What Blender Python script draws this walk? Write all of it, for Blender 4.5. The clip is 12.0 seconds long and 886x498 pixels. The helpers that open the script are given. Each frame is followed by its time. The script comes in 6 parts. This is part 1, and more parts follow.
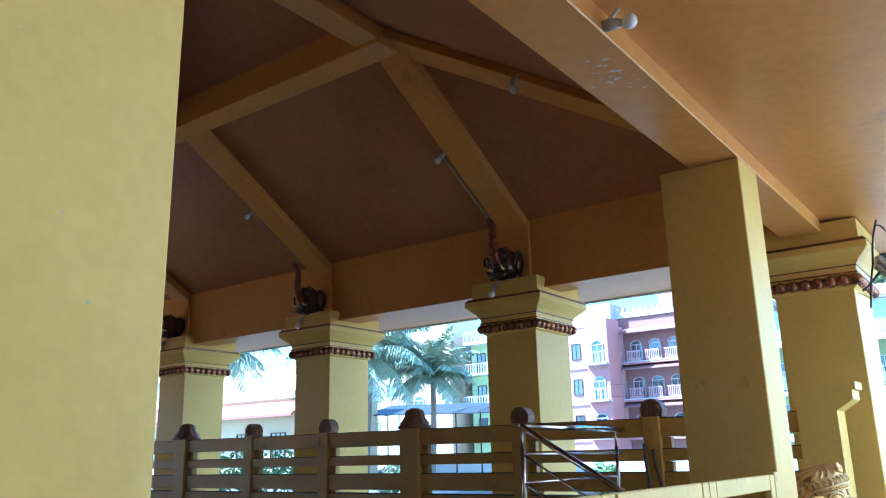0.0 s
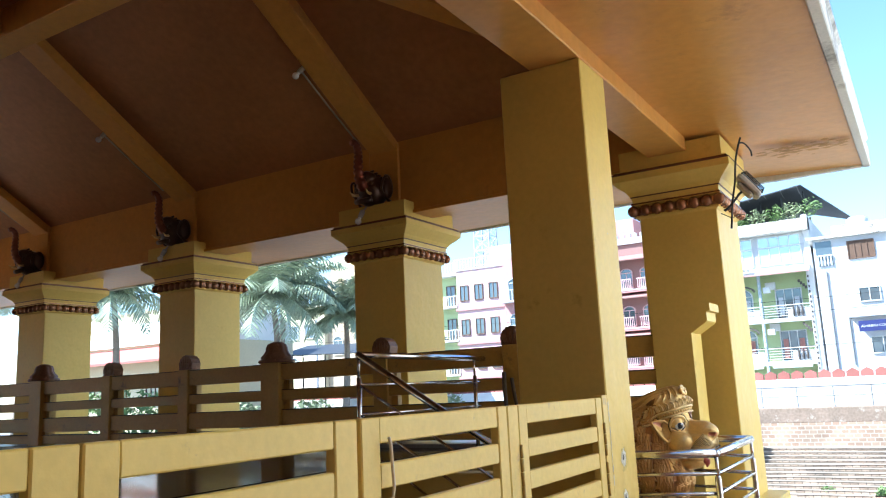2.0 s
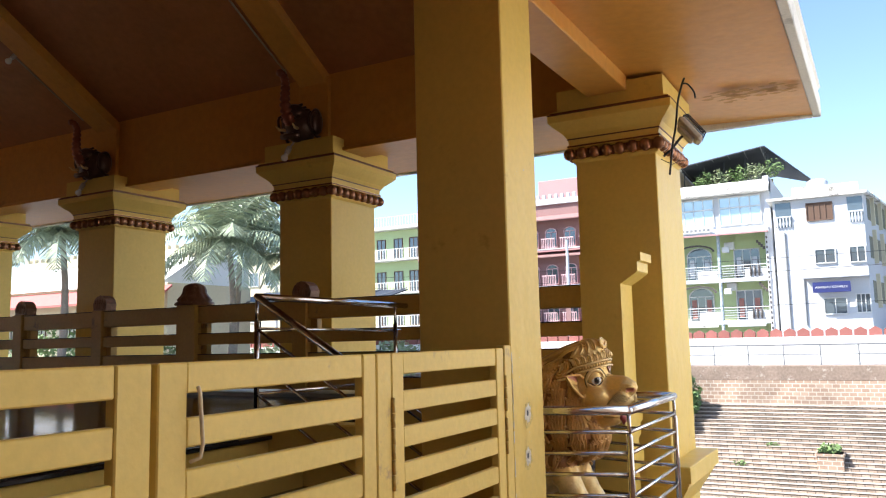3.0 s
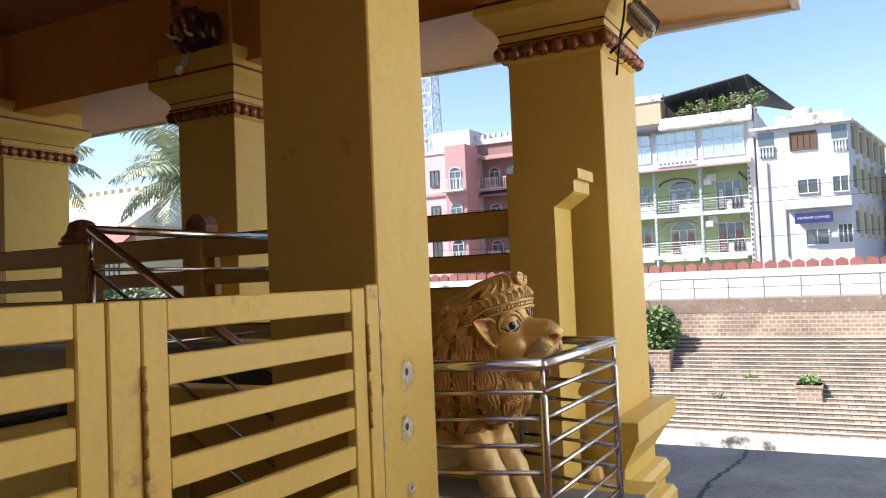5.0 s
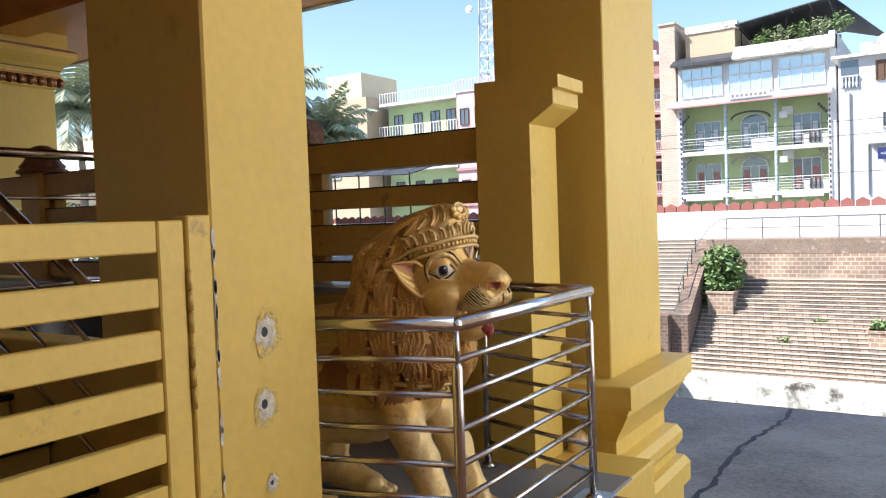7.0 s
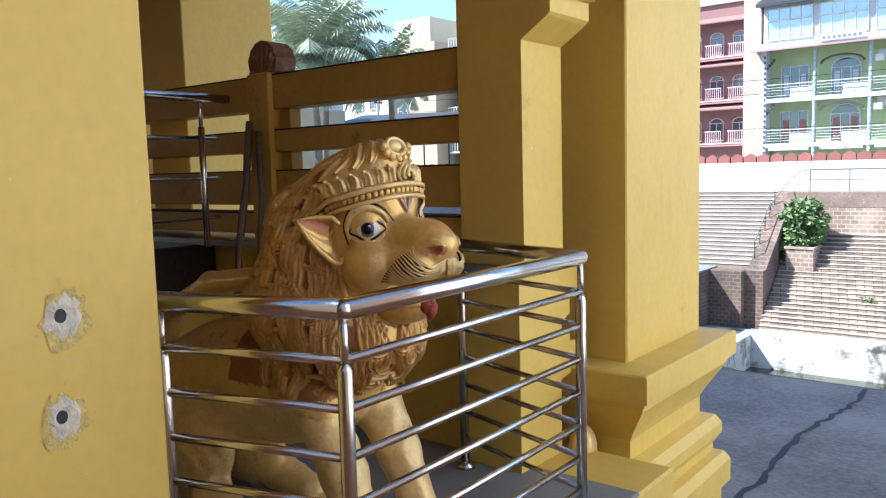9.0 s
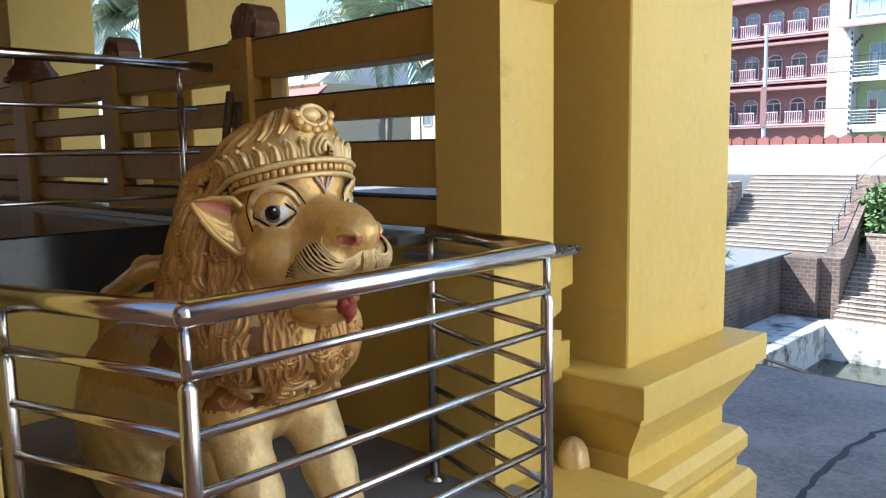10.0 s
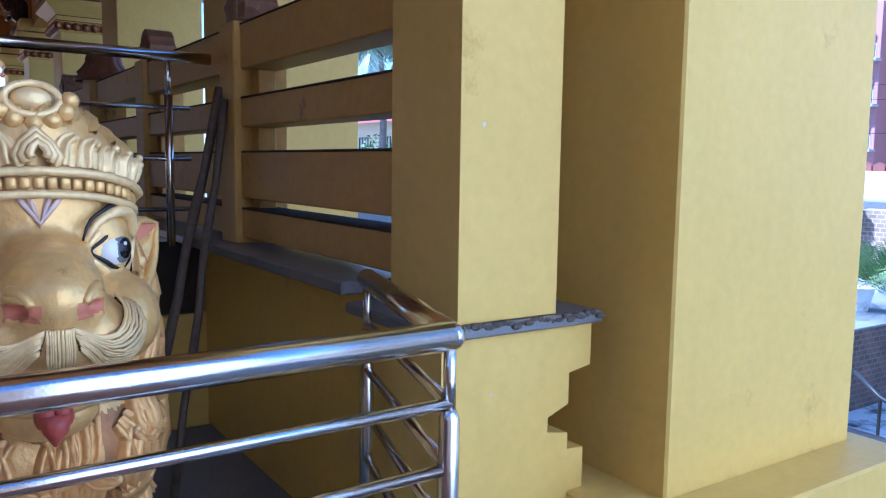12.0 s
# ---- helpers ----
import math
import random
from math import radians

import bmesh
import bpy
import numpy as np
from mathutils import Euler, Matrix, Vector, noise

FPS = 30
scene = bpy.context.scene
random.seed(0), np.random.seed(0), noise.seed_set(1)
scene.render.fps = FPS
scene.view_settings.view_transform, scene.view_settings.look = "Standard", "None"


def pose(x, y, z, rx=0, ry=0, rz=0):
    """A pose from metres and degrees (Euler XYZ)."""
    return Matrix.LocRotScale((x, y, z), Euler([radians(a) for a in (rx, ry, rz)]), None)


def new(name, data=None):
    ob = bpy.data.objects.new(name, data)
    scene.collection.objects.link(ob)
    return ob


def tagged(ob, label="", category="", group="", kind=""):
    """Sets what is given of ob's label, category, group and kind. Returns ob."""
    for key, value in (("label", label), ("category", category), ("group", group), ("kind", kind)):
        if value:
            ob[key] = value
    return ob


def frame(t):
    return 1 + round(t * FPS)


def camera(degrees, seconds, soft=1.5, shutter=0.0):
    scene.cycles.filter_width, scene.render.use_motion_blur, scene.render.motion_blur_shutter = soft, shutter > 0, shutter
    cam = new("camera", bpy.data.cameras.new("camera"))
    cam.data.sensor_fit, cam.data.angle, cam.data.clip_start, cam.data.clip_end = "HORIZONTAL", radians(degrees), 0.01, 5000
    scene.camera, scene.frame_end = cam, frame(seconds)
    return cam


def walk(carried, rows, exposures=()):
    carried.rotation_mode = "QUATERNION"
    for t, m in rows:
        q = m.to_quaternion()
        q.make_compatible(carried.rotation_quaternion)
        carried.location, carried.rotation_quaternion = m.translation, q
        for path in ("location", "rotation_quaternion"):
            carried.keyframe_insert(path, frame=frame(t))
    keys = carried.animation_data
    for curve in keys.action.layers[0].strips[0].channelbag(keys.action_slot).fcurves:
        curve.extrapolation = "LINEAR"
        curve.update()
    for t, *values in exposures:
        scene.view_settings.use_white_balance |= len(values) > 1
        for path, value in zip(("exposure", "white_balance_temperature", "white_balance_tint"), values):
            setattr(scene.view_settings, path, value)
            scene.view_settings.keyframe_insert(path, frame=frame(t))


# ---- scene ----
cam = camera(58.8, 12.0, soft=1.15)
METRES, EYE, TILT, LEAN, TURN = 7.2, 1.65, 0.0, 0.0, 36.5
ROWS = [
    (0.0, 0.0, 0.0, 0.0, 0.34, 14.71, 1.29),
    (0.5, 0.0247, 0.0079, -0.0051, -0.09, 14.74, 1.67),
    (1.0, 0.0531, 0.0262, -0.0085, -0.47, 12.98, 1.13),
    (1.5, 0.076, 0.0556, -0.0105, -0.58, 11.54, 1.83),
    (2.0, 0.1087, 0.083, -0.0124, -4.85, 10.25, 2.64),
    (2.5, 0.148, 0.1102, -0.0137, -5.96, 8.95, 1.52),
    (3.0, 0.1764, 0.1486, -0.0176, -7.41, 6.67, 1.29),
    (5.0, 0.284, 0.2994, -0.0207, -8.33, 2.18, 2.4),
    (5.5, 0.3102, 0.3286, -0.0232, -8.24, 1.36, 2.5),
    (6.0, 0.3505, 0.3534, -0.0237, -4.93, 0.13, 1.97),
    (6.5, 0.3771, 0.387, -0.0272, -4.4, -1.9, 1.82),
    (7.0, 0.3972, 0.4224, -0.0276, -3.44, -2.22, 2.04),
    (9.0, 0.4716, 0.5464, -0.0332, 1.88, -5.79, 1.54),
    (9.5, 0.5028, 0.5725, -0.0332, 6.17, -6.11, 1.22),
    (10.0, 0.5266, 0.6114, -0.0362, 7.02, -7.22, 0.96),
    (10.5, 0.5425, 0.6557, -0.0334, 7.2, -6.85, 0.58),
    (11.0, 0.5698, 0.6912, -0.0345, 12.75, -6.31, 0.16),
    (11.5, 0.5897, 0.726, -0.0366, 18.73, -6.24, -0.37),
    (12.0, 0.5959, 0.769, -0.0363, 19.66, -6.17, -0.79),
]
EXPOSURES = [(0.0, 2.48, 4200, -4), (0.6, 2.4, 4500, -4), (1.2, 2.39, 4800, -3), (1.9, 2.14, 5350, 2), (2.5, 1.94, 5900, 7), (3.2, 1.64, 6250, 12), (5.0, 1.39, 6400, 14), (7.0, 1.49, 6300, 12), (9.0, 1.64, 5600, 9), (10.5, 1.63, 5350, 7), (11.2, 1.76, 4750, 10), (12.0, 1.69, 4200, 15)]
walk(cam, [(t, pose(0, 0, EYE, TILT, LEAN, TURN) @ pose(METRES * x, METRES * y, METRES * z, 90 + pitch, roll, yaw)) for t, x, y, z, yaw, pitch, roll in ROWS], EXPOSURES)

# ---- light ----
SUN_AZ, SUN_EL = 232.0, 48.0      # degrees clockwise from +y, and above the horizon
world = bpy.data.worlds.new("world")
scene.world = world
world.use_nodes = True
wn = world.node_tree.nodes
wl = world.node_tree.links
sky = wn.new("ShaderNodeTexSky")
sky.sky_type = 'NISHITA'
sky.sun_disc = False
sky.sun_elevation = radians(SUN_EL)
sky.sun_rotation = radians(SUN_AZ)
sky.air_density, sky.dust_density, sky.ozone_density = 1.0, 0.4, 2.0
wl.new(sky.outputs[0], wn["Background"].inputs[0])
wn["Background"].inputs[1].default_value = 0.095
sun_data = bpy.data.lights.new("sun", 'SUN')
sun_data.energy, sun_data.angle, sun_data.color = 4.3, radians(0.6), (1.0, 0.95, 0.87)
sun = new("sun", sun_data)
to_sun = Vector((math.sin(radians(SUN_AZ)) * math.cos(radians(SUN_EL)), math.cos(radians(SUN_AZ)) * math.cos(radians(SUN_EL)), math.sin(radians(SUN_EL))))
sun.matrix_world = Matrix.Translation((0, 0, 60)) @ to_sun.to_track_quat("Z", "Y").to_matrix().to_4x4()


# ---- materials ----
def material(name, colour, rough=0.6, metal=0.0, vary=0.12, scale=3.0, fine=40.0, bump=0.15, bump_scale=60.0, spec=0.4, second=None, patch=0.0, patch_scale=0.8, island=0.0, coat=0.0, wavy=0.0):
    """Painted or mineral surface: coarse and fine tint variation, optional stains of a second colour, fine relief."""
    m = bpy.data.materials.new(name)
    m.use_nodes = True
    n, l = m.node_tree.nodes, m.node_tree.links
    b = n["Principled BSDF"]
    b.inputs["Roughness"].default_value = rough
    b.inputs["Metallic"].default_value = metal
    b.inputs["Specular IOR Level"].default_value = spec
    b.inputs["Coat Weight"].default_value = coat
    tc = n.new("ShaderNodeNewGeometry")
    n1 = n.new("ShaderNodeTexNoise")
    n1.inputs["Scale"].default_value, n1.inputs["Detail"].default_value = scale, 4
    n2 = n.new("ShaderNodeTexNoise")
    n2.inputs["Scale"].default_value, n2.inputs["Detail"].default_value = fine, 3
    l.new(tc.outputs["Position"], n1.inputs["Vector"])
    l.new(tc.outputs["Position"], n2.inputs["Vector"])
    add = n.new("ShaderNodeMath")
    add.operation = 'ADD'
    l.new(n1.outputs["Fac"], add.inputs[0])
    l.new(n2.outputs["Fac"], add.inputs[1])
    ramp = n.new("ShaderNodeMapRange")
    ramp.inputs["From Min"].default_value, ramp.inputs["From Max"].default_value = 0.6, 1.4
    ramp.inputs["To Min"].default_value, ramp.inputs["To Max"].default_value = 1 - vary, 1 + vary
    l.new(add.outputs[0], ramp.inputs["Value"])
    mul = n.new("ShaderNodeVectorMath")
    mul.operation = 'SCALE'
    mul.inputs[0].default_value = colour
    l.new(ramp.outputs[0], mul.inputs["Scale"])
    out = mul.outputs[0]
    if island:
        oi = n.new("ShaderNodeObjectInfo")
        r2 = n.new("ShaderNodeMapRange")
        r2.inputs["To Min"].default_value, r2.inputs["To Max"].default_value = 1 - island, 1 + island
        l.new(oi.outputs["Random"], r2.inputs["Value"])
        m2 = n.new("ShaderNodeVectorMath")
        m2.operation = 'SCALE'
        l.new(out, m2.inputs[0])
        l.new(r2.outputs[0], m2.inputs["Scale"])
        out = m2.outputs[0]
    if second:
        n3 = n.new("ShaderNodeTexNoise")
        n3.inputs["Scale"].default_value, n3.inputs["Detail"].default_value, n3.inputs["Roughness"].default_value = patch_scale, 8, 0.7
        l.new(tc.outputs["Position"], n3.inputs["Vector"])
        r3 = n.new("ShaderNodeMapRange")
        r3.inputs["From Min"].default_value, r3.inputs["From Max"].default_value = 0.68 - patch * 0.35, 0.74 - patch * 0.2
        l.new(n3.outputs["Fac"], r3.inputs["Value"])
        mix = n.new("ShaderNodeMix")
        mix.data_type = 'RGBA'
        l.new(r3.outputs[0], mix.inputs[0])
        l.new(out, mix.inputs[6])
        mix.inputs[7].default_value = (*second, 1)
        out = mix.outputs[2]
    l.new(out, b.inputs["Base Color"])
    if bump:
        nb = n.new("ShaderNodeTexNoise")
        nb.inputs["Scale"].default_value, nb.inputs["Detail"].default_value = bump_scale, 5
        l.new(tc.outputs["Position"], nb.inputs["Vector"])
        bp = n.new("ShaderNodeBump")
        bp.inputs["Strength"].default_value, bp.inputs["Distance"].default_value = bump, 0.01
        l.new(nb.outputs["Fac"], bp.inputs["Height"])
        if wavy:
            nw = n.new("ShaderNodeTexNoise")
            nw.inputs["Scale"].default_value, nw.inputs["Detail"].default_value = 4.5, 2
            l.new(tc.outputs["Position"], nw.inputs["Vector"])
            bw = n.new("ShaderNodeBump")
            bw.inputs["Strength"].default_value, bw.inputs["Distance"].default_value = wavy, 0.03
            l.new(nw.outputs["Fac"], bw.inputs["Height"])
            l.new(bp.outputs[0], bw.inputs["Normal"])
            l.new(bw.outputs[0], b.inputs["Normal"])
        else:
            l.new(bp.outputs[0], b.inputs["Normal"])
    return m


def masonry(name, bricks, mortar, width, height, rough=0.9, dirt=(0.06, 0.055, 0.05), dirty=0.35, dark=0.0):
    """Far brickwork: courses, joints, weathering patches. Mapped on the wall's x or y and z."""
    m = bpy.data.materials.new(name)
    m.use_nodes = True
    n, l = m.node_tree.nodes, m.node_tree.links
    b = n["Principled BSDF"]
    b.inputs["Roughness"].default_value = rough
    g = n.new("ShaderNodeNewGeometry")
    sp = n.new("ShaderNodeSeparateXYZ")
    l.new(g.outputs["Position"], sp.inputs[0])
    ad = n.new("ShaderNodeMath")
    ad.operation = 'ADD'
    l.new(sp.outputs[0], ad.inputs[0])
    l.new(sp.outputs[1], ad.inputs[1])
    cb = n.new("ShaderNodeCombineXYZ")
    l.new(ad.outputs[0], cb.inputs[0])
    l.new(sp.outputs[2], cb.inputs[1])
    t = n.new("ShaderNodeTexBrick")
    t.inputs["Scale"].default_value = 1.0
    t.inputs["Brick Width"].default_value, t.inputs["Row Height"].default_value = width, height
    t.inputs["Mortar Size"].default_value = height * 0.11
    t.inputs["Color1"].default_value, t.inputs["Color2"].default_value = (*bricks[0], 1), (*bricks[1], 1)
    t.inputs["Mortar"].default_value = (*mortar, 1)
    l.new(cb.outputs[0], t.inputs["Vector"])
    no = n.new("ShaderNodeTexNoise")
    no.inputs["Scale"].default_value, no.inputs["Detail"].default_value = 0.7, 8
    l.new(g.outputs["Position"], no.inputs["Vector"])
    mr = n.new("ShaderNodeMapRange")
    mr.inputs["From Min"].default_value, mr.inputs["From Max"].default_value = 0.42, 0.72
    mr.inputs["To Max"].default_value = dirty * 2
    l.new(no.outputs["Fac"], mr.inputs["Value"])
    mx = n.new("ShaderNodeMix")
    mx.data_type = 'RGBA'
    l.new(mr.outputs[0], mx.inputs[0])
    l.new(t.outputs[0], mx.inputs[6])
    mx.inputs[7].default_value = (*dirt, 1)
    l.new(mx.outputs[2], b.inputs["Base Color"])
    bp = n.new("ShaderNodeBump")
    bp.inputs["Strength"].default_value, bp.inputs["Distance"].default_value = 0.5, 0.02
    l.new(t.outputs["Fac"], bp.inputs["Height"])
    bp.invert = True
    l.new(bp.outputs[0], b.inputs["Normal"])
    return m


def glass_material(name, tint=(0.75, 0.85, 0.9)):
    m = bpy.data.materials.new(name)
    m.use_nodes = True
    b = m.node_tree.nodes["Principled BSDF"]
    b.inputs["Base Color"].default_value = (*tint, 1)
    b.inputs["Roughness"].default_value = 0.06
    b.inputs["Metallic"].default_value = 0.35
    b.inputs["Specular IOR Level"].default_value = 0.8
    return m


OCHRE = material("ochre_paint", (0.70, 0.495, 0.115), 0.42, vary=0.07, scale=1.3, fine=25, bump=0.10, bump_scale=22, spec=0.25, second=(0.55, 0.36, 0.07), patch=0.14, patch_scale=2.5, wavy=0.35)
# redder and darker than OCHRE; beams, rafters and soffit
OCHRE_ROOF = material("roof_ochre", (0.60, 0.285, 0.055), 0.34, vary=0.12, scale=0.8, fine=12, bump=0.12, bump_scale=14, spec=0.4, second=(0.46, 0.21, 0.045), patch=0.16, patch_scale=1.6, wavy=0.15)
# bright neutral white for the unseen reflecting wall
BOUNCE_WHITE = material("bounce_wall_whitewash", (0.82, 0.81, 0.77), 0.8, vary=0.06, scale=1.2, fine=20, second=(0.55, 0.48, 0.36), patch=0.12, patch_scale=0.8)
LEDGE_DARK = material("dark_ledge_mortar", (0.10, 0.085, 0.07), 0.85, vary=0.35, scale=20, bump=0.5)
DARK_GROOVE = material("dark_red_groove_paint", (0.10, 0.035, 0.02), 0.5, vary=0.3, scale=12, bump=0.2)
# reddish tint of the unseen south wall, set for its warm bounce
WARM_SCREEN = material("warm_screen_wall", (0.42, 0.18, 0.06), 0.8, vary=0.3, scale=1.2, fine=18, bump=0.3, bump_scale=20)
# low-reflecting brown for the added south-east wall
DIM_SCREEN = material("dim_brown_screen_wall", (0.20, 0.145, 0.105), 0.85, vary=0.3, scale=1.2, fine=18, bump=0.3, bump_scale=20)
OCHRE_GATE = material("ochre_gate_paint", (0.71, 0.50, 0.11), 0.45, vary=0.08, scale=2.0, fine=30, bump=0.12, bump_scale=35, second=(0.46, 0.30, 0.11), patch=0.18, patch_scale=5, wavy=0.2)
# base browner and darker than OCHRE throughout, plus dark worn patches
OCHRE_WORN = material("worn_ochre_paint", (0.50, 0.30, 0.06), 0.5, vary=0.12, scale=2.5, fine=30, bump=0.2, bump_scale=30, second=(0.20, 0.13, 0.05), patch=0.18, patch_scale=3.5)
COPPER = material("copper_paint", (0.29, 0.125, 0.06), 0.26, metal=0.6, vary=0.2, scale=8, bump=0.1)
# ceiling slabs, darker again than the rafters
BROWN_ROOF = material("brown_roof_slab", (0.36, 0.145, 0.05), 0.5, vary=0.2, scale=0.8, fine=10, bump=0.15, bump_scale=9)
STAIN = material("soffit_stain", (0.66, 0.60, 0.48), 0.8, vary=0.3, scale=12, bump=0.2)
WHITEWASH = material("whitewash", (0.80, 0.79, 0.76), 0.8, vary=0.05, scale=1.0, second=(0.5, 0.48, 0.44), patch=0.12, patch_scale=0.5)
WEATHERED_WHITE = material("weathered_whitewash", (0.68, 0.66, 0.60), 0.9, vary=0.12, scale=1.2, second=(0.10, 0.09, 0.08), patch=0.5, patch_scale=0.9)
MERLON_RED = material("red_merlon_paint", (0.31, 0.115, 0.095), 0.7, vary=0.12, scale=2, island=0.12)
GRANITE = material("polished_black_granite", (0.016, 0.017, 0.018), 0.12, vary=0.3, scale=30, fine=180, bump=0.02, spec=0.5)
CEMENT = material("grey_cement", (0.22, 0.225, 0.23), 0.75, vary=0.15, scale=2.5, fine=60, bump=0.3, second=(0.32, 0.30, 0.27), patch=0.25, patch_scale=2)
LEDGE_STONE = material("grey_ledge_stone", (0.180, 0.180, 0.186), 0.3, vary=0.15, scale=4, fine=80, bump=0.1, second=(0.08, 0.08, 0.085), patch=0.3, patch_scale=3)
BOUNCE_PAVING = material("pale_bounce_paving", (0.64, 0.63, 0.60), 0.85, vary=0.12, scale=1.0, fine=20, bump=0.3)
# ground colour picked for the warm light it throws upward
WARM_GROUND = material("warm_bounce_ground", (0.52, 0.31, 0.16), 0.9, vary=0.15, scale=1, bump=0.2)
# red-brown tint of the unseen terrace, chosen for its warm bounce
TERRACE_WARM = material("warm_bounce_terrace", (0.32, 0.15, 0.075), 0.7, vary=0.15, scale=2, bump=0.2)
BLUE_PATCH = material("mottled_pale_blue", (0.32, 0.45, 0.62), 0.6, vary=0.2, scale=8, bump=0.2, second=(0.4, 0.4, 0.4), patch=0.4, patch_scale=12)
STEEL = material("brushed_stainless_steel", (0.62, 0.60, 0.58), 0.2, metal=1.0, vary=0.06, scale=3, bump=0.04, bump_scale=200)
ASPHALT = material("cracked_dark_pavement", (0.205, 0.200, 0.195), 0.75, vary=0.4, scale=1.6, fine=28, bump=0.9, bump_scale=26, second=(0.26, 0.26, 0.25), patch=0.4, patch_scale=1.1)
BRICK = masonry("old_brickwork", ((0.32, 0.21, 0.15), (0.42, 0.30, 0.215)), (0.54, 0.47, 0.39), 0.36, 0.2, dirty=0.25)
# darker copy of BRICK, with shade in its colour, for unlit walls
BRICK_SHADED = masonry("shaded_old_brickwork", ((0.15, 0.09, 0.065), (0.22, 0.13, 0.09)), (0.24, 0.21, 0.18), 0.32, 0.17, dirty=0.4)
BRICK_TOWER = masonry("pale_brick_cladding", ((0.50, 0.35, 0.27), (0.56, 0.42, 0.33)), (0.58, 0.52, 0.45), 0.32, 0.13, dirty=0.1)
STEP_MAT = masonry("laterite_steps", ((0.27, 0.20, 0.15), (0.46, 0.36, 0.28)), (0.15, 0.12, 0.095), 0.34, 0.18, dirty=0.32)
STEP_TOP = material("pale_step_tread", (0.45, 0.385, 0.325), 0.9, vary=0.2, scale=2, fine=12, bump=0.4, bump_scale=10)
STEP_RISER = material("grey_brown_step_riser", (0.26, 0.225, 0.19), 0.9, vary=0.3, scale=1.5, fine=14, bump=0.4, bump_scale=12)
IRON = material("dark_painted_iron", (0.03, 0.03, 0.032), 0.5, metal=0.3, bump=0.05)
WATER = material("green_pond_water", (0.035, 0.045, 0.03), 0.08, vary=0.1, bump=0.15, bump_scale=4, spec=0.5)
BULB = material("white_lamp_glass", (0.8, 0.8, 0.78), 0.25, bump=0)
DARK = material("dark_gap_fill", (0.03, 0.03, 0.035), 0.6, bump=0)
GLASS = glass_material("window_glass", (0.45, 0.55, 0.6))
GLASS_DARK = glass_material("dark_window_glass", (0.12, 0.15, 0.17))


# ---- mesh helpers ----
def mesh_from(name, verts, faces, mats, smooth=False, indices=None):
    me = bpy.data.meshes.new(name)
    me.from_pydata([tuple(v) for v in verts], [], faces)
    for m in (mats if isinstance(mats, (list, tuple)) else [mats]):
        me.materials.append(m)
    if indices is not None:
        me.polygons.foreach_set("material_index", indices)
    if smooth:
        me.polygons.foreach_set("use_smooth", [True] * len(me.polygons))
    me.update()
    return me


def thing(name, label="", category="", group="", kind="", at=(0, 0, 0)):
    ob = new(name)
    ob.location = at
    ob.empty_display_size = 0.1
    return tagged(ob, label, category, group, kind)


def put(name, geo, mat, parent=None, label="", smooth=False, m=None, category="", group="", kind=""):
    """Links a geometry (verts, faces), or a shared mesh, as one object."""
    me = geo if isinstance(geo, bpy.types.Mesh) else mesh_from(name, geo[0], geo[1], mat, smooth)
    ob = new(name, me)
    if parent is not None:
        ob.parent = parent
    if m is not None:
        ob.matrix_basis = m
    return tagged(ob, label, category, group, kind)


def join(*geos):
    verts, faces = [], []
    for v, f in geos:
        k = len(verts)
        verts.extend(v)
        faces.extend([tuple(i + k for i in q) for q in f])
    return verts, faces


def moved(geo, m):
    return [tuple(m @ Vector(v)) for v in geo[0]], geo[1]


def box(x0, x1, y0, y1, z0, z1, b=0.006):
    """A box with chamfered edges."""
    b = min(b, (x1 - x0) * 0.3, (y1 - y0) * 0.3, (z1 - z0) * 0.3)
    verts, ids = [], {}
    for ix, sx in enumerate((-1, 1)):
        for iy, sy in enumerate((-1, 1)):
            for iz, sz in enumerate((-1, 1)):
                X, Y, Z = (x0, x1)[ix], (y0, y1)[iy], (z0, z1)[iz]
                for ax in range(3):
                    p = [X - sx * b, Y - sy * b, Z - sz * b]
                    p[ax] = (X, Y, Z)[ax]
                    ids[ix, iy, iz, ax] = len(verts)
                    verts.append(tuple(p))
    f = []
    for s in (0, 1):
        f.append([ids[s, a, c, 0] for a, c in ((0, 0), (1, 0), (1, 1), (0, 1))][::1 if s else -1])
        f.append([ids[a, s, c, 1] for a, c in ((0, 0), (0, 1), (1, 1), (1, 0))][::1 if s else -1])
        f.append([ids[a, c, s, 2] for a, c in ((0, 0), (1, 0), (1, 1), (0, 1))][::1 if s else -1])
    for a in (0, 1):
        for c in (0, 1):
            q = [ids[0, a, c, 1], ids[1, a, c, 1], ids[1, a, c, 2], ids[0, a, c, 2]]
            f.append(q if (a ^ c) else q[::-1])
            q = [ids[a, 0, c, 0], ids[a, 1, c, 0], ids[a, 1, c, 2], ids[a, 0, c, 2]]
            f.append(q[::-1] if (a ^ c) else q)
            q = [ids[a, c, 0, 0], ids[a, c, 1, 0], ids[a, c, 1, 1], ids[a, c, 0, 1]]
            f.append(q if (a ^ c) else q[::-1])
            for e in (0, 1):
                t = [ids[a, c, e, k] for k in range(3)]
                f.append(t if (a + c + e) % 2 else t[::-1])
    return verts, [tuple(q) for q in f]


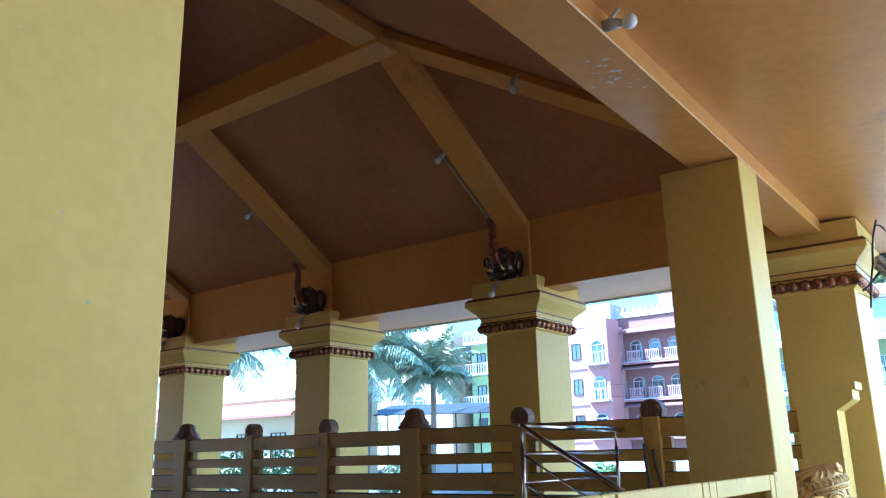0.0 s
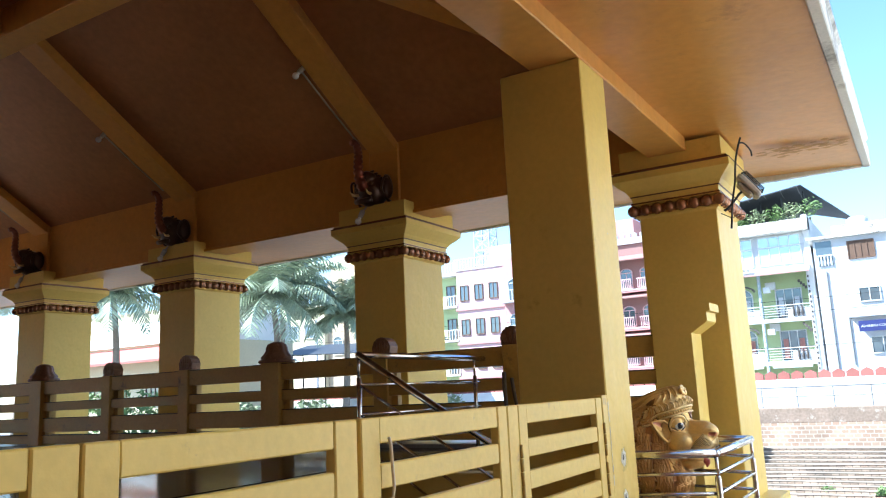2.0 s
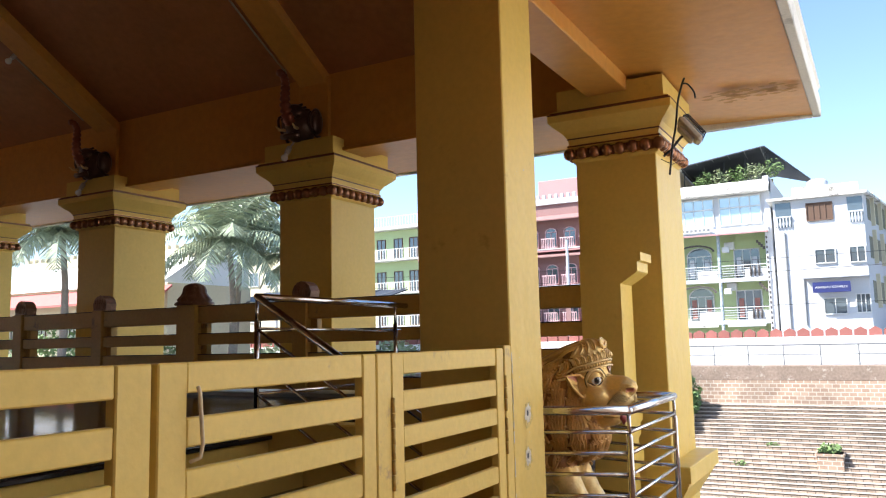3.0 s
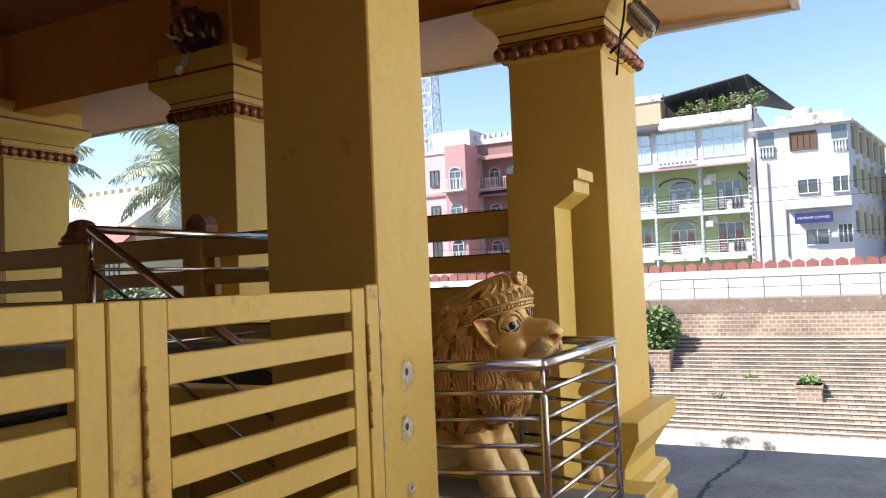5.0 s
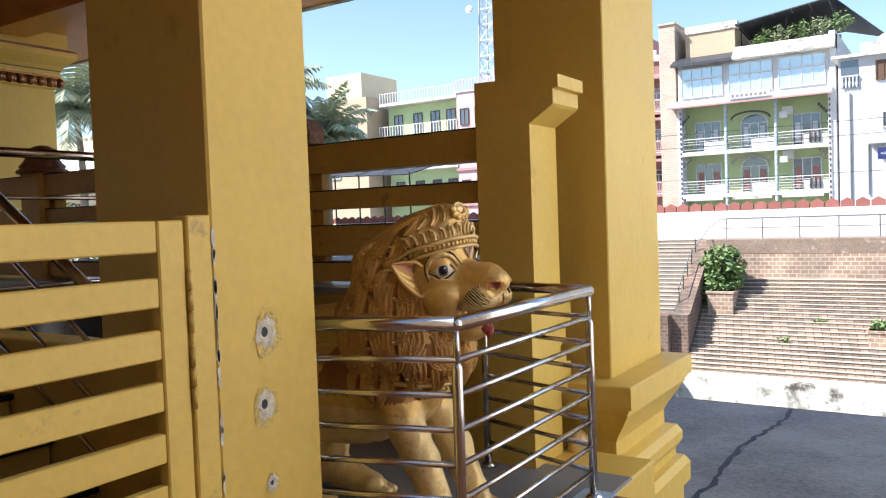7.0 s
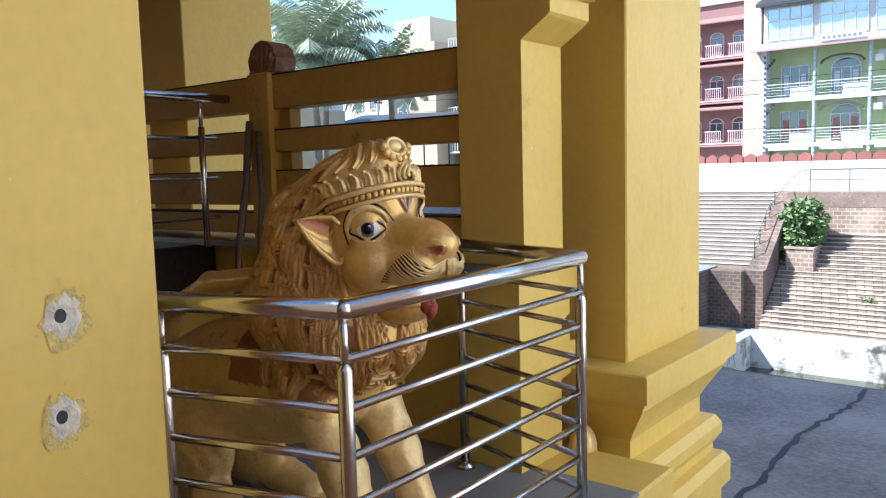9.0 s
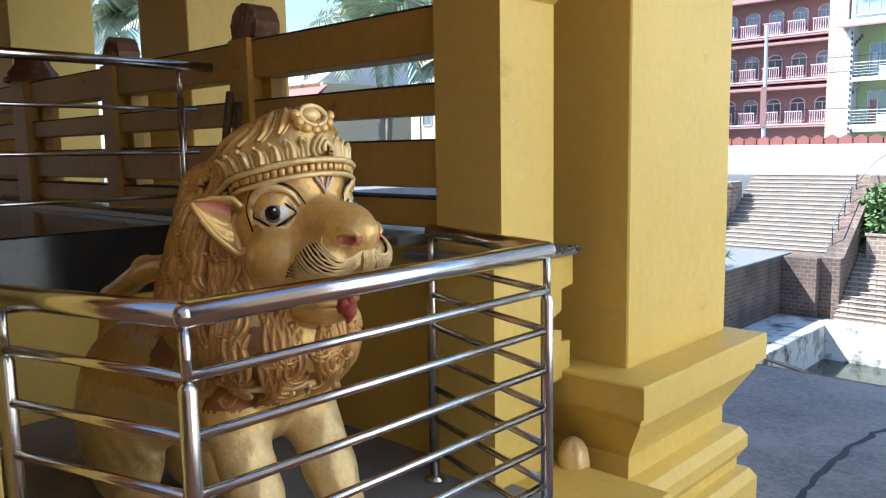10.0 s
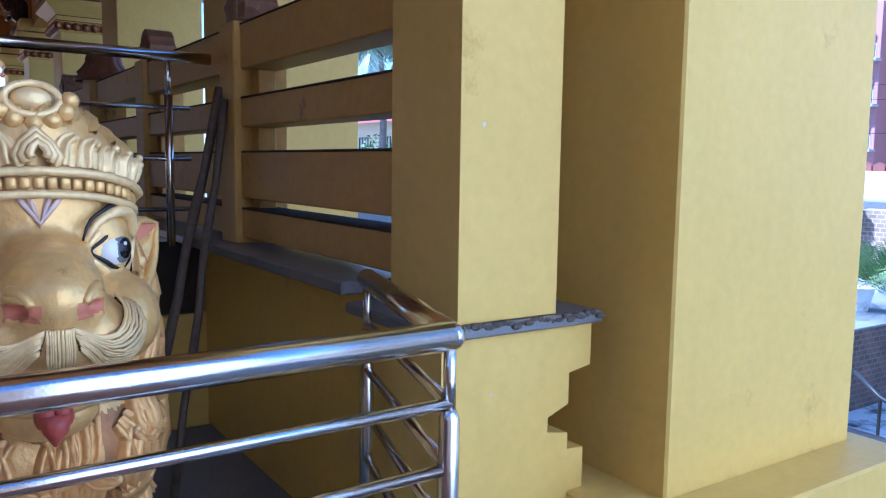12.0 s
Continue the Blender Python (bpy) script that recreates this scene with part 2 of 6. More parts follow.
def loft(cx, cy, hx, hy, profile, cap=True):
    """Rectangular moulding: rings of (offset, z) round a shaft of half sizes hx, hy."""
    verts, faces = [], []
    for o, z in profile:
        verts += [(cx - hx - o, cy - hy - o, z), (cx + hx + o, cy - hy - o, z), (cx + hx + o, cy + hy + o, z), (cx - hx - o, cy + hy + o, z)]
    k = len(profile)
    for i in range(k - 1):
        for j in range(4):
            faces.append((4 * i + j, 4 * i + (j + 1) % 4, 4 * i + 4 + (j + 1) % 4, 4 * i + 4 + j))
    if cap:
        faces += [(3, 2, 1, 0), (4 * k - 4, 4 * k - 3, 4 * k - 2, 4 * k - 1)]
    return verts, faces


def tube(points, r, sides=10, ends=True):
    """A pipe through the points; r a radius or one for each point."""
    pts = [Vector(p) for p in points]
    rs = r if isinstance(r, (list, tuple)) else [r] * len(pts)
    verts, faces = [], []
    prev = None
    for i, p in enumerate(pts):
        d = (pts[min(i + 1, len(pts) - 1)] - pts[max(i - 1, 0)]).normalized()
        if prev is None:
            u = d.orthogonal().normalized()
        else:
            u = (prev - d * prev.dot(d)).normalized()
        prev = u
        w = d.cross(u)
        for j in range(sides):
            a = 2 * math.pi * j / sides
            verts.append(tuple(p + (u * math.cos(a) + w * math.sin(a)) * rs[i]))
    for i in range(len(pts) - 1):
        for j in range(sides):
            faces.append((i * sides + j, i * sides + (j + 1) % sides, (i + 1) * sides + (j + 1) % sides, (i + 1) * sides + j))
    if ends:
        faces += [tuple(range(sides - 1, -1, -1)), tuple((len(pts) - 1) * sides + j for j in range(sides))]
    return verts, faces


def ball(c, r, seg=10, rings=6):
    rx, ry, rz = r if isinstance(r, (list, tuple)) else (r, r, r)
    verts = [(c[0], c[1], c[2] - rz)]
    for i in range(1, rings):
        a = math.pi * i / rings - math.pi / 2
        for j in range(seg):
            t = 2 * math.pi * j / seg
            verts.append((c[0] + rx * math.cos(a) * math.cos(t), c[1] + ry * math.cos(a) * math.sin(t), c[2] + rz * math.sin(a)))
    verts.append((c[0], c[1], c[2] + rz))
    faces = [(0, 1 + (j + 1) % seg, 1 + j) for j in range(seg)]
    for i in range(rings - 2):
        for j in range(seg):
            faces.append((1 + i * seg + j, 1 + i * seg + (j + 1) % seg, 1 + (i + 1) * seg + (j + 1) % seg, 1 + (i + 1) * seg + j))
    k = 1 + (rings - 2) * seg
    faces += [(k + j, k + (j + 1) % seg, len(verts) - 1) for j in range(seg)]
    return verts, faces


def prism(outline, axis, a, b):
    """An outline of (u, v) pushed along an axis from a to b: 'x': (y, z); 'y': (x, z); 'z': (x, y)."""
    def p(u, v, w):
        return {'x': (w, u, v), 'y': (u, w, v), 'z': (u, v, w)}[axis]
    k = len(outline)
    verts = [p(u, v, a) for u, v in outline] + [p(u, v, b) for u, v in outline]
    faces = [(i, (i + 1) % k, k + (i + 1) % k, k + i) for i in range(k)] + [tuple(range(k - 1, -1, -1)), tuple(range(k, 2 * k))]
    me = bmesh.new()
    vs = [me.verts.new(v) for v in verts]
    for q in faces:
        me.faces.new([vs[i] for i in q])
    bmesh.ops.recalc_face_normals(me, faces=me.faces)
    out = [tuple(v.co) for v in me.verts], [tuple(v.index for v in fc.verts) for fc in me.faces]
    me.verts.index_update()
    out = [tuple(v.co) for v in me.verts], [tuple(v.index for v in fc.verts) for fc in me.faces]
    me.free()
    return out


def smooth_line(points, n=6):
    """A rounded run through a few points."""
    pts = [Vector(p) for p in points]
    ext = [pts[0]] + pts + [pts[-1]]
    out = []
    for i in range(1, len(ext) - 2):
        for j in range(n):
            t = j / n
            a, b, c, d = ext[i - 1:i + 3]
            out.append(0.5 * (2 * b + (c - a) * t + (2 * a - 5 * b + 4 * c - d) * t * t + (3 * b - a - 3 * c + d) * t ** 3))
    return out + [pts[-1]]


# ---- plan, in metres; z 0 is the terrace beside the gate ----
FACE_X = -1.53                      # outer face of the gate's posts and beam
ROW_Y = 8.86                        # front of the far row of columns
SHAFT_W, SHAFT_D = 0.77, 0.9
COLUMN_X = [-1.745 - 3.73 * i for i in range(6)]
SOUTH_Y = -2.9
MID_Y = 3.44
FLOOR_Z = 0.98                      # pavilion floor
SOFFIT_Z = 3.87
EAVE_X, EAVE_Y = -0.08, 10.85
GROUND_Z = -0.8
FAR_BEAM_Y = 8.95
WEST_X = COLUMN_X[-1]

# ---- ground, terrace, pavilion floor ----
put("ground", box(-16.0, 26.0, -14.0, 13.5, GROUND_Z - 0.6, GROUND_Z, 0.02), ASPHALT, kind="structure", label="dark cracked pavement beside the pavilion", category="pavement")
# pale strip added out of view to reflect sun toward the gate
put("bounce_strip", box(3.2, 6.6, 6.6, 13.4, GROUND_Z - 0.3, GROUND_Z + 0.05, 0.02), BOUNCE_PAVING, kind="structure", label="added unseen pale paving bouncing sunlight onto east faces", category="pavement")
# added far wall, out of view, that hides the low western sky
put("west_sky_screen", box(-62.0, -61.4, -24.0, 10.9, GROUND_Z, 9.0, 0.02), OCHRE_ROOF, kind="structure", label="added unseen ochre wall closing off low western sky", category="wall")
# unseen wall added to cut the light reaching south faces
put("southeast_sky_screen", box(6.6, 7.2, -14.0, 6.6, GROUND_Z, 7.5, 0.02), DIM_SCREEN, kind="structure", label="added unseen dim brown wall keeping light off south faces", category="wall")
# reflector wall, added out of view to brighten east-facing sides
put("east_bounce_wall", box(6.6, 7.0, 6.604, 22.0, GROUND_Z - 0.1, 10.0, 0.02), BOUNCE_WHITE, kind="structure", label="added unseen whitewashed wall bouncing sunlight onto east faces", category="wall")
# added wall out of view; keeps southern sky off the columns
put("south_sky_screen", box(-22.0, 6.59, -7.6, -7.0, GROUND_Z, 13.0, 0.02), WARM_SCREEN, kind="structure", label="added unseen red-brown wall blocking sky behind the walker", category="wall")
# unseen ground added to light the roof's underside from below
put("west_bounce_ground", box(-60, -23.5, -24.0, 10.9, GROUND_Z - 0.3, GROUND_Z + 0.05, 0.02), WARM_GROUND, kind="structure", label="added unseen red ground bouncing warm light under the roof", category="pavement")
put("gate_sill", box(-1.615, -1.002, SOUTH_Y, 6.29, GROUND_Z + 0.003, -0.002, 0.006), TERRACE_WARM, kind="structure", label="unseen sill under the gate in the warm terrace tint", category="floor")
put("blue_edge", box(-1.16, -0.985, 7.72, 7.96, -0.02, 0.006, 0.003), BLUE_PATCH, kind="structure", label="mottled pale blue plate on the plinth corner", category="trim")
put("terrace", box(-1.0, 3.2, -8.0, 7.95, GROUND_Z + 0.002, 0.0, 0.012), TERRACE_WARM, kind="structure", label="unseen terrace along the gate, tinted to bounce warm light", category="terrace")
put("niche_floor", box(-3.9, -1.004, 6.3, 8.26, -0.3, 0.0, 0.01), CEMENT, kind="structure", label="grey cement floor under the lion", category="floor")
put("floor", box(WEST_X - 1.2, -3.9, SOUTH_Y - 0.6, 8.22, 0.6, FLOOR_Z, 0.01), GRANITE, kind="structure", label="polished black granite floor", category="floor")
put("plinth", box(WEST_X - 1.3, -3.92, SOUTH_Y - 0.7, 9.95, GROUND_Z + 0.003, 0.597, 0.01), OCHRE, kind="structure", label="ochre painted plinth", category="plinth")
put("stair_block", box(-3.9, -1.62, SOUTH_Y, 6.28, GROUND_Z + 0.004, 0.0, 0.01), CEMENT, kind="structure", category="floor", label="cement base under the entrance steps")
put("niche_wall", box(-3.9, -2.06, 6.12, 6.3, 0.0, FLOOR_Z - 0.02, 0.008), OCHRE, kind="structure", label="low ochre wall beside the steps", category="wall")
steps = thing("entrance_steps", "polished black granite entrance steps behind the gate", "steps", kind="structure")
for i in range(5):
    put("step", box(-3.9, -3.9 + 0.32 * (5 - i), SOUTH_Y + 0.1, 6.1, 0.17 * i, 0.17 * (i + 1) - 0.012, 0.006), OCHRE, steps)
    put("tread", box(-3.9, -3.87 + 0.32 * (5 - i), SOUTH_Y + 0.1, 6.11, 0.17 * (i + 1) - 0.01, 0.17 * (i + 1) + 0.02, 0.006), GRANITE, steps)

# ---- columns ----
def bead_positions(hx, hy, cx, cy, step=0.118):
    out = []
    for n, h, o, ax in ((round(2 * hx / step), hx, hy, 0), (round(2 * hy / step), hy, hx, 1)):
        for i in range(n + 1):
            u = -h + 2 * h * i / n
            for s in (-1, 1):
                if ax == 0:
                    out.append((cx + u, cy + s * o, 0))
                elif 0 < i < n:
                    out.append((cx + s * o, cy + u, 1))
    return out


bead_a = mesh_from("bead", *ball((0, 0, 0), (0.060, 0.058, 0.060), 12, 8), COPPER, True)
for i, x in enumerate(COLUMN_X):
    col = thing("column", "tall ochre column with flared capital and copper beads", "column", "columns of the far row", "structure")
    front = ROW_Y - (0.065 if i == 0 else 0)
    x += 0.04 if i == 0 else 0
    cy = front + SHAFT_D / 2
    hx, hy = SHAFT_W / 2, SHAFT_D / 2
    put("shaft", box(x - hx, x + hx, front, front + SHAFT_D + (0.09 if i == 0 else 0), 0.405 if i == 0 else 0.2, 3.25, 0.008), OCHRE, col)
    put("capital", loft(x, cy, hx, hy, [(0.0, 3.20), (0.03, 3.22), (0.03, 3.34), (0.055, 3.345), (0.055, 3.375), (0.045, 3.38), (0.055, 3.43), (0.09, 3.48), (0.16, 3.54), (0.20, 3.58), (0.20, 3.65), (0.175, 3.655), (0.175, 3.69), (0.125, 3.695), (0.125, SOFFIT_Z + 0.03)]), OCHRE, col)
    for z, o in ((3.36, 0.058), (3.672, 0.178)):
        put("copper_line", loft(x, cy, hx, hy, [(o - 0.02, z - 0.008), (o + 0.002, z - 0.008), (o + 0.002, z + 0.008), (o - 0.02, z + 0.008)]), COPPER, col, "thin copper line")
    for z, o in ((3.6535, 0.199), (3.4325, 0.057)):
        put("groove", loft(x, cy, hx, hy, [(o - 0.03, z - 0.007), (o + 0.003, z - 0.007), (o + 0.003, z + 0.007), (o - 0.03, z + 0.007)]), DARK_GROOVE, col, "dark red painted groove")
    put("bead_roll", loft(x, cy, hx, hy, [(0.028, 3.238), (0.052, 3.245), (0.066, 3.265), (0.066, 3.305), (0.052, 3.325), (0.028, 3.332)]), COPPER, col, "copper roll behind the beads")
    for bx, by, q in bead_positions(hx + 0.045, hy + 0.045, x, cy):
        put("bead", bead_a, COPPER, col, m=pose(bx, by, 3.285, 0, 0, 90 * q))
    put("base", loft(x, cy, hx, hy, [(0.13, GROUND_Z), (0.13, -0.52), (0.17, -0.515), (0.17, -0.38), (0.14, -0.33), (0.09, -0.32), (0.09, -0.27), (0.10, -0.26), (0.13, -0.21), (0.13, -0.15), (0.10, -0.10), (0.03, -0.08), (0.03, -0.03), (0.03, -0.025), (0.03, 0.02), (0.05, 0.06), (0.10, 0.14), (0.15, 0.22), (0.15, 0.24), (0.165, 0.245), (0.165, 0.265), (0.19, 0.27), (0.19, 0.400), (0.182, 0.408), (0.0, 0.413)]), OCHRE, col)
for i, x in enumerate(COLUMN_X[::5] + COLUMN_X[2:3]):
    col = thing("column", "plain square ochre column at the back of the pavilion", "column", "columns of the near side", "structure")
    put("shaft", box(x - 0.38, x + 0.38, SOUTH_Y - 0.5, SOUTH_Y + 0.5, -0.5, SOFFIT_Z - 0.01, 0.008), OCHRE, col)

gate_posts = []
for y0, y1 in ((0.52, 1.02), (5.868, 6.35)):
    c = thing("column", "plain square ochre gate column with chipped holes", "column", "gate columns", "structure")
    put("shaft", box(-2.15, FACE_X, y0, y1, -0.5, 3.80, 0.008), OCHRE, c)
    gate_posts.append(c)

def slab(corners, thick=0.12):
    """A sloping slab with the given underside."""
    v = [Vector(c) for c in corners]
    nrm = (v[1] - v[0]).cross(v[2] - v[0]).normalized()
    if nrm.z < 0:
        nrm = -nrm
    k = len(v)
    verts = [tuple(a) for a in v] + [tuple(a + nrm * thick) for a in v]
    return verts, [tuple(range(k)), tuple(range(2 * k - 1, k - 1, -1))] + [(i, k + i, k + (i + 1) % k, (i + 1) % k) for i in range(k)]


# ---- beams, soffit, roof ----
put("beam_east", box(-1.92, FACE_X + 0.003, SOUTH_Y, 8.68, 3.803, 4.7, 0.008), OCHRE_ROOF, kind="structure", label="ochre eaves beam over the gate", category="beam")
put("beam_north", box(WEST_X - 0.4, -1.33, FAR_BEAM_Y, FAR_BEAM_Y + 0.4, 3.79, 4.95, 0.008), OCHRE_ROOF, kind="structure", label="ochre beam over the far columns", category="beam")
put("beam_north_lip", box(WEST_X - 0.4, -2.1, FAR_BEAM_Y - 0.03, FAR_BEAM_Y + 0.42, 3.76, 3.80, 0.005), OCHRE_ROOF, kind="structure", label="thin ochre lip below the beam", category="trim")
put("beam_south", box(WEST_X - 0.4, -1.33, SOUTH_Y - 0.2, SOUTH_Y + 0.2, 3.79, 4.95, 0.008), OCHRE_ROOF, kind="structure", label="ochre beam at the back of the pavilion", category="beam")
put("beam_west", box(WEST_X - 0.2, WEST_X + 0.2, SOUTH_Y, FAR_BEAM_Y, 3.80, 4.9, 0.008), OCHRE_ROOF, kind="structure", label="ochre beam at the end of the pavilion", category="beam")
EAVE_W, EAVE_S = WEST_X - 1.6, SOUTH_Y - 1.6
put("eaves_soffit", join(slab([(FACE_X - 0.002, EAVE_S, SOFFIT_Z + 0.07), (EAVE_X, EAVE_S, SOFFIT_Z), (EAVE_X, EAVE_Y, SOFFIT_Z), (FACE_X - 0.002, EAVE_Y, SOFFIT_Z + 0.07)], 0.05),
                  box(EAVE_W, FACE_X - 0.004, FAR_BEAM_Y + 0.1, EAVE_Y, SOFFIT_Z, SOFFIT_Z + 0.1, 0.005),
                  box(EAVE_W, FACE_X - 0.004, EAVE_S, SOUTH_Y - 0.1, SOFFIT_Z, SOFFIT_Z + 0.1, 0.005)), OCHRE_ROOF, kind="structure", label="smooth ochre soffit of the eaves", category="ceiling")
put("fascia", join(box(EAVE_X - 0.02, EAVE_X + 0.06, EAVE_S, EAVE_Y + 0.06, SOFFIT_Z - 0.02, SOFFIT_Z + 0.2, 0.008),
            box(EAVE_W, EAVE_X - 0.022, EAVE_Y - 0.02, EAVE_Y + 0.06, SOFFIT_Z - 0.02, SOFFIT_Z + 0.2, 0.008)), WEATHERED_WHITE, kind="structure", label="weathered pale fascia at the roof edge", category="trim")

RING_X, RING_N, RING_S, RING_Z = -5.44, 6.15, 0.75, 6.20
BEAM_TOP = 4.72
RIDGE_Z = 7.55
wx = WEST_X + (RING_X + 1.71) * -1


NE, SE = (-1.72, FAR_BEAM_Y + 0.01, BEAM_TOP), (-1.72, SOUTH_Y, BEAM_TOP)
NW, SW = (WEST_X, FAR_BEAM_Y + 0.01, BEAM_TOP), (WEST_X, SOUTH_Y, BEAM_TOP)
rNE, rSE = (RING_X, RING_N, RING_Z + 0.25), (RING_X, RING_S, RING_Z + 0.25)
rNW, rSW = (wx, RING_N, RING_Z + 0.25), (wx, RING_S, RING_Z + 0.25)
ridge_e, ridge_w = (RING_X - 1.5, MID_Y, RIDGE_Z), (wx + 1.5, MID_Y, RIDGE_Z)
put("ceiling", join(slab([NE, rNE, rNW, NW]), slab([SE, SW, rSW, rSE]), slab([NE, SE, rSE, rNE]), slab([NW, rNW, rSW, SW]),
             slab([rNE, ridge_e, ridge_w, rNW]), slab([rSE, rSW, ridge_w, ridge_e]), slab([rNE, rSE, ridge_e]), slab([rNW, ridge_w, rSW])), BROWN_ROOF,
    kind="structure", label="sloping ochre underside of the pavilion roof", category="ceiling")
put("roof", join(slab([(EAVE_X, EAVE_Y, SOFFIT_Z + 0.2), (EAVE_W, EAVE_Y, SOFFIT_Z + 0.2), (wx, MID_Y, 8.3), (RING_X, MID_Y, 8.3)]),
          slab([(EAVE_X, EAVE_S, SOFFIT_Z + 0.2), (RING_X, MID_Y, 8.3), (wx, MID_Y, 8.3), (EAVE_W, EAVE_S, SOFFIT_Z + 0.2)]),
          slab([(EAVE_X, EAVE_Y, SOFFIT_Z + 0.2), (RING_X, MID_Y, 8.3), (EAVE_X, EAVE_S, SOFFIT_Z + 0.2)]),
          slab([(EAVE_W, EAVE_Y, SOFFIT_Z + 0.2), (EAVE_W, EAVE_S, SOFFIT_Z + 0.2), (wx, MID_Y, 8.3)])), WEATHERED_WHITE, kind="structure", label="hipped concrete roof", category="roof")


def bar(p, q, w, up, down, side=None):
    """A straight rectangular beam from p to q: width w across, from 'up' above to 'down' below the line."""
    p, q = Vector(p), Vector(q)
    d = (q - p).normalized()
    s = d.cross(Vector((0, 0, 1))).normalized() if side is None else Vector(side)
    n = s.cross(d).normalized()
    if n.z < 0:
        n = -n
    v = []
    for e in (p, q):
        for a, b in ((-1, -down), (1, -down), (1, up), (-1, up)):
            v.append(tuple(e + s * (a * w / 2) + n * b))
    f = [(0, 1, 2, 3), (7, 6, 5, 4), (0, 4, 5, 1), (1, 5, 6, 2), (2, 6, 7, 3), (3, 7, 4, 0)]
    me = bmesh.new()
    vs = [me.verts.new(c) for c in v]
    for q_ in f:
        me.faces.new([vs[i] for i in q_])
    bmesh.ops.recalc_face_normals(me, faces=me.faces)
    bmesh.ops.bevel(me, geom=me.edges[:], offset=0.008, affect='EDGES', profile=0.5, segments=1)
    me.verts.index_update()
    out = [tuple(a.co) for a in me.verts], [tuple(a.index for a in fc.verts) for fc in me.faces]
    me.free()
    return out


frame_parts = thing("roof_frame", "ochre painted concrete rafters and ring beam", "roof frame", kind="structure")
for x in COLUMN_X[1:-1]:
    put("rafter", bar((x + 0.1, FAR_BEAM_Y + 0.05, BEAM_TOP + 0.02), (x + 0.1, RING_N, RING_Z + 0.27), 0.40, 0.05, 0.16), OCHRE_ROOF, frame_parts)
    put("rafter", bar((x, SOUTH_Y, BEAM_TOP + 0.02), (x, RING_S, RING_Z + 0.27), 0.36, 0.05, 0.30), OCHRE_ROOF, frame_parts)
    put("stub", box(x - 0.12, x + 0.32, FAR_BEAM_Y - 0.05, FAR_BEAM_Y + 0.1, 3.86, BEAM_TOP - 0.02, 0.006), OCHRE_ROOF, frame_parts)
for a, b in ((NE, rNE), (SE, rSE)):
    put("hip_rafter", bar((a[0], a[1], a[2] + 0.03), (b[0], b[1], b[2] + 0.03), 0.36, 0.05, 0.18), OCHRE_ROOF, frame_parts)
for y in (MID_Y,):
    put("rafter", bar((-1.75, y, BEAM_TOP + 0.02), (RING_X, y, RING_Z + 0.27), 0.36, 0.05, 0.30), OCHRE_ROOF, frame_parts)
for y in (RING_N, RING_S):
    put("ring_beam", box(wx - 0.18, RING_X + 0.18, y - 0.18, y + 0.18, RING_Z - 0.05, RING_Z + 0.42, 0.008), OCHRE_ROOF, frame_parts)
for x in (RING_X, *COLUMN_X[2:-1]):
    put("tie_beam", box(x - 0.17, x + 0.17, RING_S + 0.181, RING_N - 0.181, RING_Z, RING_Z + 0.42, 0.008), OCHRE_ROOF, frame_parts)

# ---- balustrade along the far row ----
BAL_Y0, BAL_Y1 = 8.22, 8.40
LEDGE_Z = 1.02
put("balustrade_wall", box(WEST_X, -1.92, BAL_Y0 + 0.03, 8.66, GROUND_Z + 0.005, LEDGE_Z - 0.045, 0.006), OCHRE, kind="structure", label="low ochre wall under the balustrade", category="wall")
put("balustrade_ledge", box(WEST_X, -2.02, BAL_Y0 - 0.13, 8.74, LEDGE_Z - 0.043, LEDGE_Z, 0.006), LEDGE_STONE, kind="structure", label="grey stone ledge under the balustrade", category="ledge")
POSTS = [(-3.37, 0), (-5.02, 0), (-6.68, 1), (-8.27, 0), (-9.9, 0), (-11.6, 1), (-13.2, 0), (-14.85, 0), (-16.5, 1), (-18.1, 0)]
RAILS = [(1.79, 1.985), (1.54, 1.667), (1.225, 1.43), (1.05, 1.178)]
balustrade = thing("balustrade", "ochre concrete balustrade with horizontal rails", "balustrade", kind="structure")


def lotus(r, h, petals=8):
    """A bud of ribbed petals on a collar."""
    verts, faces = [], []
    seg = petals * 6
    prof = [(0.9, 0.0), (0.95, 0.06), (0.95, 0.14), (0.82, 0.16), (0.9, 0.25), (1.0, 0.42), (0.98, 0.60), (0.86, 0.78), (0.6, 0.92), (0.25, 0.99), (0.0, 1.0)]
    if petals > 8:
        prof = [(1.0, 0.0), (1.05, 0.06), (1.0, 0.14), (0.86, 0.18), (0.90, 0.26), (0.74, 0.40), (0.62, 0.55), (0.60, 0.70), (0.52, 0.86), (0.26, 0.97), (0.0, 1.0)]
    for i, (p, z) in enumerate(prof):
        for j in range(seg):
            a = 2 * math.pi * j / seg
            k = 1.0 if i < 4 else 1.0 + 0.10 * (abs(math.sin(a * petals / 2)) - 0.6)
            verts.append((r * p * k * math.cos(a), r * p * k * math.sin(a), h * z))
    for i in range(len(prof) - 1):
        for j in range(seg):
            faces.append((i * seg + j, i * seg + (j + 1) % seg, (i + 1) * seg + (j + 1) % seg, (i + 1) * seg + j))
    return verts, faces


COPPER_DULL = material("dull_copper_paint", (0.20, 0.10, 0.055), 0.45, metal=0.25, vary=0.25, scale=14, bump=0.2, bump_scale=60, second=(0.40, 0.22, 0.13), patch=0.3, patch_scale=9)
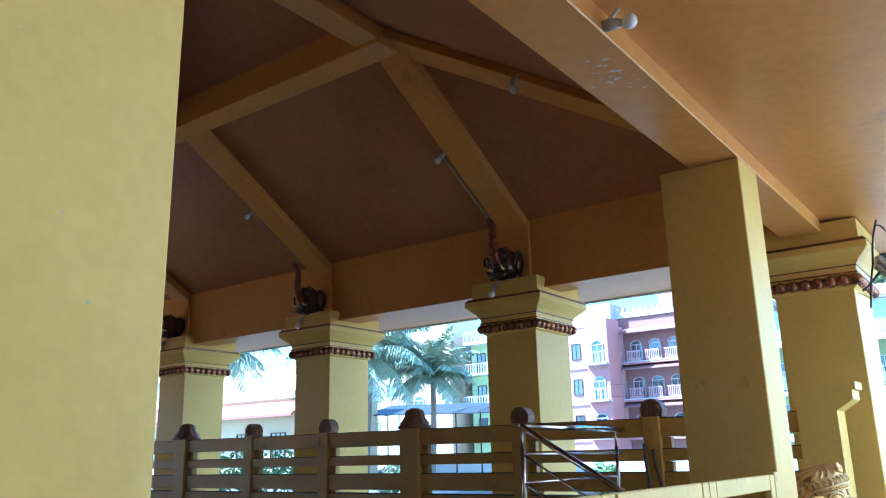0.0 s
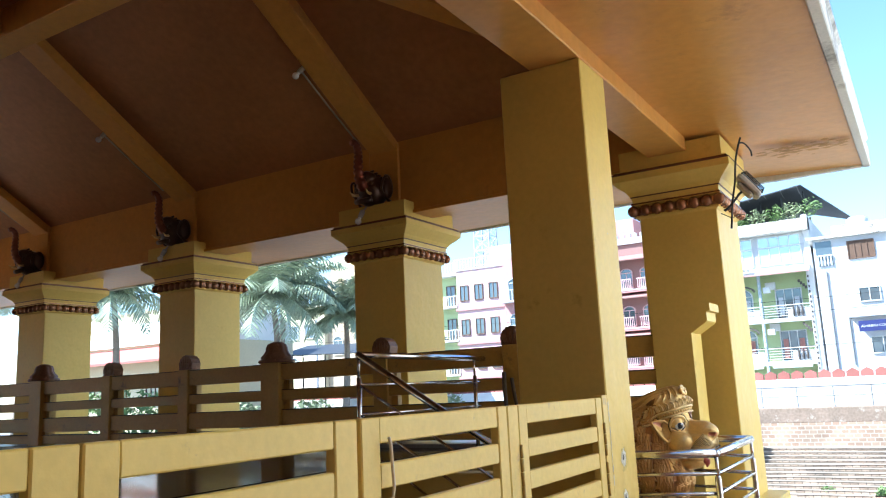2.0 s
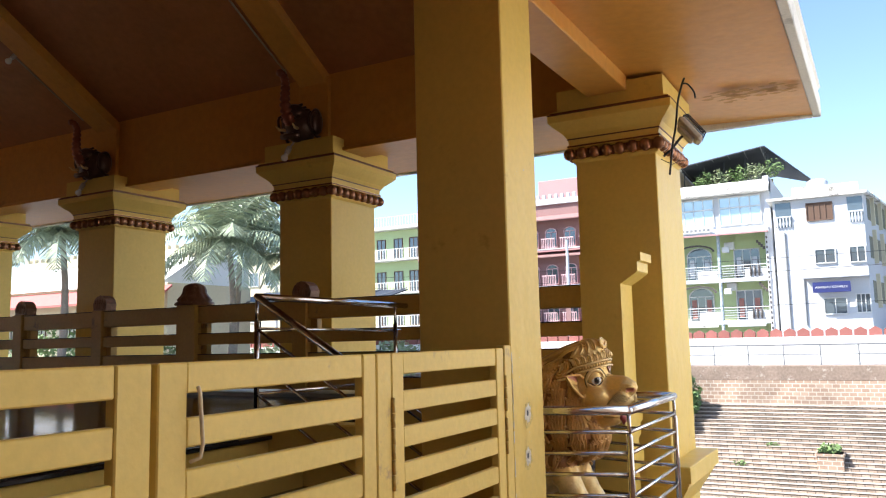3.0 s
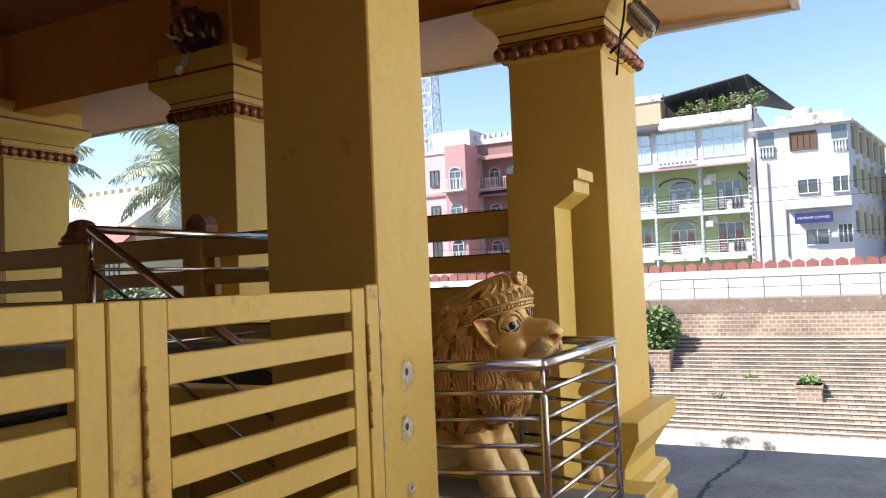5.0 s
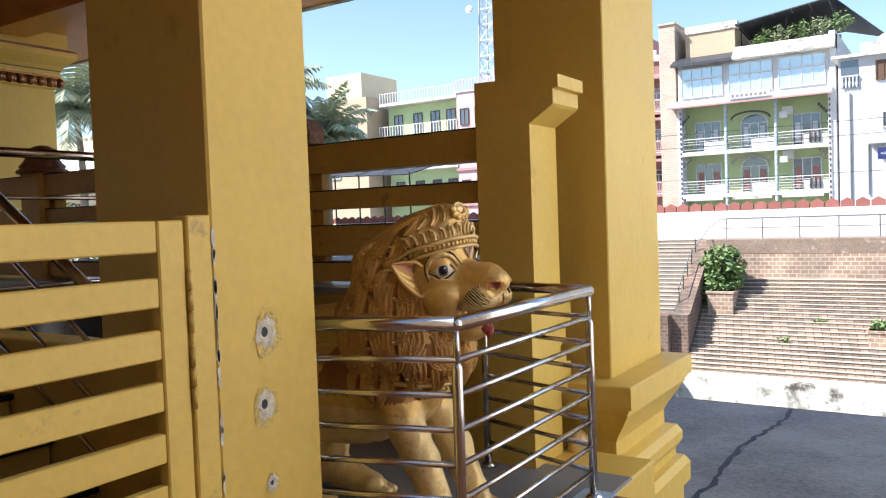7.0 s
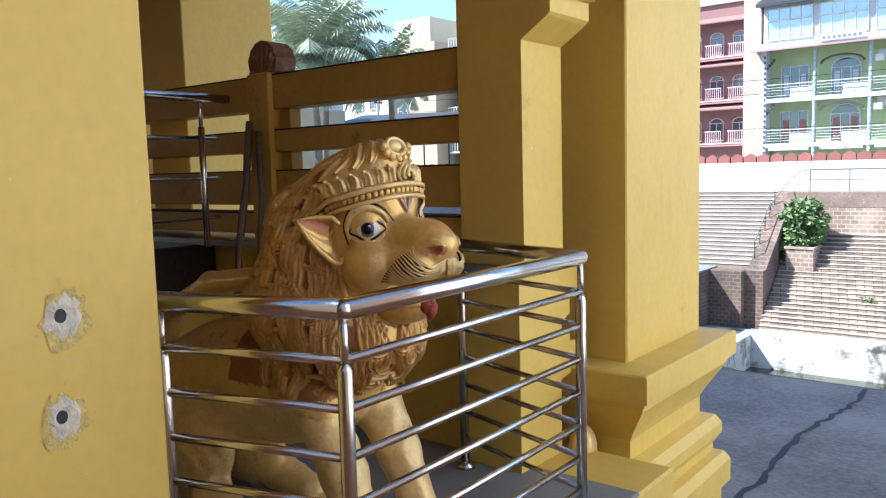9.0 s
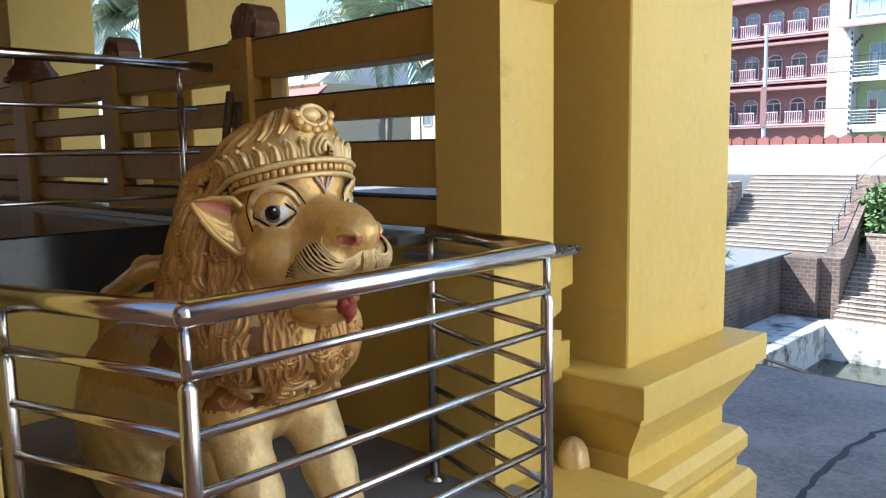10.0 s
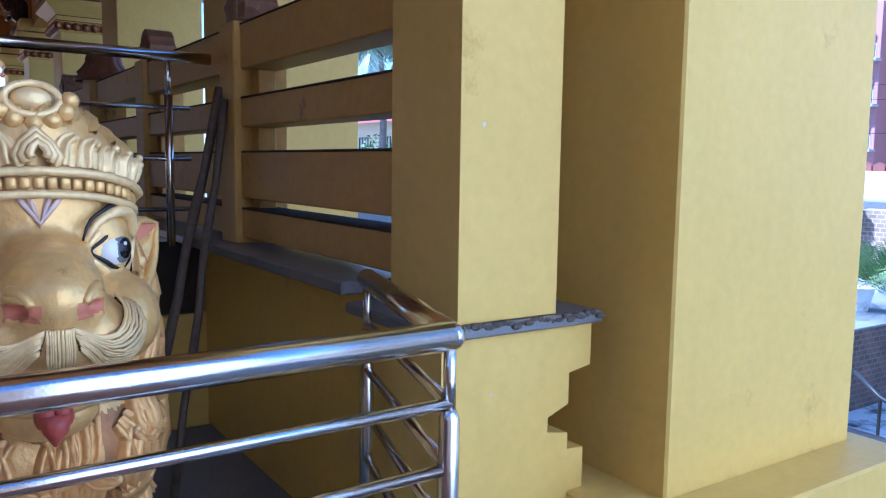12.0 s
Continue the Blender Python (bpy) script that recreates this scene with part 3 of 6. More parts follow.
def palmette(w, h, t):
    """A thick upright bud: domed outline with raised ribs on both faces."""
    k = 14
    outline = [(-w * 0.9, 0.0), (w * 0.9, 0.0)] + [(w * (1.0 + 0.05 * (i % 2)) * math.cos(math.pi * i / k) ** 1 * (1 if i else 1), h * 0.30 + h * 0.70 * (1.0 + 0.04 * (i % 2)) * math.sin(math.pi * i / k)) for i in range(k + 1)]
    g = [prism(outline, 'y', -t, t)]
    for i in range(7):
        a = math.pi * (i + 0.5) / 7
        for s in (-1, 1):
            tip = (w * 0.93 * math.cos(a), s * t * 0.86, h * 0.30 + h * 0.66 * math.sin(a))
            g.append(tube([(w * 0.45 * math.cos(a), s * t * 0.98, 0.012), ((w * 0.75 * math.cos(a)), s * t * 1.04, h * 0.45), tip], [w * 0.10, w * 0.15, w * 0.07], 7))
    g.append(box(-w * 0.95, w * 0.95, -t * 1.1, t * 1.1, 0.0, 0.022, 0.006))
    return join(*g)


GRIME = material("dark_grime", (0.045, 0.032, 0.022), 0.8, vary=0.4, scale=9, bump=0.3)
bud_small = mesh_from("finial", *palmette(0.125, 0.19, 0.075), COPPER_DULL)
bud_big = mesh_from("finial", *lotus(0.22, 0.27, 10), COPPER_DULL, True)
last = -1.885
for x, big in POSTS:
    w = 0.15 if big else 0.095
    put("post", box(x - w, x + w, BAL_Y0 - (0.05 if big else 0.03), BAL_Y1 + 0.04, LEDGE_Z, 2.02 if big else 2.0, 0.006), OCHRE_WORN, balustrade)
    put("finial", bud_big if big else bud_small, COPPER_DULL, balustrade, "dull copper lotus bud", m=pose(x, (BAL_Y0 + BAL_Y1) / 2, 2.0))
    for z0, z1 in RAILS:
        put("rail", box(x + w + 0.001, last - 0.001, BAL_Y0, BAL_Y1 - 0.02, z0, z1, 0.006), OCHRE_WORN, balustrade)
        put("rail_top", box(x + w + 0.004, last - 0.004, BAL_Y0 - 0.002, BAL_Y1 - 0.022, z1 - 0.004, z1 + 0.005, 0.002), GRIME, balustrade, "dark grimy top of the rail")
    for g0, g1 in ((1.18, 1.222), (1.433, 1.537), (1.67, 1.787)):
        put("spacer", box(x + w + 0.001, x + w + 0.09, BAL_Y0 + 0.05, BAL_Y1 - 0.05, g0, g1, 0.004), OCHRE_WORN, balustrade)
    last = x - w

# ---- pier beside the corner column ----
pier = thing("pier", "stepped ochre pier with moulded top against the corner column", "pier", kind="structure")
put("pier_shaft", box(-1.89, -1.535, 8.19, 8.54, LEDGE_Z - 0.06, 1.972, 0.0008), OCHRE, pier)
put("pier_head", prism([(-1.89, 1.972), (-1.537, 1.972), (-1.40, 2.06), (-1.385, 2.075), (-1.385, 2.155), (-1.352, 2.162), (-1.352, 2.232), (-1.89, 2.242)], 'y', 8.19, 8.54), OCHRE, pier)
put("pier_ledge", box(-2.02, -1.51, 8.10, 8.71, LEDGE_Z - 0.098, LEDGE_Z - 0.062, 0.006), LEDGE_STONE, pier, "grey stone ledge with a ragged edge")
put("pier_foot", prism([(8.14, GROUND_Z + 0.006), (8.51, GROUND_Z + 0.006), (8.51, 0.36), (8.665, 0.385), (8.665, 0.535), (8.60, 0.54), (8.60, 0.59), (8.52, 0.605), (8.52, 0.65), (8.60, 0.68), (8.60, 0.775), (8.685, 0.79), (8.685, LEDGE_Z - 0.1), (8.14, LEDGE_Z - 0.1)], 'x', -1.90, -1.535), OCHRE, pier)

# ---- gate ----
def gate_leaf(y0, y1, stiles=(0.11, 0.13)):
    g = thing("gate_leaf", "ochre painted wooden gate leaf with horizontal slats", "gate", "gate leaves")
    x0, x1 = FACE_X - 0.045, FACE_X + 0.002
    z0, z1 = 0.012, 1.475
    if stiles[0] > 0.2:
        put("stile", box(x0, x1, y0 + 0.004, y0 + 0.117, z0, z1, 0.005), OCHRE_GATE, g)
        put("stile", box(x0, x1, y0 + 0.122, y0 + stiles[0], z0, z1, 0.005), OCHRE_GATE, g)
    else:
        put("stile", box(x0, x1, y0 + 0.004, y0 + stiles[0], z0, z1, 0.005), OCHRE_GATE, g)
    put("stile", box(x0, x1, y1 - stiles[1], y1 - 0.004, z0, z1, 0.005), OCHRE_GATE, g)
    tops = [(1.378, z1)] + [(1.143 + 0.068 - 0.159 * (i - 1) + 0.0, 1.302 - 0.159 * (i - 1)) for i in range(1, 8)] + [(0.012, 0.15)]
    for a, b in tops:
        put("slat", box(x0 + 0.006, x1 - 0.004, y0 + stiles[0] + 0.001, y1 - stiles[1] - 0.001, a, b, 0.005), OCHRE_GATE, g)
    return g


LATCH = material("pale_latch_paint", (0.62, 0.50, 0.30), 0.45, vary=0.2, scale=20, bump=0.1)
HINGE = material("painted_hinge", (0.50, 0.33, 0.08), 0.4, metal=0.3, vary=0.2, scale=20, bump=0.2)


def hinge(y, zs, g):
    for z in zs:
        put("hinge", join(tube([(FACE_X + 0.008, y, z - 0.1), (FACE_X + 0.008, y, z - 0.035)], 0.009, 8), tube([(FACE_X + 0.008, y, z - 0.03), (FACE_X + 0.008, y, z + 0.03)], 0.0095, 8), tube([(FACE_X + 0.008, y, z + 0.035), (FACE_X + 0.008, y, z + 0.1)], 0.009, 8)), HINGE, g, smooth=True)


leaves = [gate_leaf(1.06, 2.17), gate_leaf(2.17, 3.27), gate_leaf(3.285, 4.46, (0.12, 0.10)), gate_leaf(4.46, 5.765, (0.22, 0.10))]
hinge(5.768, (1.22, 0.98, 0.45), leaves[3])
hinge(4.58, (1.18, 0.98, 0.55), leaves[3])
hinge(2.17, (1.05, 0.55), leaves[0])
put("latch", tube([(FACE_X + 0.03, 3.42, 1.40), (FACE_X + 0.034, 3.425, 1.38), (FACE_X + 0.034, 3.44, 1.22), (FACE_X + 0.034, 3.43, 1.18), (FACE_X + 0.02, 3.40, 1.17)], 0.0065, 8), LATCH, leaves[2], smooth=True)
jamb = thing("gate_jamb", "narrow ochre wooden jamb fixed to the gate column", "gate jamb", kind="structure")
put("jamb_board", box(FACE_X - 0.05, FACE_X + 0.004, 5.772, 5.866, 0.0, 1.49, 0.005), OCHRE_GATE, jamb)
jamb = thing("gate_jamb", "narrow ochre wooden jamb fixed to the gate column", "gate jamb", kind="structure")
put("jamb_board", box(FACE_X - 0.05, FACE_X + 0.004, 1.022, 1.056, 0.0, 1.47, 0.005), OCHRE_GATE, jamb)

# ---- stainless railings ----
guard = thing("lion_railing", "stainless steel pipe railing round the lion", "railing")
RZ = 1.062
P0, P1, P2, P3 = (-1.66, 6.385), (-1.05, 6.57), (-1.06, 7.84), (-1.80, 8.06)
for a, b in ((P0, P1), (P1, P2), (P2, P3)):
    put("top_rail", tube([(*a, RZ), (*b, RZ)], 0.029, 16), STEEL, guard, smooth=True)
for p in (P1, P2):
    put("elbow", ball((*p, RZ), 0.029, 14, 8), STEEL, guard, smooth=True)
for i in range(7):
    z = 0.93 - 0.131 * i
    for a, b in ((P0, P1), (P1, P2), (P2, P3)):
        put("bar", tube([(*a, z), (*b, z)], 0.0125, 10), STEEL, guard, smooth=True)
for p in (P0, P1, P2, P3):
    q = (p[0] + (0.05 if p is P0 else 0.0), p[1] + (0.014 if p is P0 else 0))
    put("post", join(tube([(*q, 0.0), (*q, 0.90), (*q, 0.915), (*q, 0.92)], [0.021, 0.021, 0.015, 0.008], 14), tube([(*q, 0.90), (*q, RZ - 0.02)], 0.0125, 10)), STEEL, guard, smooth=True)
    put("flange", tube([(*q, 0.0), (*q, 0.012), (*q, 0.03), (*q, 0.035)], [0.045, 0.045, 0.03, 0.02], 16), STEEL, guard, smooth=True)

hand = thing("handrail", "stainless steel handrail beside the entrance steps", "handrail")
H0, H1, H2 = Vector((-3.7, 8.24, 1.875)), Vector((-3.7, 6.1, 1.885)), Vector((-2.12, 6.1, 0.93))
put("top_rail", join(tube([H0, H1], 0.027, 14), tube([H1, H2], 0.027, 14), ball(H1, 0.027, 12, 8)), STEEL, hand, smooth=True)
put("flange", tube([H0, H0 + Vector((0, 0.012, 0))], 0.05, 16), STEEL, hand, smooth=True)
for dz in (0.24, 0.48, 0.72):
    o = Vector((0, 0, dz))
    put("bar", join(tube([H0 - o - Vector((0, 0.12, 0)), H1 - o], 0.011, 8), tube([H1 - o, H2 - o * 0.99], 0.011, 8)), STEEL, hand, smooth=True)
for p, z0 in (((-3.7, 8.02), FLOOR_Z), ((-3.7, 6.1), FLOOR_Z), ((-2.2, 6.1), 0.0)):
    zt = 1.87 if p[0] < -3 else 0.97
    put("post", join(tube([(*p, z0), (*p, zt - 0.17)], 0.02, 12), tube([(*p, zt - 0.18), (*p, zt)], 0.0125, 10)), STEEL, hand, smooth=True)

# ---- pond, steps, far wall ----
WALL_Y = 45.0
WALL_CAP = material("weathered_plaster", (0.24, 0.18, 0.14), 0.9, vary=0.3, scale=1.5, fine=9, bump=0.5, bump_scale=8, second=(0.44, 0.40, 0.34), patch=0.3, patch_scale=2.0)
put("pond_ground", box(-90, 60, 13.6, 140, -9.0, -8.2, 0.05), ASPHALT, kind="structure", label="ground under the pond and town", category="ground")
put("water", box(-12.0, 40, 13.6, 39.0, -8.0, -7.3, 0.02), WATER, kind="structure", label="still green pond water", category="water")
put("near_bank", box(-16, 26, 13.0, 13.62, -8.0, GROUND_Z - 0.02, 0.02), BRICK_SHADED, kind="structure", label="brick bank below the pavement", category="wall")
STEP_N, Y_LO, Z_LO, Z_HI = 22, 40.0, -5.85, -2.05
ghat = thing("pond_steps", "long flight of worn reddish stone pond steps", "steps", kind="structure")
for i in range(STEP_N):
    y = Y_LO + (WALL_Y - Y_LO) * i / STEP_N
    z = Z_LO + (Z_HI - Z_LO) * (i + 1) / STEP_N
    put("step", box(-9.9, 34, y, WALL_Y + 0.1 if i > STEP_N - 3 else y + 0.9, z - 0.6, z - 0.035, 0.01), STEP_MAT, ghat)
    put("tread", box(-9.92, 34, y - 0.03, y + 0.4, z - 0.034, z, 0.012), STEP_TOP, ghat)
put("pond_rim", box(-9.9, 34, 38.9, Y_LO + 0.1, -8.2, Z_LO, 0.03), WEATHERED_WHITE, kind="structure", label="stained whitewashed rim of the pond", category="wall")
put("pond_rim_side", box(-12.2, -9.9, 15.0, 39.8, -8.2, Z_LO - 0.05, 0.03), WEATHERED_WHITE, kind="structure", label="stained whitewashed side of the pond", category="wall")
put("side_walk", box(-13.5, -9.95, 15.0, Y_LO + 0.4, -8.2, Z_LO - 0.1, 0.03), CEMENT, kind="structure", label="narrow grey walk below the brick wall", category="pavement")
put("retaining_wall", box(-10.2, 34, WALL_Y, WALL_Y + 0.8, -6, -0.1, 0.03), BRICK, kind="structure", label="weathered brick retaining wall above the steps", category="wall")
put("wall_cap", box(-10.21, 34.01, WALL_Y - 0.012, WALL_Y + 0.81, -0.85, -0.095, 0.03), WALL_CAP, kind="structure", label="dark weathered plaster band along the wall top", category="trim")
put("terrace_wall_side", box(-13.3, -12.2, 24.0, 41.0, -8, -3.45, 0.03), BRICK_SHADED, kind="structure", label="brick wall beside the pond, coloured dark as in shade", category="wall")
put("landing_block", box(-26, -13.31, 24.02, 41.4, -8, -3.47, 0.03), BRICK_SHADED, kind="structure", label="brick block under the landing, coloured dark as in shade", category="wall")
put("stair_foot", box(-12.3, -10.72, 40.2, 41.6, -6.2, -3.42, 0.03), BRICK_SHADED, kind="structure", label="brick wall at the stair foot, coloured dark as in shade", category="wall")
put("side_landing", box(-26, -12.15, 23.95, 41.4, -3.44, -3.36, 0.02), CEMENT, kind="structure", label="grey landing above the pond", category="pavement")
# cheek wall's shade comes from the darker brick copy
put("stair_cheek", prism([(40.6, -6.0), (46.0, -6.0), (46.0, -0.12), (45.4, -0.12), (41.0, -3.4), (40.6, -3.4)], 'x', -10.7, -9.93), BRICK_SHADED, kind="structure", label="brick cheek wall of the upper stair, coloured dark as in shade", category="wall")
upper = thing("upper_stair", "grey stone stair up to the street wall", "steps", kind="structure")
for i in range(18):
    y = 41.2 + 4.4 * i / 18
    z = -3.4 + 3.3 * (i + 1) / 18
    put("step", box(-15.6, -10.71, y, y + 0.8, z - 0.5, z - 0.04, 0.01), STEP_RISER, upper)
    put("tread", box(-15.62, -10.71, y - 0.03, y + 0.4, z - 0.039, z, 0.01), STEP_TOP, upper)
put("west_ground", box(-120, -26, 11.0, 46, -6, -0.3, 0.03), CEMENT, kind="structure", label="grey ground west of the pond", category="ground")
put("upper_wall", box(-26, -15.6, 43.0, 44.0, -6, -0.4, 0.03), BRICK, kind="structure", label="brick wall beside the upper stair", category="wall")
put("street", box(-90, 60, WALL_Y + 0.75, 130, -2.0, -0.12, 0.03), CEMENT, kind="structure", label="street level behind the boundary wall", category="ground")
boundary = thing("boundary_wall", "long whitewashed wall crowned with red merlons", "wall", kind="structure")
put("wall", box(-46, 34, 48.0, 48.35, -0.15, 1.32, 0.02), WHITEWASH, boundary)
merlon = mesh_from("merlon", *prism([(-0.3, 0.0), (0.3, 0.0), (0.3, 0.3), (0.0, 0.47), (-0.3, 0.3)], 'y', -0.12, 0.12), MERLON_RED)
for i in range(117):
    put("merlon", merlon, MERLON_RED, boundary, m=pose(-45.5 + 0.68 * i, 48.17, 1.322))
fence = thing("terrace_fence", "thin grey pipe fence on the retaining wall", "fence")
FENCE = material("grey_pipe_paint", (0.20, 0.205, 0.21), 0.5, metal=0.2, bump=0)
FY = WALL_Y + 0.25
put("rail", join(tube([(-9.2, FY, 0.93), (34, FY, 0.93)], 0.042, 6), tube([(-9.2, FY, 0.93), (-9.6, FY, 0.86), (-10.0, FY - 0.2, 0.5), (-10.6, 43.6, -0.75), (-10.6, 41.6, -2.2)], 0.028, 6)), FENCE, fence)
put("rail", tube([(-9.4, FY, 0.45), (34, FY, 0.45)], 0.026, 6), FENCE, fence)
for i in range(26):
    put("post", tube([(-9.2 + 1.7 * i, FY, -0.1), (-9.2 + 1.7 * i, FY, 0.93)], 0.036, 6), FENCE, fence)
for k in range(5):
    y = 41.6 + 0.75 * k
    put("post", tube([(-10.6, y, -3.3 + 0.72 * (y - 41.2)), (-10.6, y, -2.2 + (y - 41.6) * 0.725)], 0.022, 6), IRON, fence)

# ---- town behind the wall: blocks ----
def plain(name, rgb, rough=0.75):
    return material(name, rgb, rough, vary=0.06, scale=0.6, fine=8, bump=0.1, bump_scale=8, second=tuple(c * 0.7 for c in rgb), patch=0.1, patch_scale=0.6)

# ---- guardian lion ----
def surface_net(field, origin, step):
    """A quad skin on the zero level of a field (negative inside)."""
    nx, ny, nz = field.shape
    ins = field < 0
    corner = [(i, j, k) for i in (0, 1) for j in (0, 1) for k in (0, 1)]
    def sl(a, o):
        return a[o[0]:nx - 1 + o[0], o[1]:ny - 1 + o[1], o[2]:nz - 1 + o[2]]
    acc = np.zeros((nx - 1, ny - 1, nz - 1, 3))
    cnt = np.zeros((nx - 1, ny - 1, nz - 1))
    for a in corner:
        for ax in range(3):
            if a[ax]:
                continue
            b = list(a)
            b[ax] = 1
            fa, fb = sl(field, a), sl(field, b)
            cross = (fa < 0) != (fb < 0)
            t = np.where(cross, fa / np.where(cross, fa - fb, 1), 0)
            for c in range(3):
                acc[..., c] += np.where(cross, a[c] + (t if c == ax else 0), 0)
            cnt += cross
    live = cnt > 0
    index = -np.ones(live.shape, int)
    index[live] = np.arange(live.sum())
    base = np.argwhere(live)
    verts = (base + acc[live] / cnt[live][:, None]) * step + np.array(origin)
    faces = []
    for ax in range(3):
        o1, o2 = [(1, 2), (2, 0), (0, 1)][ax]
        up = [slice(1, -1)] * 3
        lo = [slice(1, -1)] * 3
        lo[ax], up[ax] = slice(0, -1), slice(1, None)
        la, ub = ins[tuple(lo)], ins[tuple(up)]
        for flip, sel in ((False, la & ~ub), (True, ~la & ub)):
            p = np.argwhere(sel)
            p = p + np.array([0 if i == ax else 1 for i in range(3)])
            quad = []
            for d1, d2 in ((0, 0), (-1, 0), (-1, -1), (0, -1)):
                q = p.copy()
                q[:, o1] += d1
                q[:, o2] += d2
                quad.append(index[q[:, 0], q[:, 1], q[:, 2]])
            quad = np.stack(quad, 1)
            if flip:
                quad = quad[:, ::-1]
            faces.append(quad)
    return verts, np.concatenate(faces)


GOLD = material("gold_paint", (0.71, 0.46, 0.15), 0.29, metal=0.36, vary=0.16, scale=6, fine=60, bump=0.5, bump_scale=28, second=(0.36, 0.18, 0.06), patch=0.2, patch_scale=7)
GOLD_PALE = material("pale_gold_paint", (0.80, 0.59, 0.26), 0.33, metal=0.25, vary=0.16, scale=7, fine=60, bump=0.5, bump_scale=28, second=(0.48, 0.28, 0.10), patch=0.25, patch_scale=8)
# bronze base, darkened to stand for shade between the mane locks
MANE_BASE_SHADED = material("shaded_mane_base_paint", (0.33, 0.16, 0.055), 0.34, metal=0.45, vary=0.25, scale=9, fine=50, bump=0.2, bump_scale=45)
MANE = material("copper_gold_mane_paint", (0.62, 0.36, 0.115), 0.32, metal=0.36, vary=0.22, scale=9, fine=60, bump=0.3, bump_scale=40, second=(0.22, 0.09, 0.035), patch=0.22, patch_scale=9)
EYE_WHITE = material("eye_white", (0.75, 0.74, 0.70), 0.15, vary=0.02, bump=0)
BLACK = material("black_gloss_paint", (0.008, 0.008, 0.01), 0.18, vary=0.1, bump=0)
LIP_RED = material("lip_red_paint", (0.40, 0.075, 0.05), 0.35, vary=0.15, scale=20, bump=0.1)
EAR_PINK = material("ear_red_paint", (0.52, 0.19, 0.10), 0.4, vary=0.2, scale=16, bump=0.1)
IRIS = material("grey_iris_paint", (0.16, 0.17, 0.18), 0.15, vary=0.05, bump=0)
TILAK = material("pale_forehead_mark", (0.60, 0.44, 0.36), 0.5, vary=0.2, scale=20, bump=0.1)


def lion():
    step = 0.010
    ax_u = np.arange(-1.32, 0.66, step)
    ax_v = np.arange(-0.40, 0.40, step)
    ax_w = np.arange(-0.03, 1.60, step)
    U, V, W = np.meshgrid(ax_u, ax_v, ax_w, indexing='ij')
    VA = np.abs(V)
    field = np.full(U.shape, 9.0)

    def blend(d, k):
        nonlocal field
        h = np.clip(0.5 + 0.5 * (field - d) / k, 0, 1)
        field = field * (1 - h) + d * h - k * h * (1 - h)

    def ell(c, r, k=0.05):
        q = np.sqrt(((U - c[0]) / r[0]) ** 2 + ((VA - c[1]) / r[1]) ** 2 + ((W - c[2]) / r[2]) ** 2)
        blend((q - 1) * min(r), k)

    def cap(a, b, ra, rb, k=0.05):
        a, b = np.array(a), np.array(b)
        ab = b - a
        t = np.clip(((U - a[0]) * ab[0] + (VA - a[1]) * ab[1] + (W - a[2]) * ab[2]) / (ab @ ab), 0, 1)
        d = np.sqrt((U - a[0] - t * ab[0]) ** 2 + (VA - a[1] - t * ab[1]) ** 2 + (W - a[2] - t * ab[2]) ** 2)
        blend(d - (ra + (rb - ra) * t), k)

    # body, haunches, legs
    ell((-0.50, 0, 0.58), (0.54, 0.20, 0.25), 0.06)
    ell((-0.08, 0, 0.67), (0.21, 0.19, 0.20), 0.06)
    ell((-0.82, 0.14, 0.36), (0.28, 0.12, 0.34), 0.06)
    cap((-0.62, 0.18, 0.10), (-0.42, 0.18, 0.06), 0.080, 0.065, 0.05)
    for dv in (-0.05, 0.0, 0.05):
        cap((-0.40, 0.18 + dv, 0.05), (-0.33, 0.18 + dv, 0.035), 0.030, 0.024, 0.010)
    cap((-0.02, 0.135, 0.62), (0.12, 0.142, 0.36), 0.100, 0.082, 0.04)
    cap((0.12, 0.142, 0.36), (0.25, 0.15, 0.09), 0.082, 0.064, 0.03)
    ell((0.31, 0.155, 0.055), (0.12, 0.080, 0.06), 0.03)
    for dv in (-0.05, 0.0, 0.05):
        cap((0.37, 0.155 + dv, 0.05), (0.43, 0.155 + dv, 0.035), 0.029, 0.023, 0.010)
    # tail curving up over the back
    for a, b in (((-1.02, 0, 0.35), (-1.20, 0, 0.55)), ((-1.20, 0, 0.55), (-1.12, 0, 0.80)), ((-1.12, 0, 0.80), (-0.80, 0, 0.95)), ((-0.80, 0, 0.95), (-0.45, 0, 1.0))):
        cap(a, b, 0.05, 0.045, 0.03)
    # mane mass, lower mane, chest bib
    ell((-0.02, 0, 1.04), (0.255, 0.250, 0.36), 0.05)
    ell((-0.09, 0, 0.93), (0.275, 0.262, 0.25), 0.05)
    ell((0.09, 0, 0.82), (0.190, 0.240, 0.180), 0.05)
    # head
    ell((0.10, 0, 1.20), (0.215, 0.185, 0.22), 0.04)
    ell((0.19, 0, 1.305), (0.130, 0.155, 0.080), 0.04)
    ell((0.235, 0.112, 1.228), (0.060, 0.055, 0.065), 0.03)
    ell((0.262, 0.128, 1.092), (0.100, 0.082, 0.088), 0.018)
    # arched muzzle, nose with flared wings
    cap((0.27, 0, 1.178), (0.425, 0, 1.168), 0.086, 0.080, 0.03)
    cap((0.425, 0, 1.165), (0.482, 0, 1.168), 0.070, 0.043, 0.03)
    ell((0.468, 0.050, 1.160), (0.045, 0.026, 0.032), 0.012)
    ell((0.385, 0.070, 1.095), (0.095, 0.075, 0.062), 0.015)
    ell((0.440, 0, 1.092), (0.070, 0.065, 0.055), 0.02)
    ell((0.300, 0, 0.945), (0.105, 0.088, 0.055), 0.03)
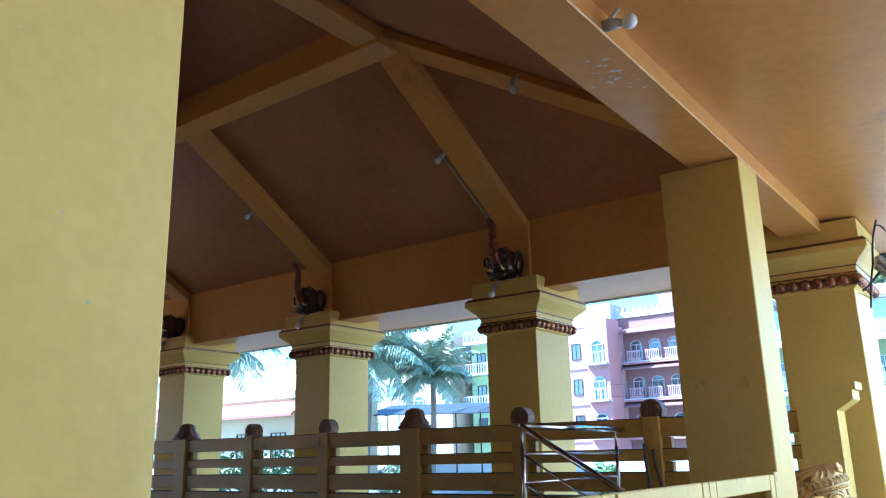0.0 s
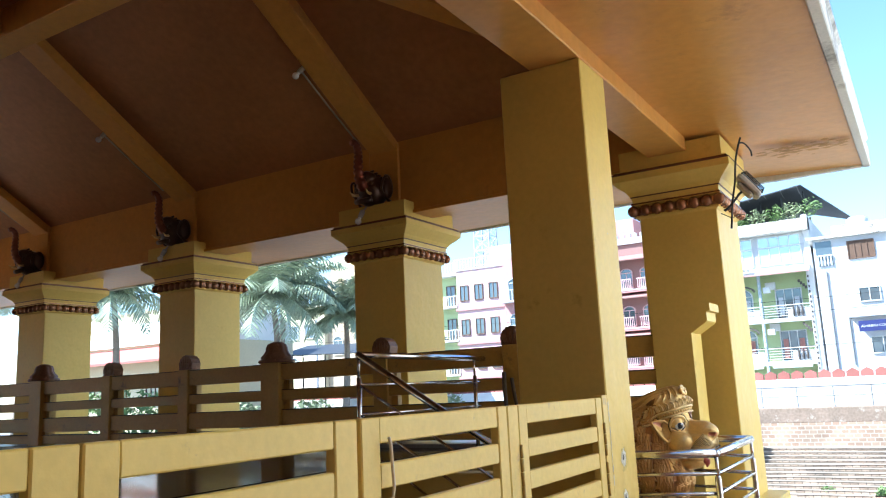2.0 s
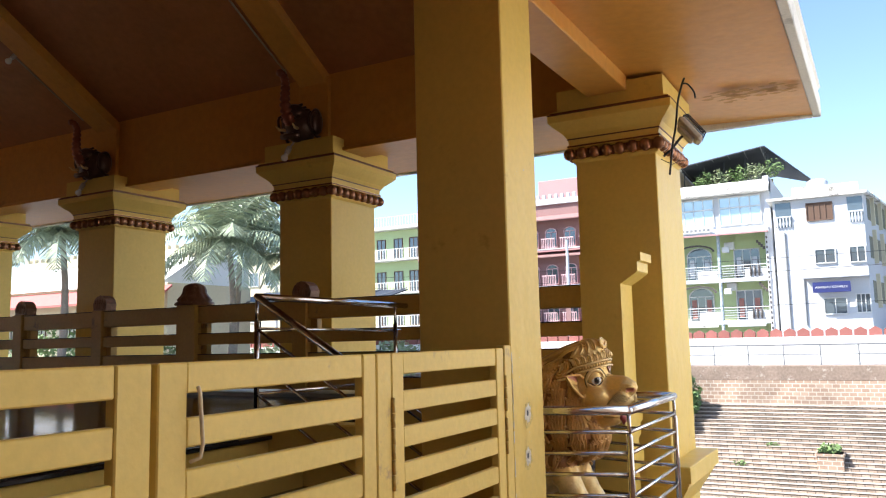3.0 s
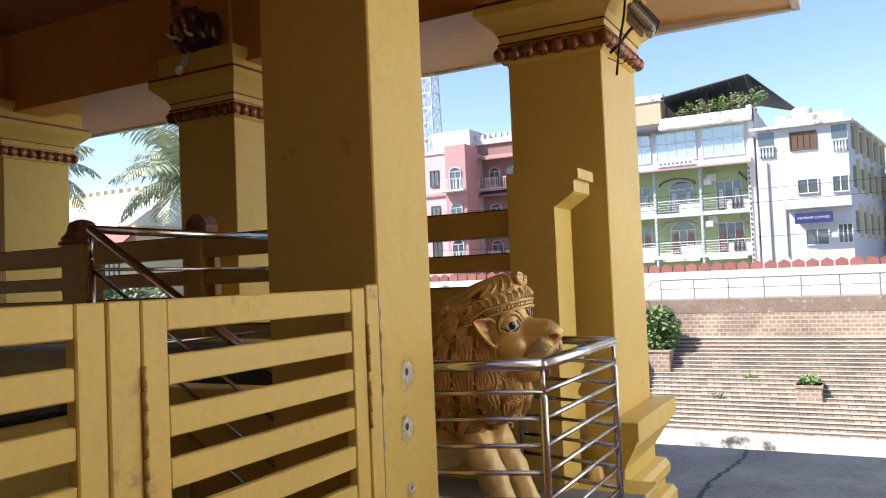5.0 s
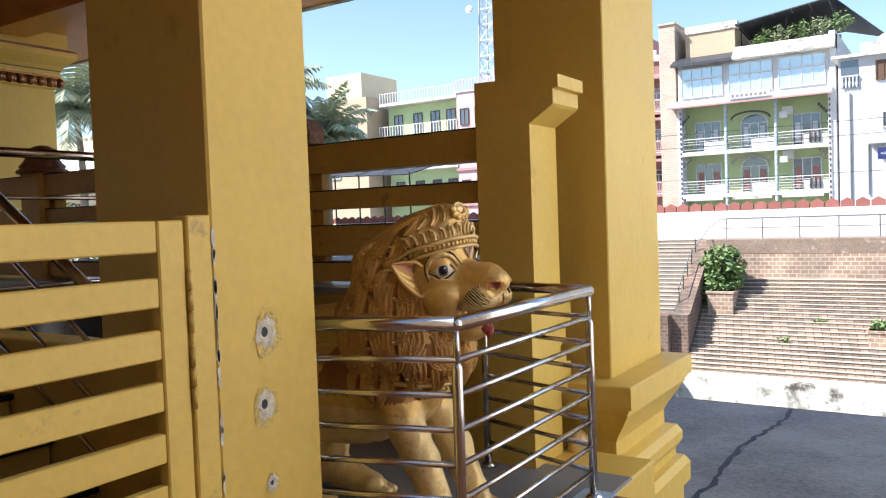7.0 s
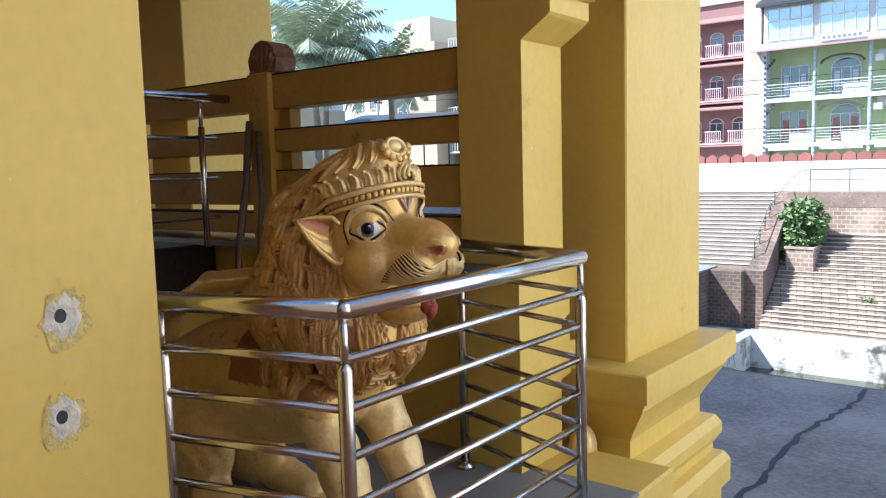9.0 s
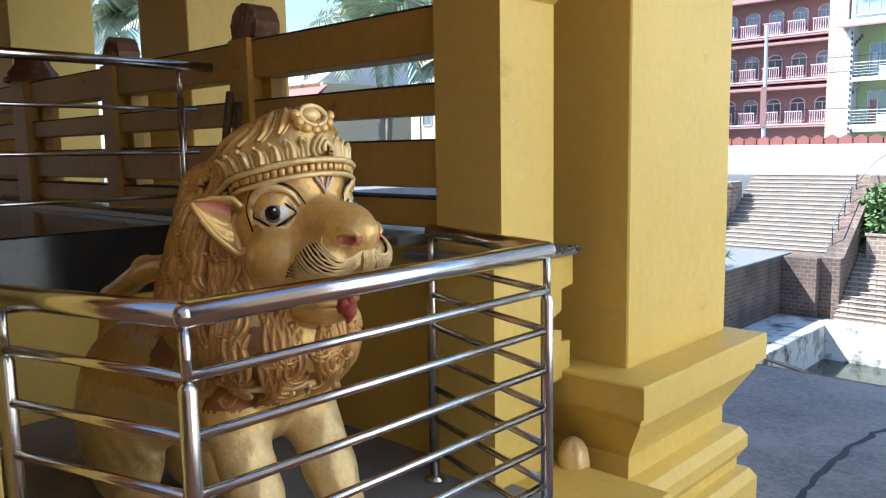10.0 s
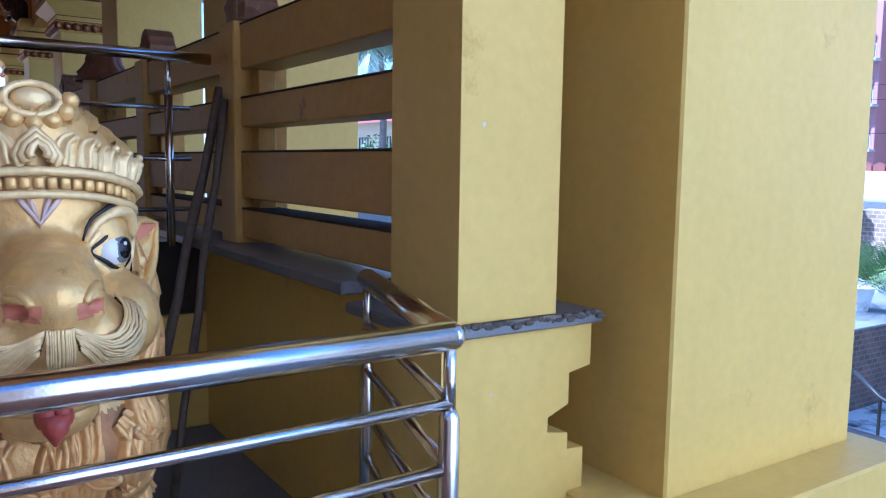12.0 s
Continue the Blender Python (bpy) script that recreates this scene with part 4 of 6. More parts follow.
    # crown: sloping cap and raised front
    ell((0.135, 0, 1.37), (0.178, 0.188, 0.10), 0.03)
    cap((-0.14, 0, 1.235), (0.18, 0, 1.395), 0.145, 0.105, 0.05)
    ell((0.215, 0, 1.44), (0.080, 0.095, 0.062), 0.03)

    def cut(c, r):
        nonlocal field
        q = np.sqrt(((U - c[0]) / r[0]) ** 2 + ((VA - c[1]) / r[1]) ** 2 + ((W - c[2]) / r[2]) ** 2)
        field = np.maximum(field, -(q - 1) * min(r))
    cut((0.41, 0, 1.005), (0.13, 0.115, 0.030))
    cut((0.492, 0.062, 1.153), (0.026, 0.030, 0.014))
    field += 0.003 * np.sin(U * 55 + 3 * np.sin(W * 20)) * np.sin(VA * 60) * (W < 0.6)
    verts, quads = surface_net(field, (ax_u[0], ax_v[0], ax_w[0]), step)
    mats = [GOLD, GOLD_PALE, MANE_BASE_SHADED, EYE_WHITE, BLACK, LIP_RED, EAR_PINK, TILAK, IRIS, MANE]
    mid = verts[quads].mean(1)
    u, v, w = mid[:, 0], np.abs(mid[:, 1]), mid[:, 2]
    idx = np.zeros(len(quads), int)
    idx[(w < 0.56)] = 1
    # skin under the locks gets the darker base, so gaps look shaded
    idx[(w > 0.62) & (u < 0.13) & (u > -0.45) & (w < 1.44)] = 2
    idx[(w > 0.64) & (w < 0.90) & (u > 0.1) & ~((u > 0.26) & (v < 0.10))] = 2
    idx[(w > 0.975) & (w < 1.03) & (u > 0.28) & (v < 0.12)] = 5
    idx[(np.abs(w - 1.153) < 0.014) & (np.abs(v - 0.055) < 0.026) & (np.abs(u - 0.492) < 0.026)] = 6
    vs = [tuple(p) for p in verts]
    fs = [tuple(int(i) for i in q) for q in quads]
    ids = [int(i) for i in idx]

    def add(geo, mat_i):
        k = len(vs)
        vs.extend(geo[0])
        fs.extend([tuple(i + k for i in q) for q in geo[1]])
        ids.extend([mat_i] * len(geo[1]))

    grad = np.stack(np.gradient(field, step), -1)
    low = np.array((ax_u[0], ax_v[0], ax_w[0]))
    top = np.array(field.shape) - 2

    def seat_all(p, lift):
        """Moves points along the field's slope until they lie lift above the skin; also gives the slope there."""
        p = np.array(p, float)
        for _ in range(6):
            i = np.clip(np.rint((p - low) / step).astype(int), 1, top)
            g = grad[i[..., 0], i[..., 1], i[..., 2]]
            g = g / np.maximum(np.linalg.norm(g, axis=-1, keepdims=True), 1e-6)
            d = field[i[..., 0], i[..., 1], i[..., 2]] + ((p - (low + i * step)) * g).sum(-1)
            p = p - g * np.clip(d - lift, -0.08, 0.08)[..., None]
        return p, g

    def seat(p, lift):
        return Vector(seat_all(np.array(p, float)[None], lift)[0][0])

    def ribbed(path, sides, half, high, ribs, mat_i, m=13):
        """A carved lock: a domed band along a path with grooves between its ribs."""
        e = np.linspace(-1, 1, m)
        c = np.array(path)[:, None, :] + np.array(sides)[:, None, :] * (e[None, :, None] * np.array(half)[:, None, None])
        p, g = seat_all(c, 0.0)
        shape = np.sqrt(np.clip(1 - e ** 2, 0, 1)) * 0.70 + 0.34 * np.cos(ribs * math.pi * e) * (np.abs(e) < 0.93) - 0.30 * (np.abs(e) > 0.97)
        p = p + g * (np.array(high)[:, None] * shape[None, :])[..., None]
        n = len(path)
        add(([tuple(q) for q in p.reshape(-1, 3)], [(i * m + j, i * m + j + 1, (i + 1) * m + j + 1, (i + 1) * m + j) for i in range(n - 1) for j in range(m - 1)]), mat_i)

    rnd = random.Random(5)
    # comma-shaped locks in overlapping tiers over mane and bib, the lowest first
    for tier in range(9, -1, -1):
        w0 = 1.40 - 0.072 * tier
        if w0 > 0.93:
            first, reach, rad = math.pi, 1.75 if w0 > 1.25 else 2.35, 0.27
        else:
            first, reach, rad = math.pi, math.pi, 0.28
        n = max(4, int(reach * rad / 0.068))
        for side in (-1, 1):
            for i in range(n):
                a = first - (i + 0.3 + 0.45 * (tier % 2)) / n * reach
                p = np.array((-0.02 + rad * math.cos(a), rad * math.sin(a) * side, w0 + rnd.uniform(-0.012, 0.012)))
                hand = side * (1 if (tier + i) % 2 else -1) * rnd.uniform(0.85, 1.15)
                tang = np.array((-math.sin(a), math.cos(a) * side, 0.0))
                long = 0.205 * rnd.uniform(0.9, 1.12)
                if rnd.random() < 0.3:
                    hand *= 0.55
                path, sides, half, high = [], [], [], []
                q = p + np.array((0, 0, 0.055)) - tang * 0.012 * hand
                for j in range(15):
                    f = j / 14
                    th = hand * (-0.60 + 1.1 * f + 6.0 * max(0.0, f - 0.50) ** 1.3)
                    way = tang * math.sin(th) + np.array((0, 0, -math.cos(th)))
                    path.append(q)
                    sides.append(tang * math.cos(th) + np.array((0, 0, math.sin(th))))
                    half.append(0.044 * (math.sin(math.pi * (0.16 + 0.78 * f)) ** 0.6) * (1 - 0.42 * f))
                    high.append(0.024 * (0.35 + 0.65 * math.sin(math.pi * (0.1 + 0.72 * f))) + 0.010 * f)
                    q = q + way * long / 14
                ribbed(path, sides, half, high, 3, 9)
                tip = seat(path[-1], 0.016)
                if rnd.random() < 0.5:
                    add(ball(tuple(tip), 0.0085, 7, 5), 1)
    # scalloped hem of the bib
    turn = [(-2.2 + 4.4 * i / 44) for i in range(45)]
    hem = [seat((0.07 + 0.20 * math.cos(t), 0.22 * math.sin(t), 0.672 + 0.03 * (1 - math.cos(t))), 0.004) for t in turn]
    add(tube(hem, 0.012, 8), 1)
    # broad flat waves swept back from the crown
    for i in range(9):
        v0 = -0.15 + 0.0375 * i
        path, sides, half, high = [], [], [], []
        for j in range(16):
            f = j / 15
            path.append((0.20 - 0.40 * f, v0 * (1 + 0.55 * f) + 0.014 * math.sin(7 * f + i), 1.52 - 0.20 * f * f))
            sides.append((0.0, 1.0, 0.0))
            half.append(0.027 * (0.7 + 0.3 * math.sin(math.pi * f)))
            high.append(0.013 * (0.5 + 0.5 * math.sin(math.pi * min(1, f + 0.2))))
        ribbed(path, sides, half, high, 2, 9 if i % 2 else 0)
    # crown band of two cords with small blocks between
    def ring_at(t, w0):
        return (0.10 + 0.235 * math.cos(t), 0.225 * math.sin(t), w0 - 0.080 * (1 - math.cos(t)))
    for lift, rr, wz in ((0.010, 0.0085, 1.368), (0.010, 0.0075, 1.328)):
        add(tube([seat(ring_at(-1.95 + 3.9 * i / 40, wz), lift) for i in range(41)], rr, 8), 1)
    for i in range(41):
        t = -1.9 + 3.8 * i / 40
        c = seat(ring_at(t, 1.348), 0.006)
        add(moved(box(-0.006, 0.006, -0.0085, 0.0085, -0.010, 0.010, 0.003), Matrix.Translation(c) @ pose(0, 0, 0, 0, 0, math.degrees(t))), 0)
    # row of curled leaves above the band: ribbed leaf with a rolled tip
    for i in range(19):
        t = -1.85 + 3.7 * i / 18
        if i == 9:
            continue
        hand = 1 if t > 0 else -1
        c = np.array(ring_at(t, 1.382))
        tang = np.array((-math.sin(t), math.cos(t), 0.0))
        path, sides, half, high = [], [], [], []
        for j in range(9):
            f = j / 8
            th = hand * (0.15 + 2.6 * max(0.0, f - 0.45))
            path.append(c)
            sides.append(tang * math.cos(th) - np.array((0, 0, math.sin(th))))
            half.append(0.024 * (1 - 0.30 * f))
            high.append(0.012 + 0.012 * f)
            c = c + (tang * math.sin(th) + np.array((0, 0, math.cos(th)))) * 0.0078
        ribbed(path, sides, half, high, 2, 1, 11)
        add(ball(tuple(seat(path[-1], 0.010)), 0.0075, 9, 6), 1)
    # second tier: flat waves lying back on the dome
    for i in range(11):
        t = -1.5 + 3.0 * i / 10
        path, sides, half, high = [], [], [], []
        for j in range(8):
            f = j / 7
            th = t + 0.40 * f
            path.append((0.10 + (0.20 - 0.11 * f) * math.cos(th), (0.19 - 0.09 * f) * math.sin(th), 1.455 + 0.06 * f - 0.080 * (1 - math.cos(t))))
            sides.append((-math.sin(th), math.cos(th), 0.0))
            half.append(0.026 * math.sin(math.pi * (0.15 + 0.7 * f)))
            high.append(0.013)
        ribbed(path, sides, half, high, 2, 0, 11)
    # medallion with petals, and the pointed leaf below it
    m0 = seat((0.275, 0, 1.492), 0.006)
    add(ball(tuple(m0), (0.022, 0.034, 0.022), 14, 8), 1)
    add(tube([m0 + Vector((0.012 - 0.012 * math.sin(t), 0.044 * math.cos(t), 0.028 * math.sin(t))) for t in [2 * math.pi * i / 24 for i in range(25)]], 0.007, 6), 1)
    for i in range(7):
        t = math.pi + math.pi * i / 6
        add(ball(tuple(m0 + Vector((0.010 - 0.010 * math.sin(t), 0.060 * math.cos(t), 0.042 * math.sin(t)))), (0.015, 0.017, 0.016), 9, 6), 0)
    for ring in range(3):
        g = 1 - 0.3 * ring
        leaf = [seat((0.335 + 0.006 * ring, v0 * g, 1.400 + z0 * g), 0.010 + 0.006 * ring) for v0, z0 in ((-0.026, -0.026), (-0.036, -0.006), (-0.026, 0.018), (0.0, 0.046), (0.026, 0.018), (0.036, -0.006), (0.026, -0.026))]
        add(tube(leaf, 0.008, 6), 1)
    # eyes, lids, brows
    for k in (-1, 1):
        e = Vector((0.264, 0.128 * k, 1.222))
        out = Vector((0.70, 0.71 * k, 0.06)).normalized()
        rot = out.to_track_quat('Z', 'Y').to_matrix().to_4x4()
        place = Matrix.Translation(e) @ rot
        add(moved(ball((0, 0, 0), (0.044, 0.036, 0.030), 18, 10), place), 3)
        add(moved(ball((0, 0, 0.0165), (0.0295, 0.0290, 0.0142), 16, 8), place), 8)
        add(moved(ball((0, 0, 0.0178), (0.0255, 0.0250, 0.0154), 16, 8), place), 4)
        # tiny white ball: a glint painted on the pupil
        add(moved(ball((-0.006 * k, 0.009, 0.0315), (0.005, 0.004, 0.0025), 8, 5), place), 3)
        for rx, ry, lift, rr, mi in ((0.044, 0.037, 0.011, 0.0048, 4), (0.057, 0.048, 0.002, 0.0085, 1)):
            ring = []
            for i in range(37):
                t = 2 * math.pi * i / 36
                point = abs(math.cos(t)) ** 8
                ring.append(place @ Vector((k * rx * math.cos(t) * (1 + 0.36 * point * (1 if mi == 4 else 0.2)), ry * math.sin(t) * (1 - 0.15 * math.cos(t) ** 2) - 0.010 * point * max(0, math.cos(t)), lift - 0.014 * point)))
            add(tube(ring, [rr * (1 - 0.45 * abs(math.cos(2 * math.pi * i / 36)) ** 6) for i in range(37)], 8), mi)
        arc = [-0.55 + 3.3 * i / 20 for i in range(21)]
        for wide, tall, lift, r0, r1, mi in ((0.082, 0.074, 0.004, 0.005, 0.008, 1), (0.094, 0.088, 0.006, 0.0022, 0.0028, 4)):
            line = [seat(place @ Vector((k * (wide * math.cos(t) + 0.010 * max(0, 0.6 - t)), tall * math.sin(t) - 0.004 + 0.010 * (t < 0.2), 0.02)), lift) for t in arc]
            add(tube([tuple(q) for q in line], [r0 + r1 * math.sin(math.pi * i / 20) for i in range(21)], 8), mi)
        # ear: pointed leaf, ribbed inside, with a rolled upper rim
        ear0 = Vector((0.165 if k < 0 else 0.115, 0.185 * k, 1.205))
        tip = Vector((0.110, -0.296, 1.258) if k < 0 else (0.045, 0.262, 1.250))
        blade_v, blade_f = [], []
        for i in range(9):
            f = i / 8
            up = ear0.lerp(tip, f) + Vector((-0.004, 0.010 * k, 0.052 * (1 - f) + 0.010 * math.sin(math.pi * f)))
            dn = (ear0 + Vector((0.018, 0.010 * k, -0.090))).lerp(tip, f) + Vector((0.0, 0.016 * k * math.sin(math.pi * f), -0.016 * math.sin(math.pi * f)))
            for j in range(13):
                g = j / 12
                sag = -0.020 * math.sin(math.pi * g) * (1 - f) + 0.0045 * math.cos(6 * math.pi * g) * (1 - f * f)
                blade_v.append(tuple(up.lerp(dn, g) + Vector((0.9 * sag, -0.3 * k * sag, 0))))
        thick = len(blade_v)
        blade_v += [(a - 0.014, b, c) for a, b, c in blade_v]
        for i in range(8):
            for j in range(12):
                q = (i * 13 + j, i * 13 + j + 1, (i + 1) * 13 + j + 1, (i + 1) * 13 + j)
                blade_f += [q, tuple(x + thick for x in q[::-1])]
        red = [f for n_, f in enumerate(blade_f) if (n_ // 2) % 12 in (1, 2, 3)]
        add((blade_v, [f for n_, f in enumerate(blade_f) if (n_ // 2) % 12 not in (1, 2, 3)]), 0)
        add((blade_v, red), 6)
        rim = [ear0 + Vector((0.035, 0.004 * k, 0.035)), ear0 + Vector((0.012, 0.020 * k, 0.058)), ear0.lerp(tip, 0.45) + Vector((0, 0.008 * k, 0.036)), ear0.lerp(tip, 0.8) + Vector((0, 0.004 * k, 0.014)), tip]
        add(tube(rim, [0.009, 0.010, 0.008, 0.005, 0.003], 8), 0)
        low_rim = [tip, ear0.lerp(tip, 0.55) + Vector((0.008, 0.018 * k, -0.052)), ear0 + Vector((0.016, 0.030 * k, -0.085)), ear0 + Vector((0.038, 0.012 * k, -0.095)), ear0 + Vector((0.048, 0.0, -0.070))]
        add(tube(smooth_line(low_rim, 4), [0.003 + 0.008 * math.sin(math.pi * min(1, 0.15 + 0.8 * i / 16)) for i in range(17)], 8), 0)
        # moustache: ridges fan out from under the nose and hook up at the outer tips
        count = 31
        for j in range(count):
            f = j / (count - 1)
            st = Vector((0.500 - 0.010 * f, (0.016 + 0.006 * f) * k, 1.128 - 0.040 * f))
            mi = Vector((0.475 - 0.04 * f, (0.105 - 0.010 * f) * k, 1.055 - 0.035 * f))
            en = Vector((0.440 - 0.10 * f, (0.110 + 0.046 * math.sin(math.pi * 0.5 * f)) * k, 1.172 - 0.118 * f))
            dark = j % 2
            pts = []
            for q in range(11):
                g = q / 10
                lift = 0.001 if dark else 0.003 + 0.004 * math.sin(math.pi * g)
                pts.append(seat(st * (1 - g) ** 2 + mi * (2 * g * (1 - g)) + en * g * g, lift) + Vector((0.0, 0.008 * k, 0.008)) * g ** 4 * (1 - f) * (0.8 if dark else 1))
            add(tube(pts, [0.0020, 0.0027, 0.0031, 0.0034, 0.0036, 0.0037, 0.0037, 0.0036, 0.0033, 0.0027, 0.0018], 6), 4 if dark else 1)
        for j in range(5):
            f = j / 4
            pts = [seat((0.505 - 0.005 * g, (0.003 + 0.013 * f) * k, 1.128 - 0.062 * g), 0.004) for g in [q / 5 for q in range(6)]]
            add(tube(pts, 0.0030, 6), 1)
        # flared nostril wing
        curl = [Vector((0.478 + 0.036 * math.cos(t), (0.060 - 0.022 * max(0, math.cos(t)) - 0.006 * (math.sin(t) < 0)) * k, 1.156 + 0.027 * math.sin(t))) for t in [0.25 + 3.9 * i / 18 for i in range(19)]]
        add(tube(curl, [0.007 + 0.006 * math.sin(math.pi * i / 18) for i in range(19)], 9), 0)
        # crease round the cheek, moulding it off the mane
        crease = [seat((0.20 - 0.02 * math.sin(math.pi * g), (0.19 - 0.05 * g * g) * k, 1.13 - 0.19 * g), 0.004) for g in [q / 10 for q in range(11)]]
        add(tube(crease, [0.006 + 0.006 * math.sin(math.pi * q / 10) for q in range(11)], 8), 0)
    # forehead mark: a nested pair of short V strokes
    for s, r in ((1.0, 0.0055), (0.45, 0.0045)):
        stroke = [seat((0.34, v0 * s, 1.285 + z0 - 0.004 * (1 - s)), 0.0025) for v0, z0 in ((-0.042, 0.046), (-0.022, 0.020), (0.0, -0.004), (0.022, 0.020), (0.042, 0.046))]
        add(tube(stroke, r, 6), 7)
    # lower lip, teeth, pointed red tongue
    add(tube([(0.30, -0.095, 0.975), (0.375, -0.062, 0.968), (0.405, 0, 0.964), (0.375, 0.062, 0.968), (0.30, 0.095, 0.975)], 0.013, 8), 0)
    for v0 in (-0.068, -0.052, 0.052, 0.068):
        add(ball((0.385 - 3.2 * v0 * v0, v0, 0.984), (0.006, 0.009, 0.008), 7, 5), 3)
    for v0 in (-0.013, 0.013):
        add(ball((0.408, v0, 0.958), (0.022, 0.019, 0.024), 10, 7), 5)
    add(tube([(0.416, 0, 0.962), (0.420, 0, 0.935), (0.414, 0, 0.908)], [0.026, 0.021, 0.004], 10), 5)
    return mesh_from("lion_statue", vs, fs, mats, True, ids)


lion_statue = put("lion_statue", lion(), None, m=pose(-1.68, 7.18, 0.0), category="statue",
                  label="gold painted guardian lion statue with curled mane and crown")

# a second painted foot-shaped ornament at the edge of the lion's ledge
put("ledge_ornament", lotus(0.07, 0.24, 6), GOLD_PALE, m=pose(-1.47, 8.60, -0.12), smooth=True, category="ornament", label="pale gold bud ornament on the plinth edge")
put("plinth_edge", box(-2.0, -1.0, 7.952, 8.62, GROUND_Z + 0.004, -0.004, 0.012), OCHRE, kind="structure", label="ochre plinth edge below the corner column", category="plinth")

# ---- two poles leaning in the niche ----
POLE = material("weathered_dark_pole", (0.10, 0.075, 0.055), 0.7, vary=0.35, scale=12, fine=60, bump=0.4, bump_scale=40)
for a, b, r in (((-3.2, 7.72, 0.003), (-3.45, 8.19, 1.72), 0.022), ((-2.95, 7.80, 0.003), (-3.36, 8.18, 1.66), 0.018)):
    d = [Vector(a).lerp(Vector(b), i / 9) + Vector((0.006 * math.sin(i * 2.1), 0.004 * math.cos(i * 1.7), 0)) for i in range(10)]
    put("wooden_pole", tube(d, [r * (1 + 0.12 * math.sin(i * 2.4)) for i in range(10)], 9), POLE, smooth=True, group="leaning poles", category="pole", label="weathered dark wooden pole leaning on the balustrade")

# ---- elephant heads, lamps, cables under the roof ----
ELEPHANT = material("black_bronze_paint", (0.075, 0.042, 0.03), 0.28, metal=0.45, vary=0.3, scale=14, bump=0.2)
TRUNK = material("red_copper_paint", (0.20, 0.06, 0.035), 0.3, metal=0.4, vary=0.2, scale=14, bump=0.1)


def elephant():
    vs, fs, ids = [], [], []

    def add(g, i):
        k = len(vs)
        vs.extend(g[0])
        fs.extend([tuple(q + k for q in f) for f in g[1]])
        ids.extend([i] * len(g[1]))
    add(ball((0, 0.0, 0.20), (0.17, 0.20, 0.19), 18, 12), 0)
    add(ball((0, -0.10, 0.30), (0.11, 0.12, 0.10), 14, 8), 0)
    for k in (-1, 1):
        add(ball((0.17 * k, 0.03, 0.22), (0.045, 0.10, 0.14), 12, 8), 0)
        add(tube([(0.19 * k + 0.02 * k * math.sin(t), -0.03 + 0.08 * math.cos(t), 0.22 + 0.10 * math.sin(t)) for t in [math.pi * 2 * i / 14 for i in range(15)]], 0.014, 6), 0)
        add(ball((0.09 * k, -0.17, 0.24), (0.03, 0.02, 0.025), 8, 6), 0)
        add(tube([(0.07 * k, -0.15, 0.13), (0.09 * k, -0.23, 0.12), (0.10 * k, -0.28, 0.15)], [0.018, 0.014, 0.005], 8), 2)
        for j in range(5):
            add(tube([(0.03 * k + 0.035 * k * j, -0.17 + 0.035 * j, 0.30 - 0.05 * j), (0.06 * k + 0.03 * k * j, -0.15 + 0.045 * j, 0.26 - 0.05 * j), (0.10 * k + 0.02 * k * j, -0.12 + 0.05 * j, 0.27 - 0.05 * j)], [0.008, 0.016, 0.008], 6), 0)
            add(tube([(0.04 * k + 0.03 * k * j, -0.13 + 0.03 * j, 0.36 - 0.015 * j), (0.06 * k + 0.03 * k * j, -0.06 + 0.02 * j, 0.40 - 0.03 * j)], 0.016, 6), 0)
    add(tube([(-0.10, -0.17, 0.06), (0, -0.21, 0.045), (0.10, -0.17, 0.06)], 0.03, 8), 0)
    path = [(0, -0.16, 0.20), (0, -0.22, 0.24), (0, -0.26, 0.33), (0, -0.265, 0.45), (0, -0.255, 0.56), (0, -0.27, 0.64), (0, -0.33, 0.68), (0, -0.38, 0.66)]
    fine = []
    for i in range(len(path) - 1):
        for q in range(6):
            fine.append(Vector(path[i]).lerp(Vector(path[i + 1]), q / 6))
    add(tube(fine, [(0.058 - 0.030 * i / len(fine)) * (0.80, 1.16, 1.16)[i % 3] for i in range(len(fine))], 12), 1)
    return mesh_from("elephant_head", vs, fs, [ELEPHANT, TRUNK, GOLD_PALE], True, ids)


head_mesh = elephant()
for x in COLUMN_X[1:-1]:
    put("elephant_head", head_mesh, None, m=pose(x, FAR_BEAM_Y - 0.17, SOFFIT_Z + 0.002, 0, 0, 0) @ Matrix.Diagonal((1.25, 1.05, 1.15, 1)), group="elephant heads", category="statue", label="black bronze elephant head with raised copper trunk")


LAMP_CAP = material("grey_lamp_socket", (0.45, 0.42, 0.38), 0.5, vary=0.2, scale=30, bump=0.1)
CABLE = material("pale_cable", (0.40, 0.36, 0.28), 0.6, bump=0)
BLACK_CABLE = material("black_cable", (0.015, 0.015, 0.015), 0.5, bump=0)


def bulb_lamp(at, way, label="small white bulb in a grey socket on the rafter"):
    g = thing("bulb_lamp", label, "lamp", "bulbs under the roof", at=at)
    d = Vector(way).normalized()
    o = Vector((0, 0, 0))
    put("socket", tube([o - d * 0.05, o, o + d * 0.05], [0.03, 0.034, 0.028], 10), LAMP_CAP, g, smooth=True)
    put("bulb", join(tube([o + d * 0.05, o + d * 0.07], 0.022, 10), ball(tuple(o + d * 0.105), 0.042, 12, 8)), BULB, g, smooth=True)
    put("bracket", tube([o - d * 0.03, o - d * 0.03 + Vector((0.07, 0.03, 0.09))], 0.012, 6), LAMP_CAP, g)
    return g


slope = Vector((0, FAR_BEAM_Y + 0.05 - RING_N, BEAM_TOP - RING_Z - 0.25)).normalized()
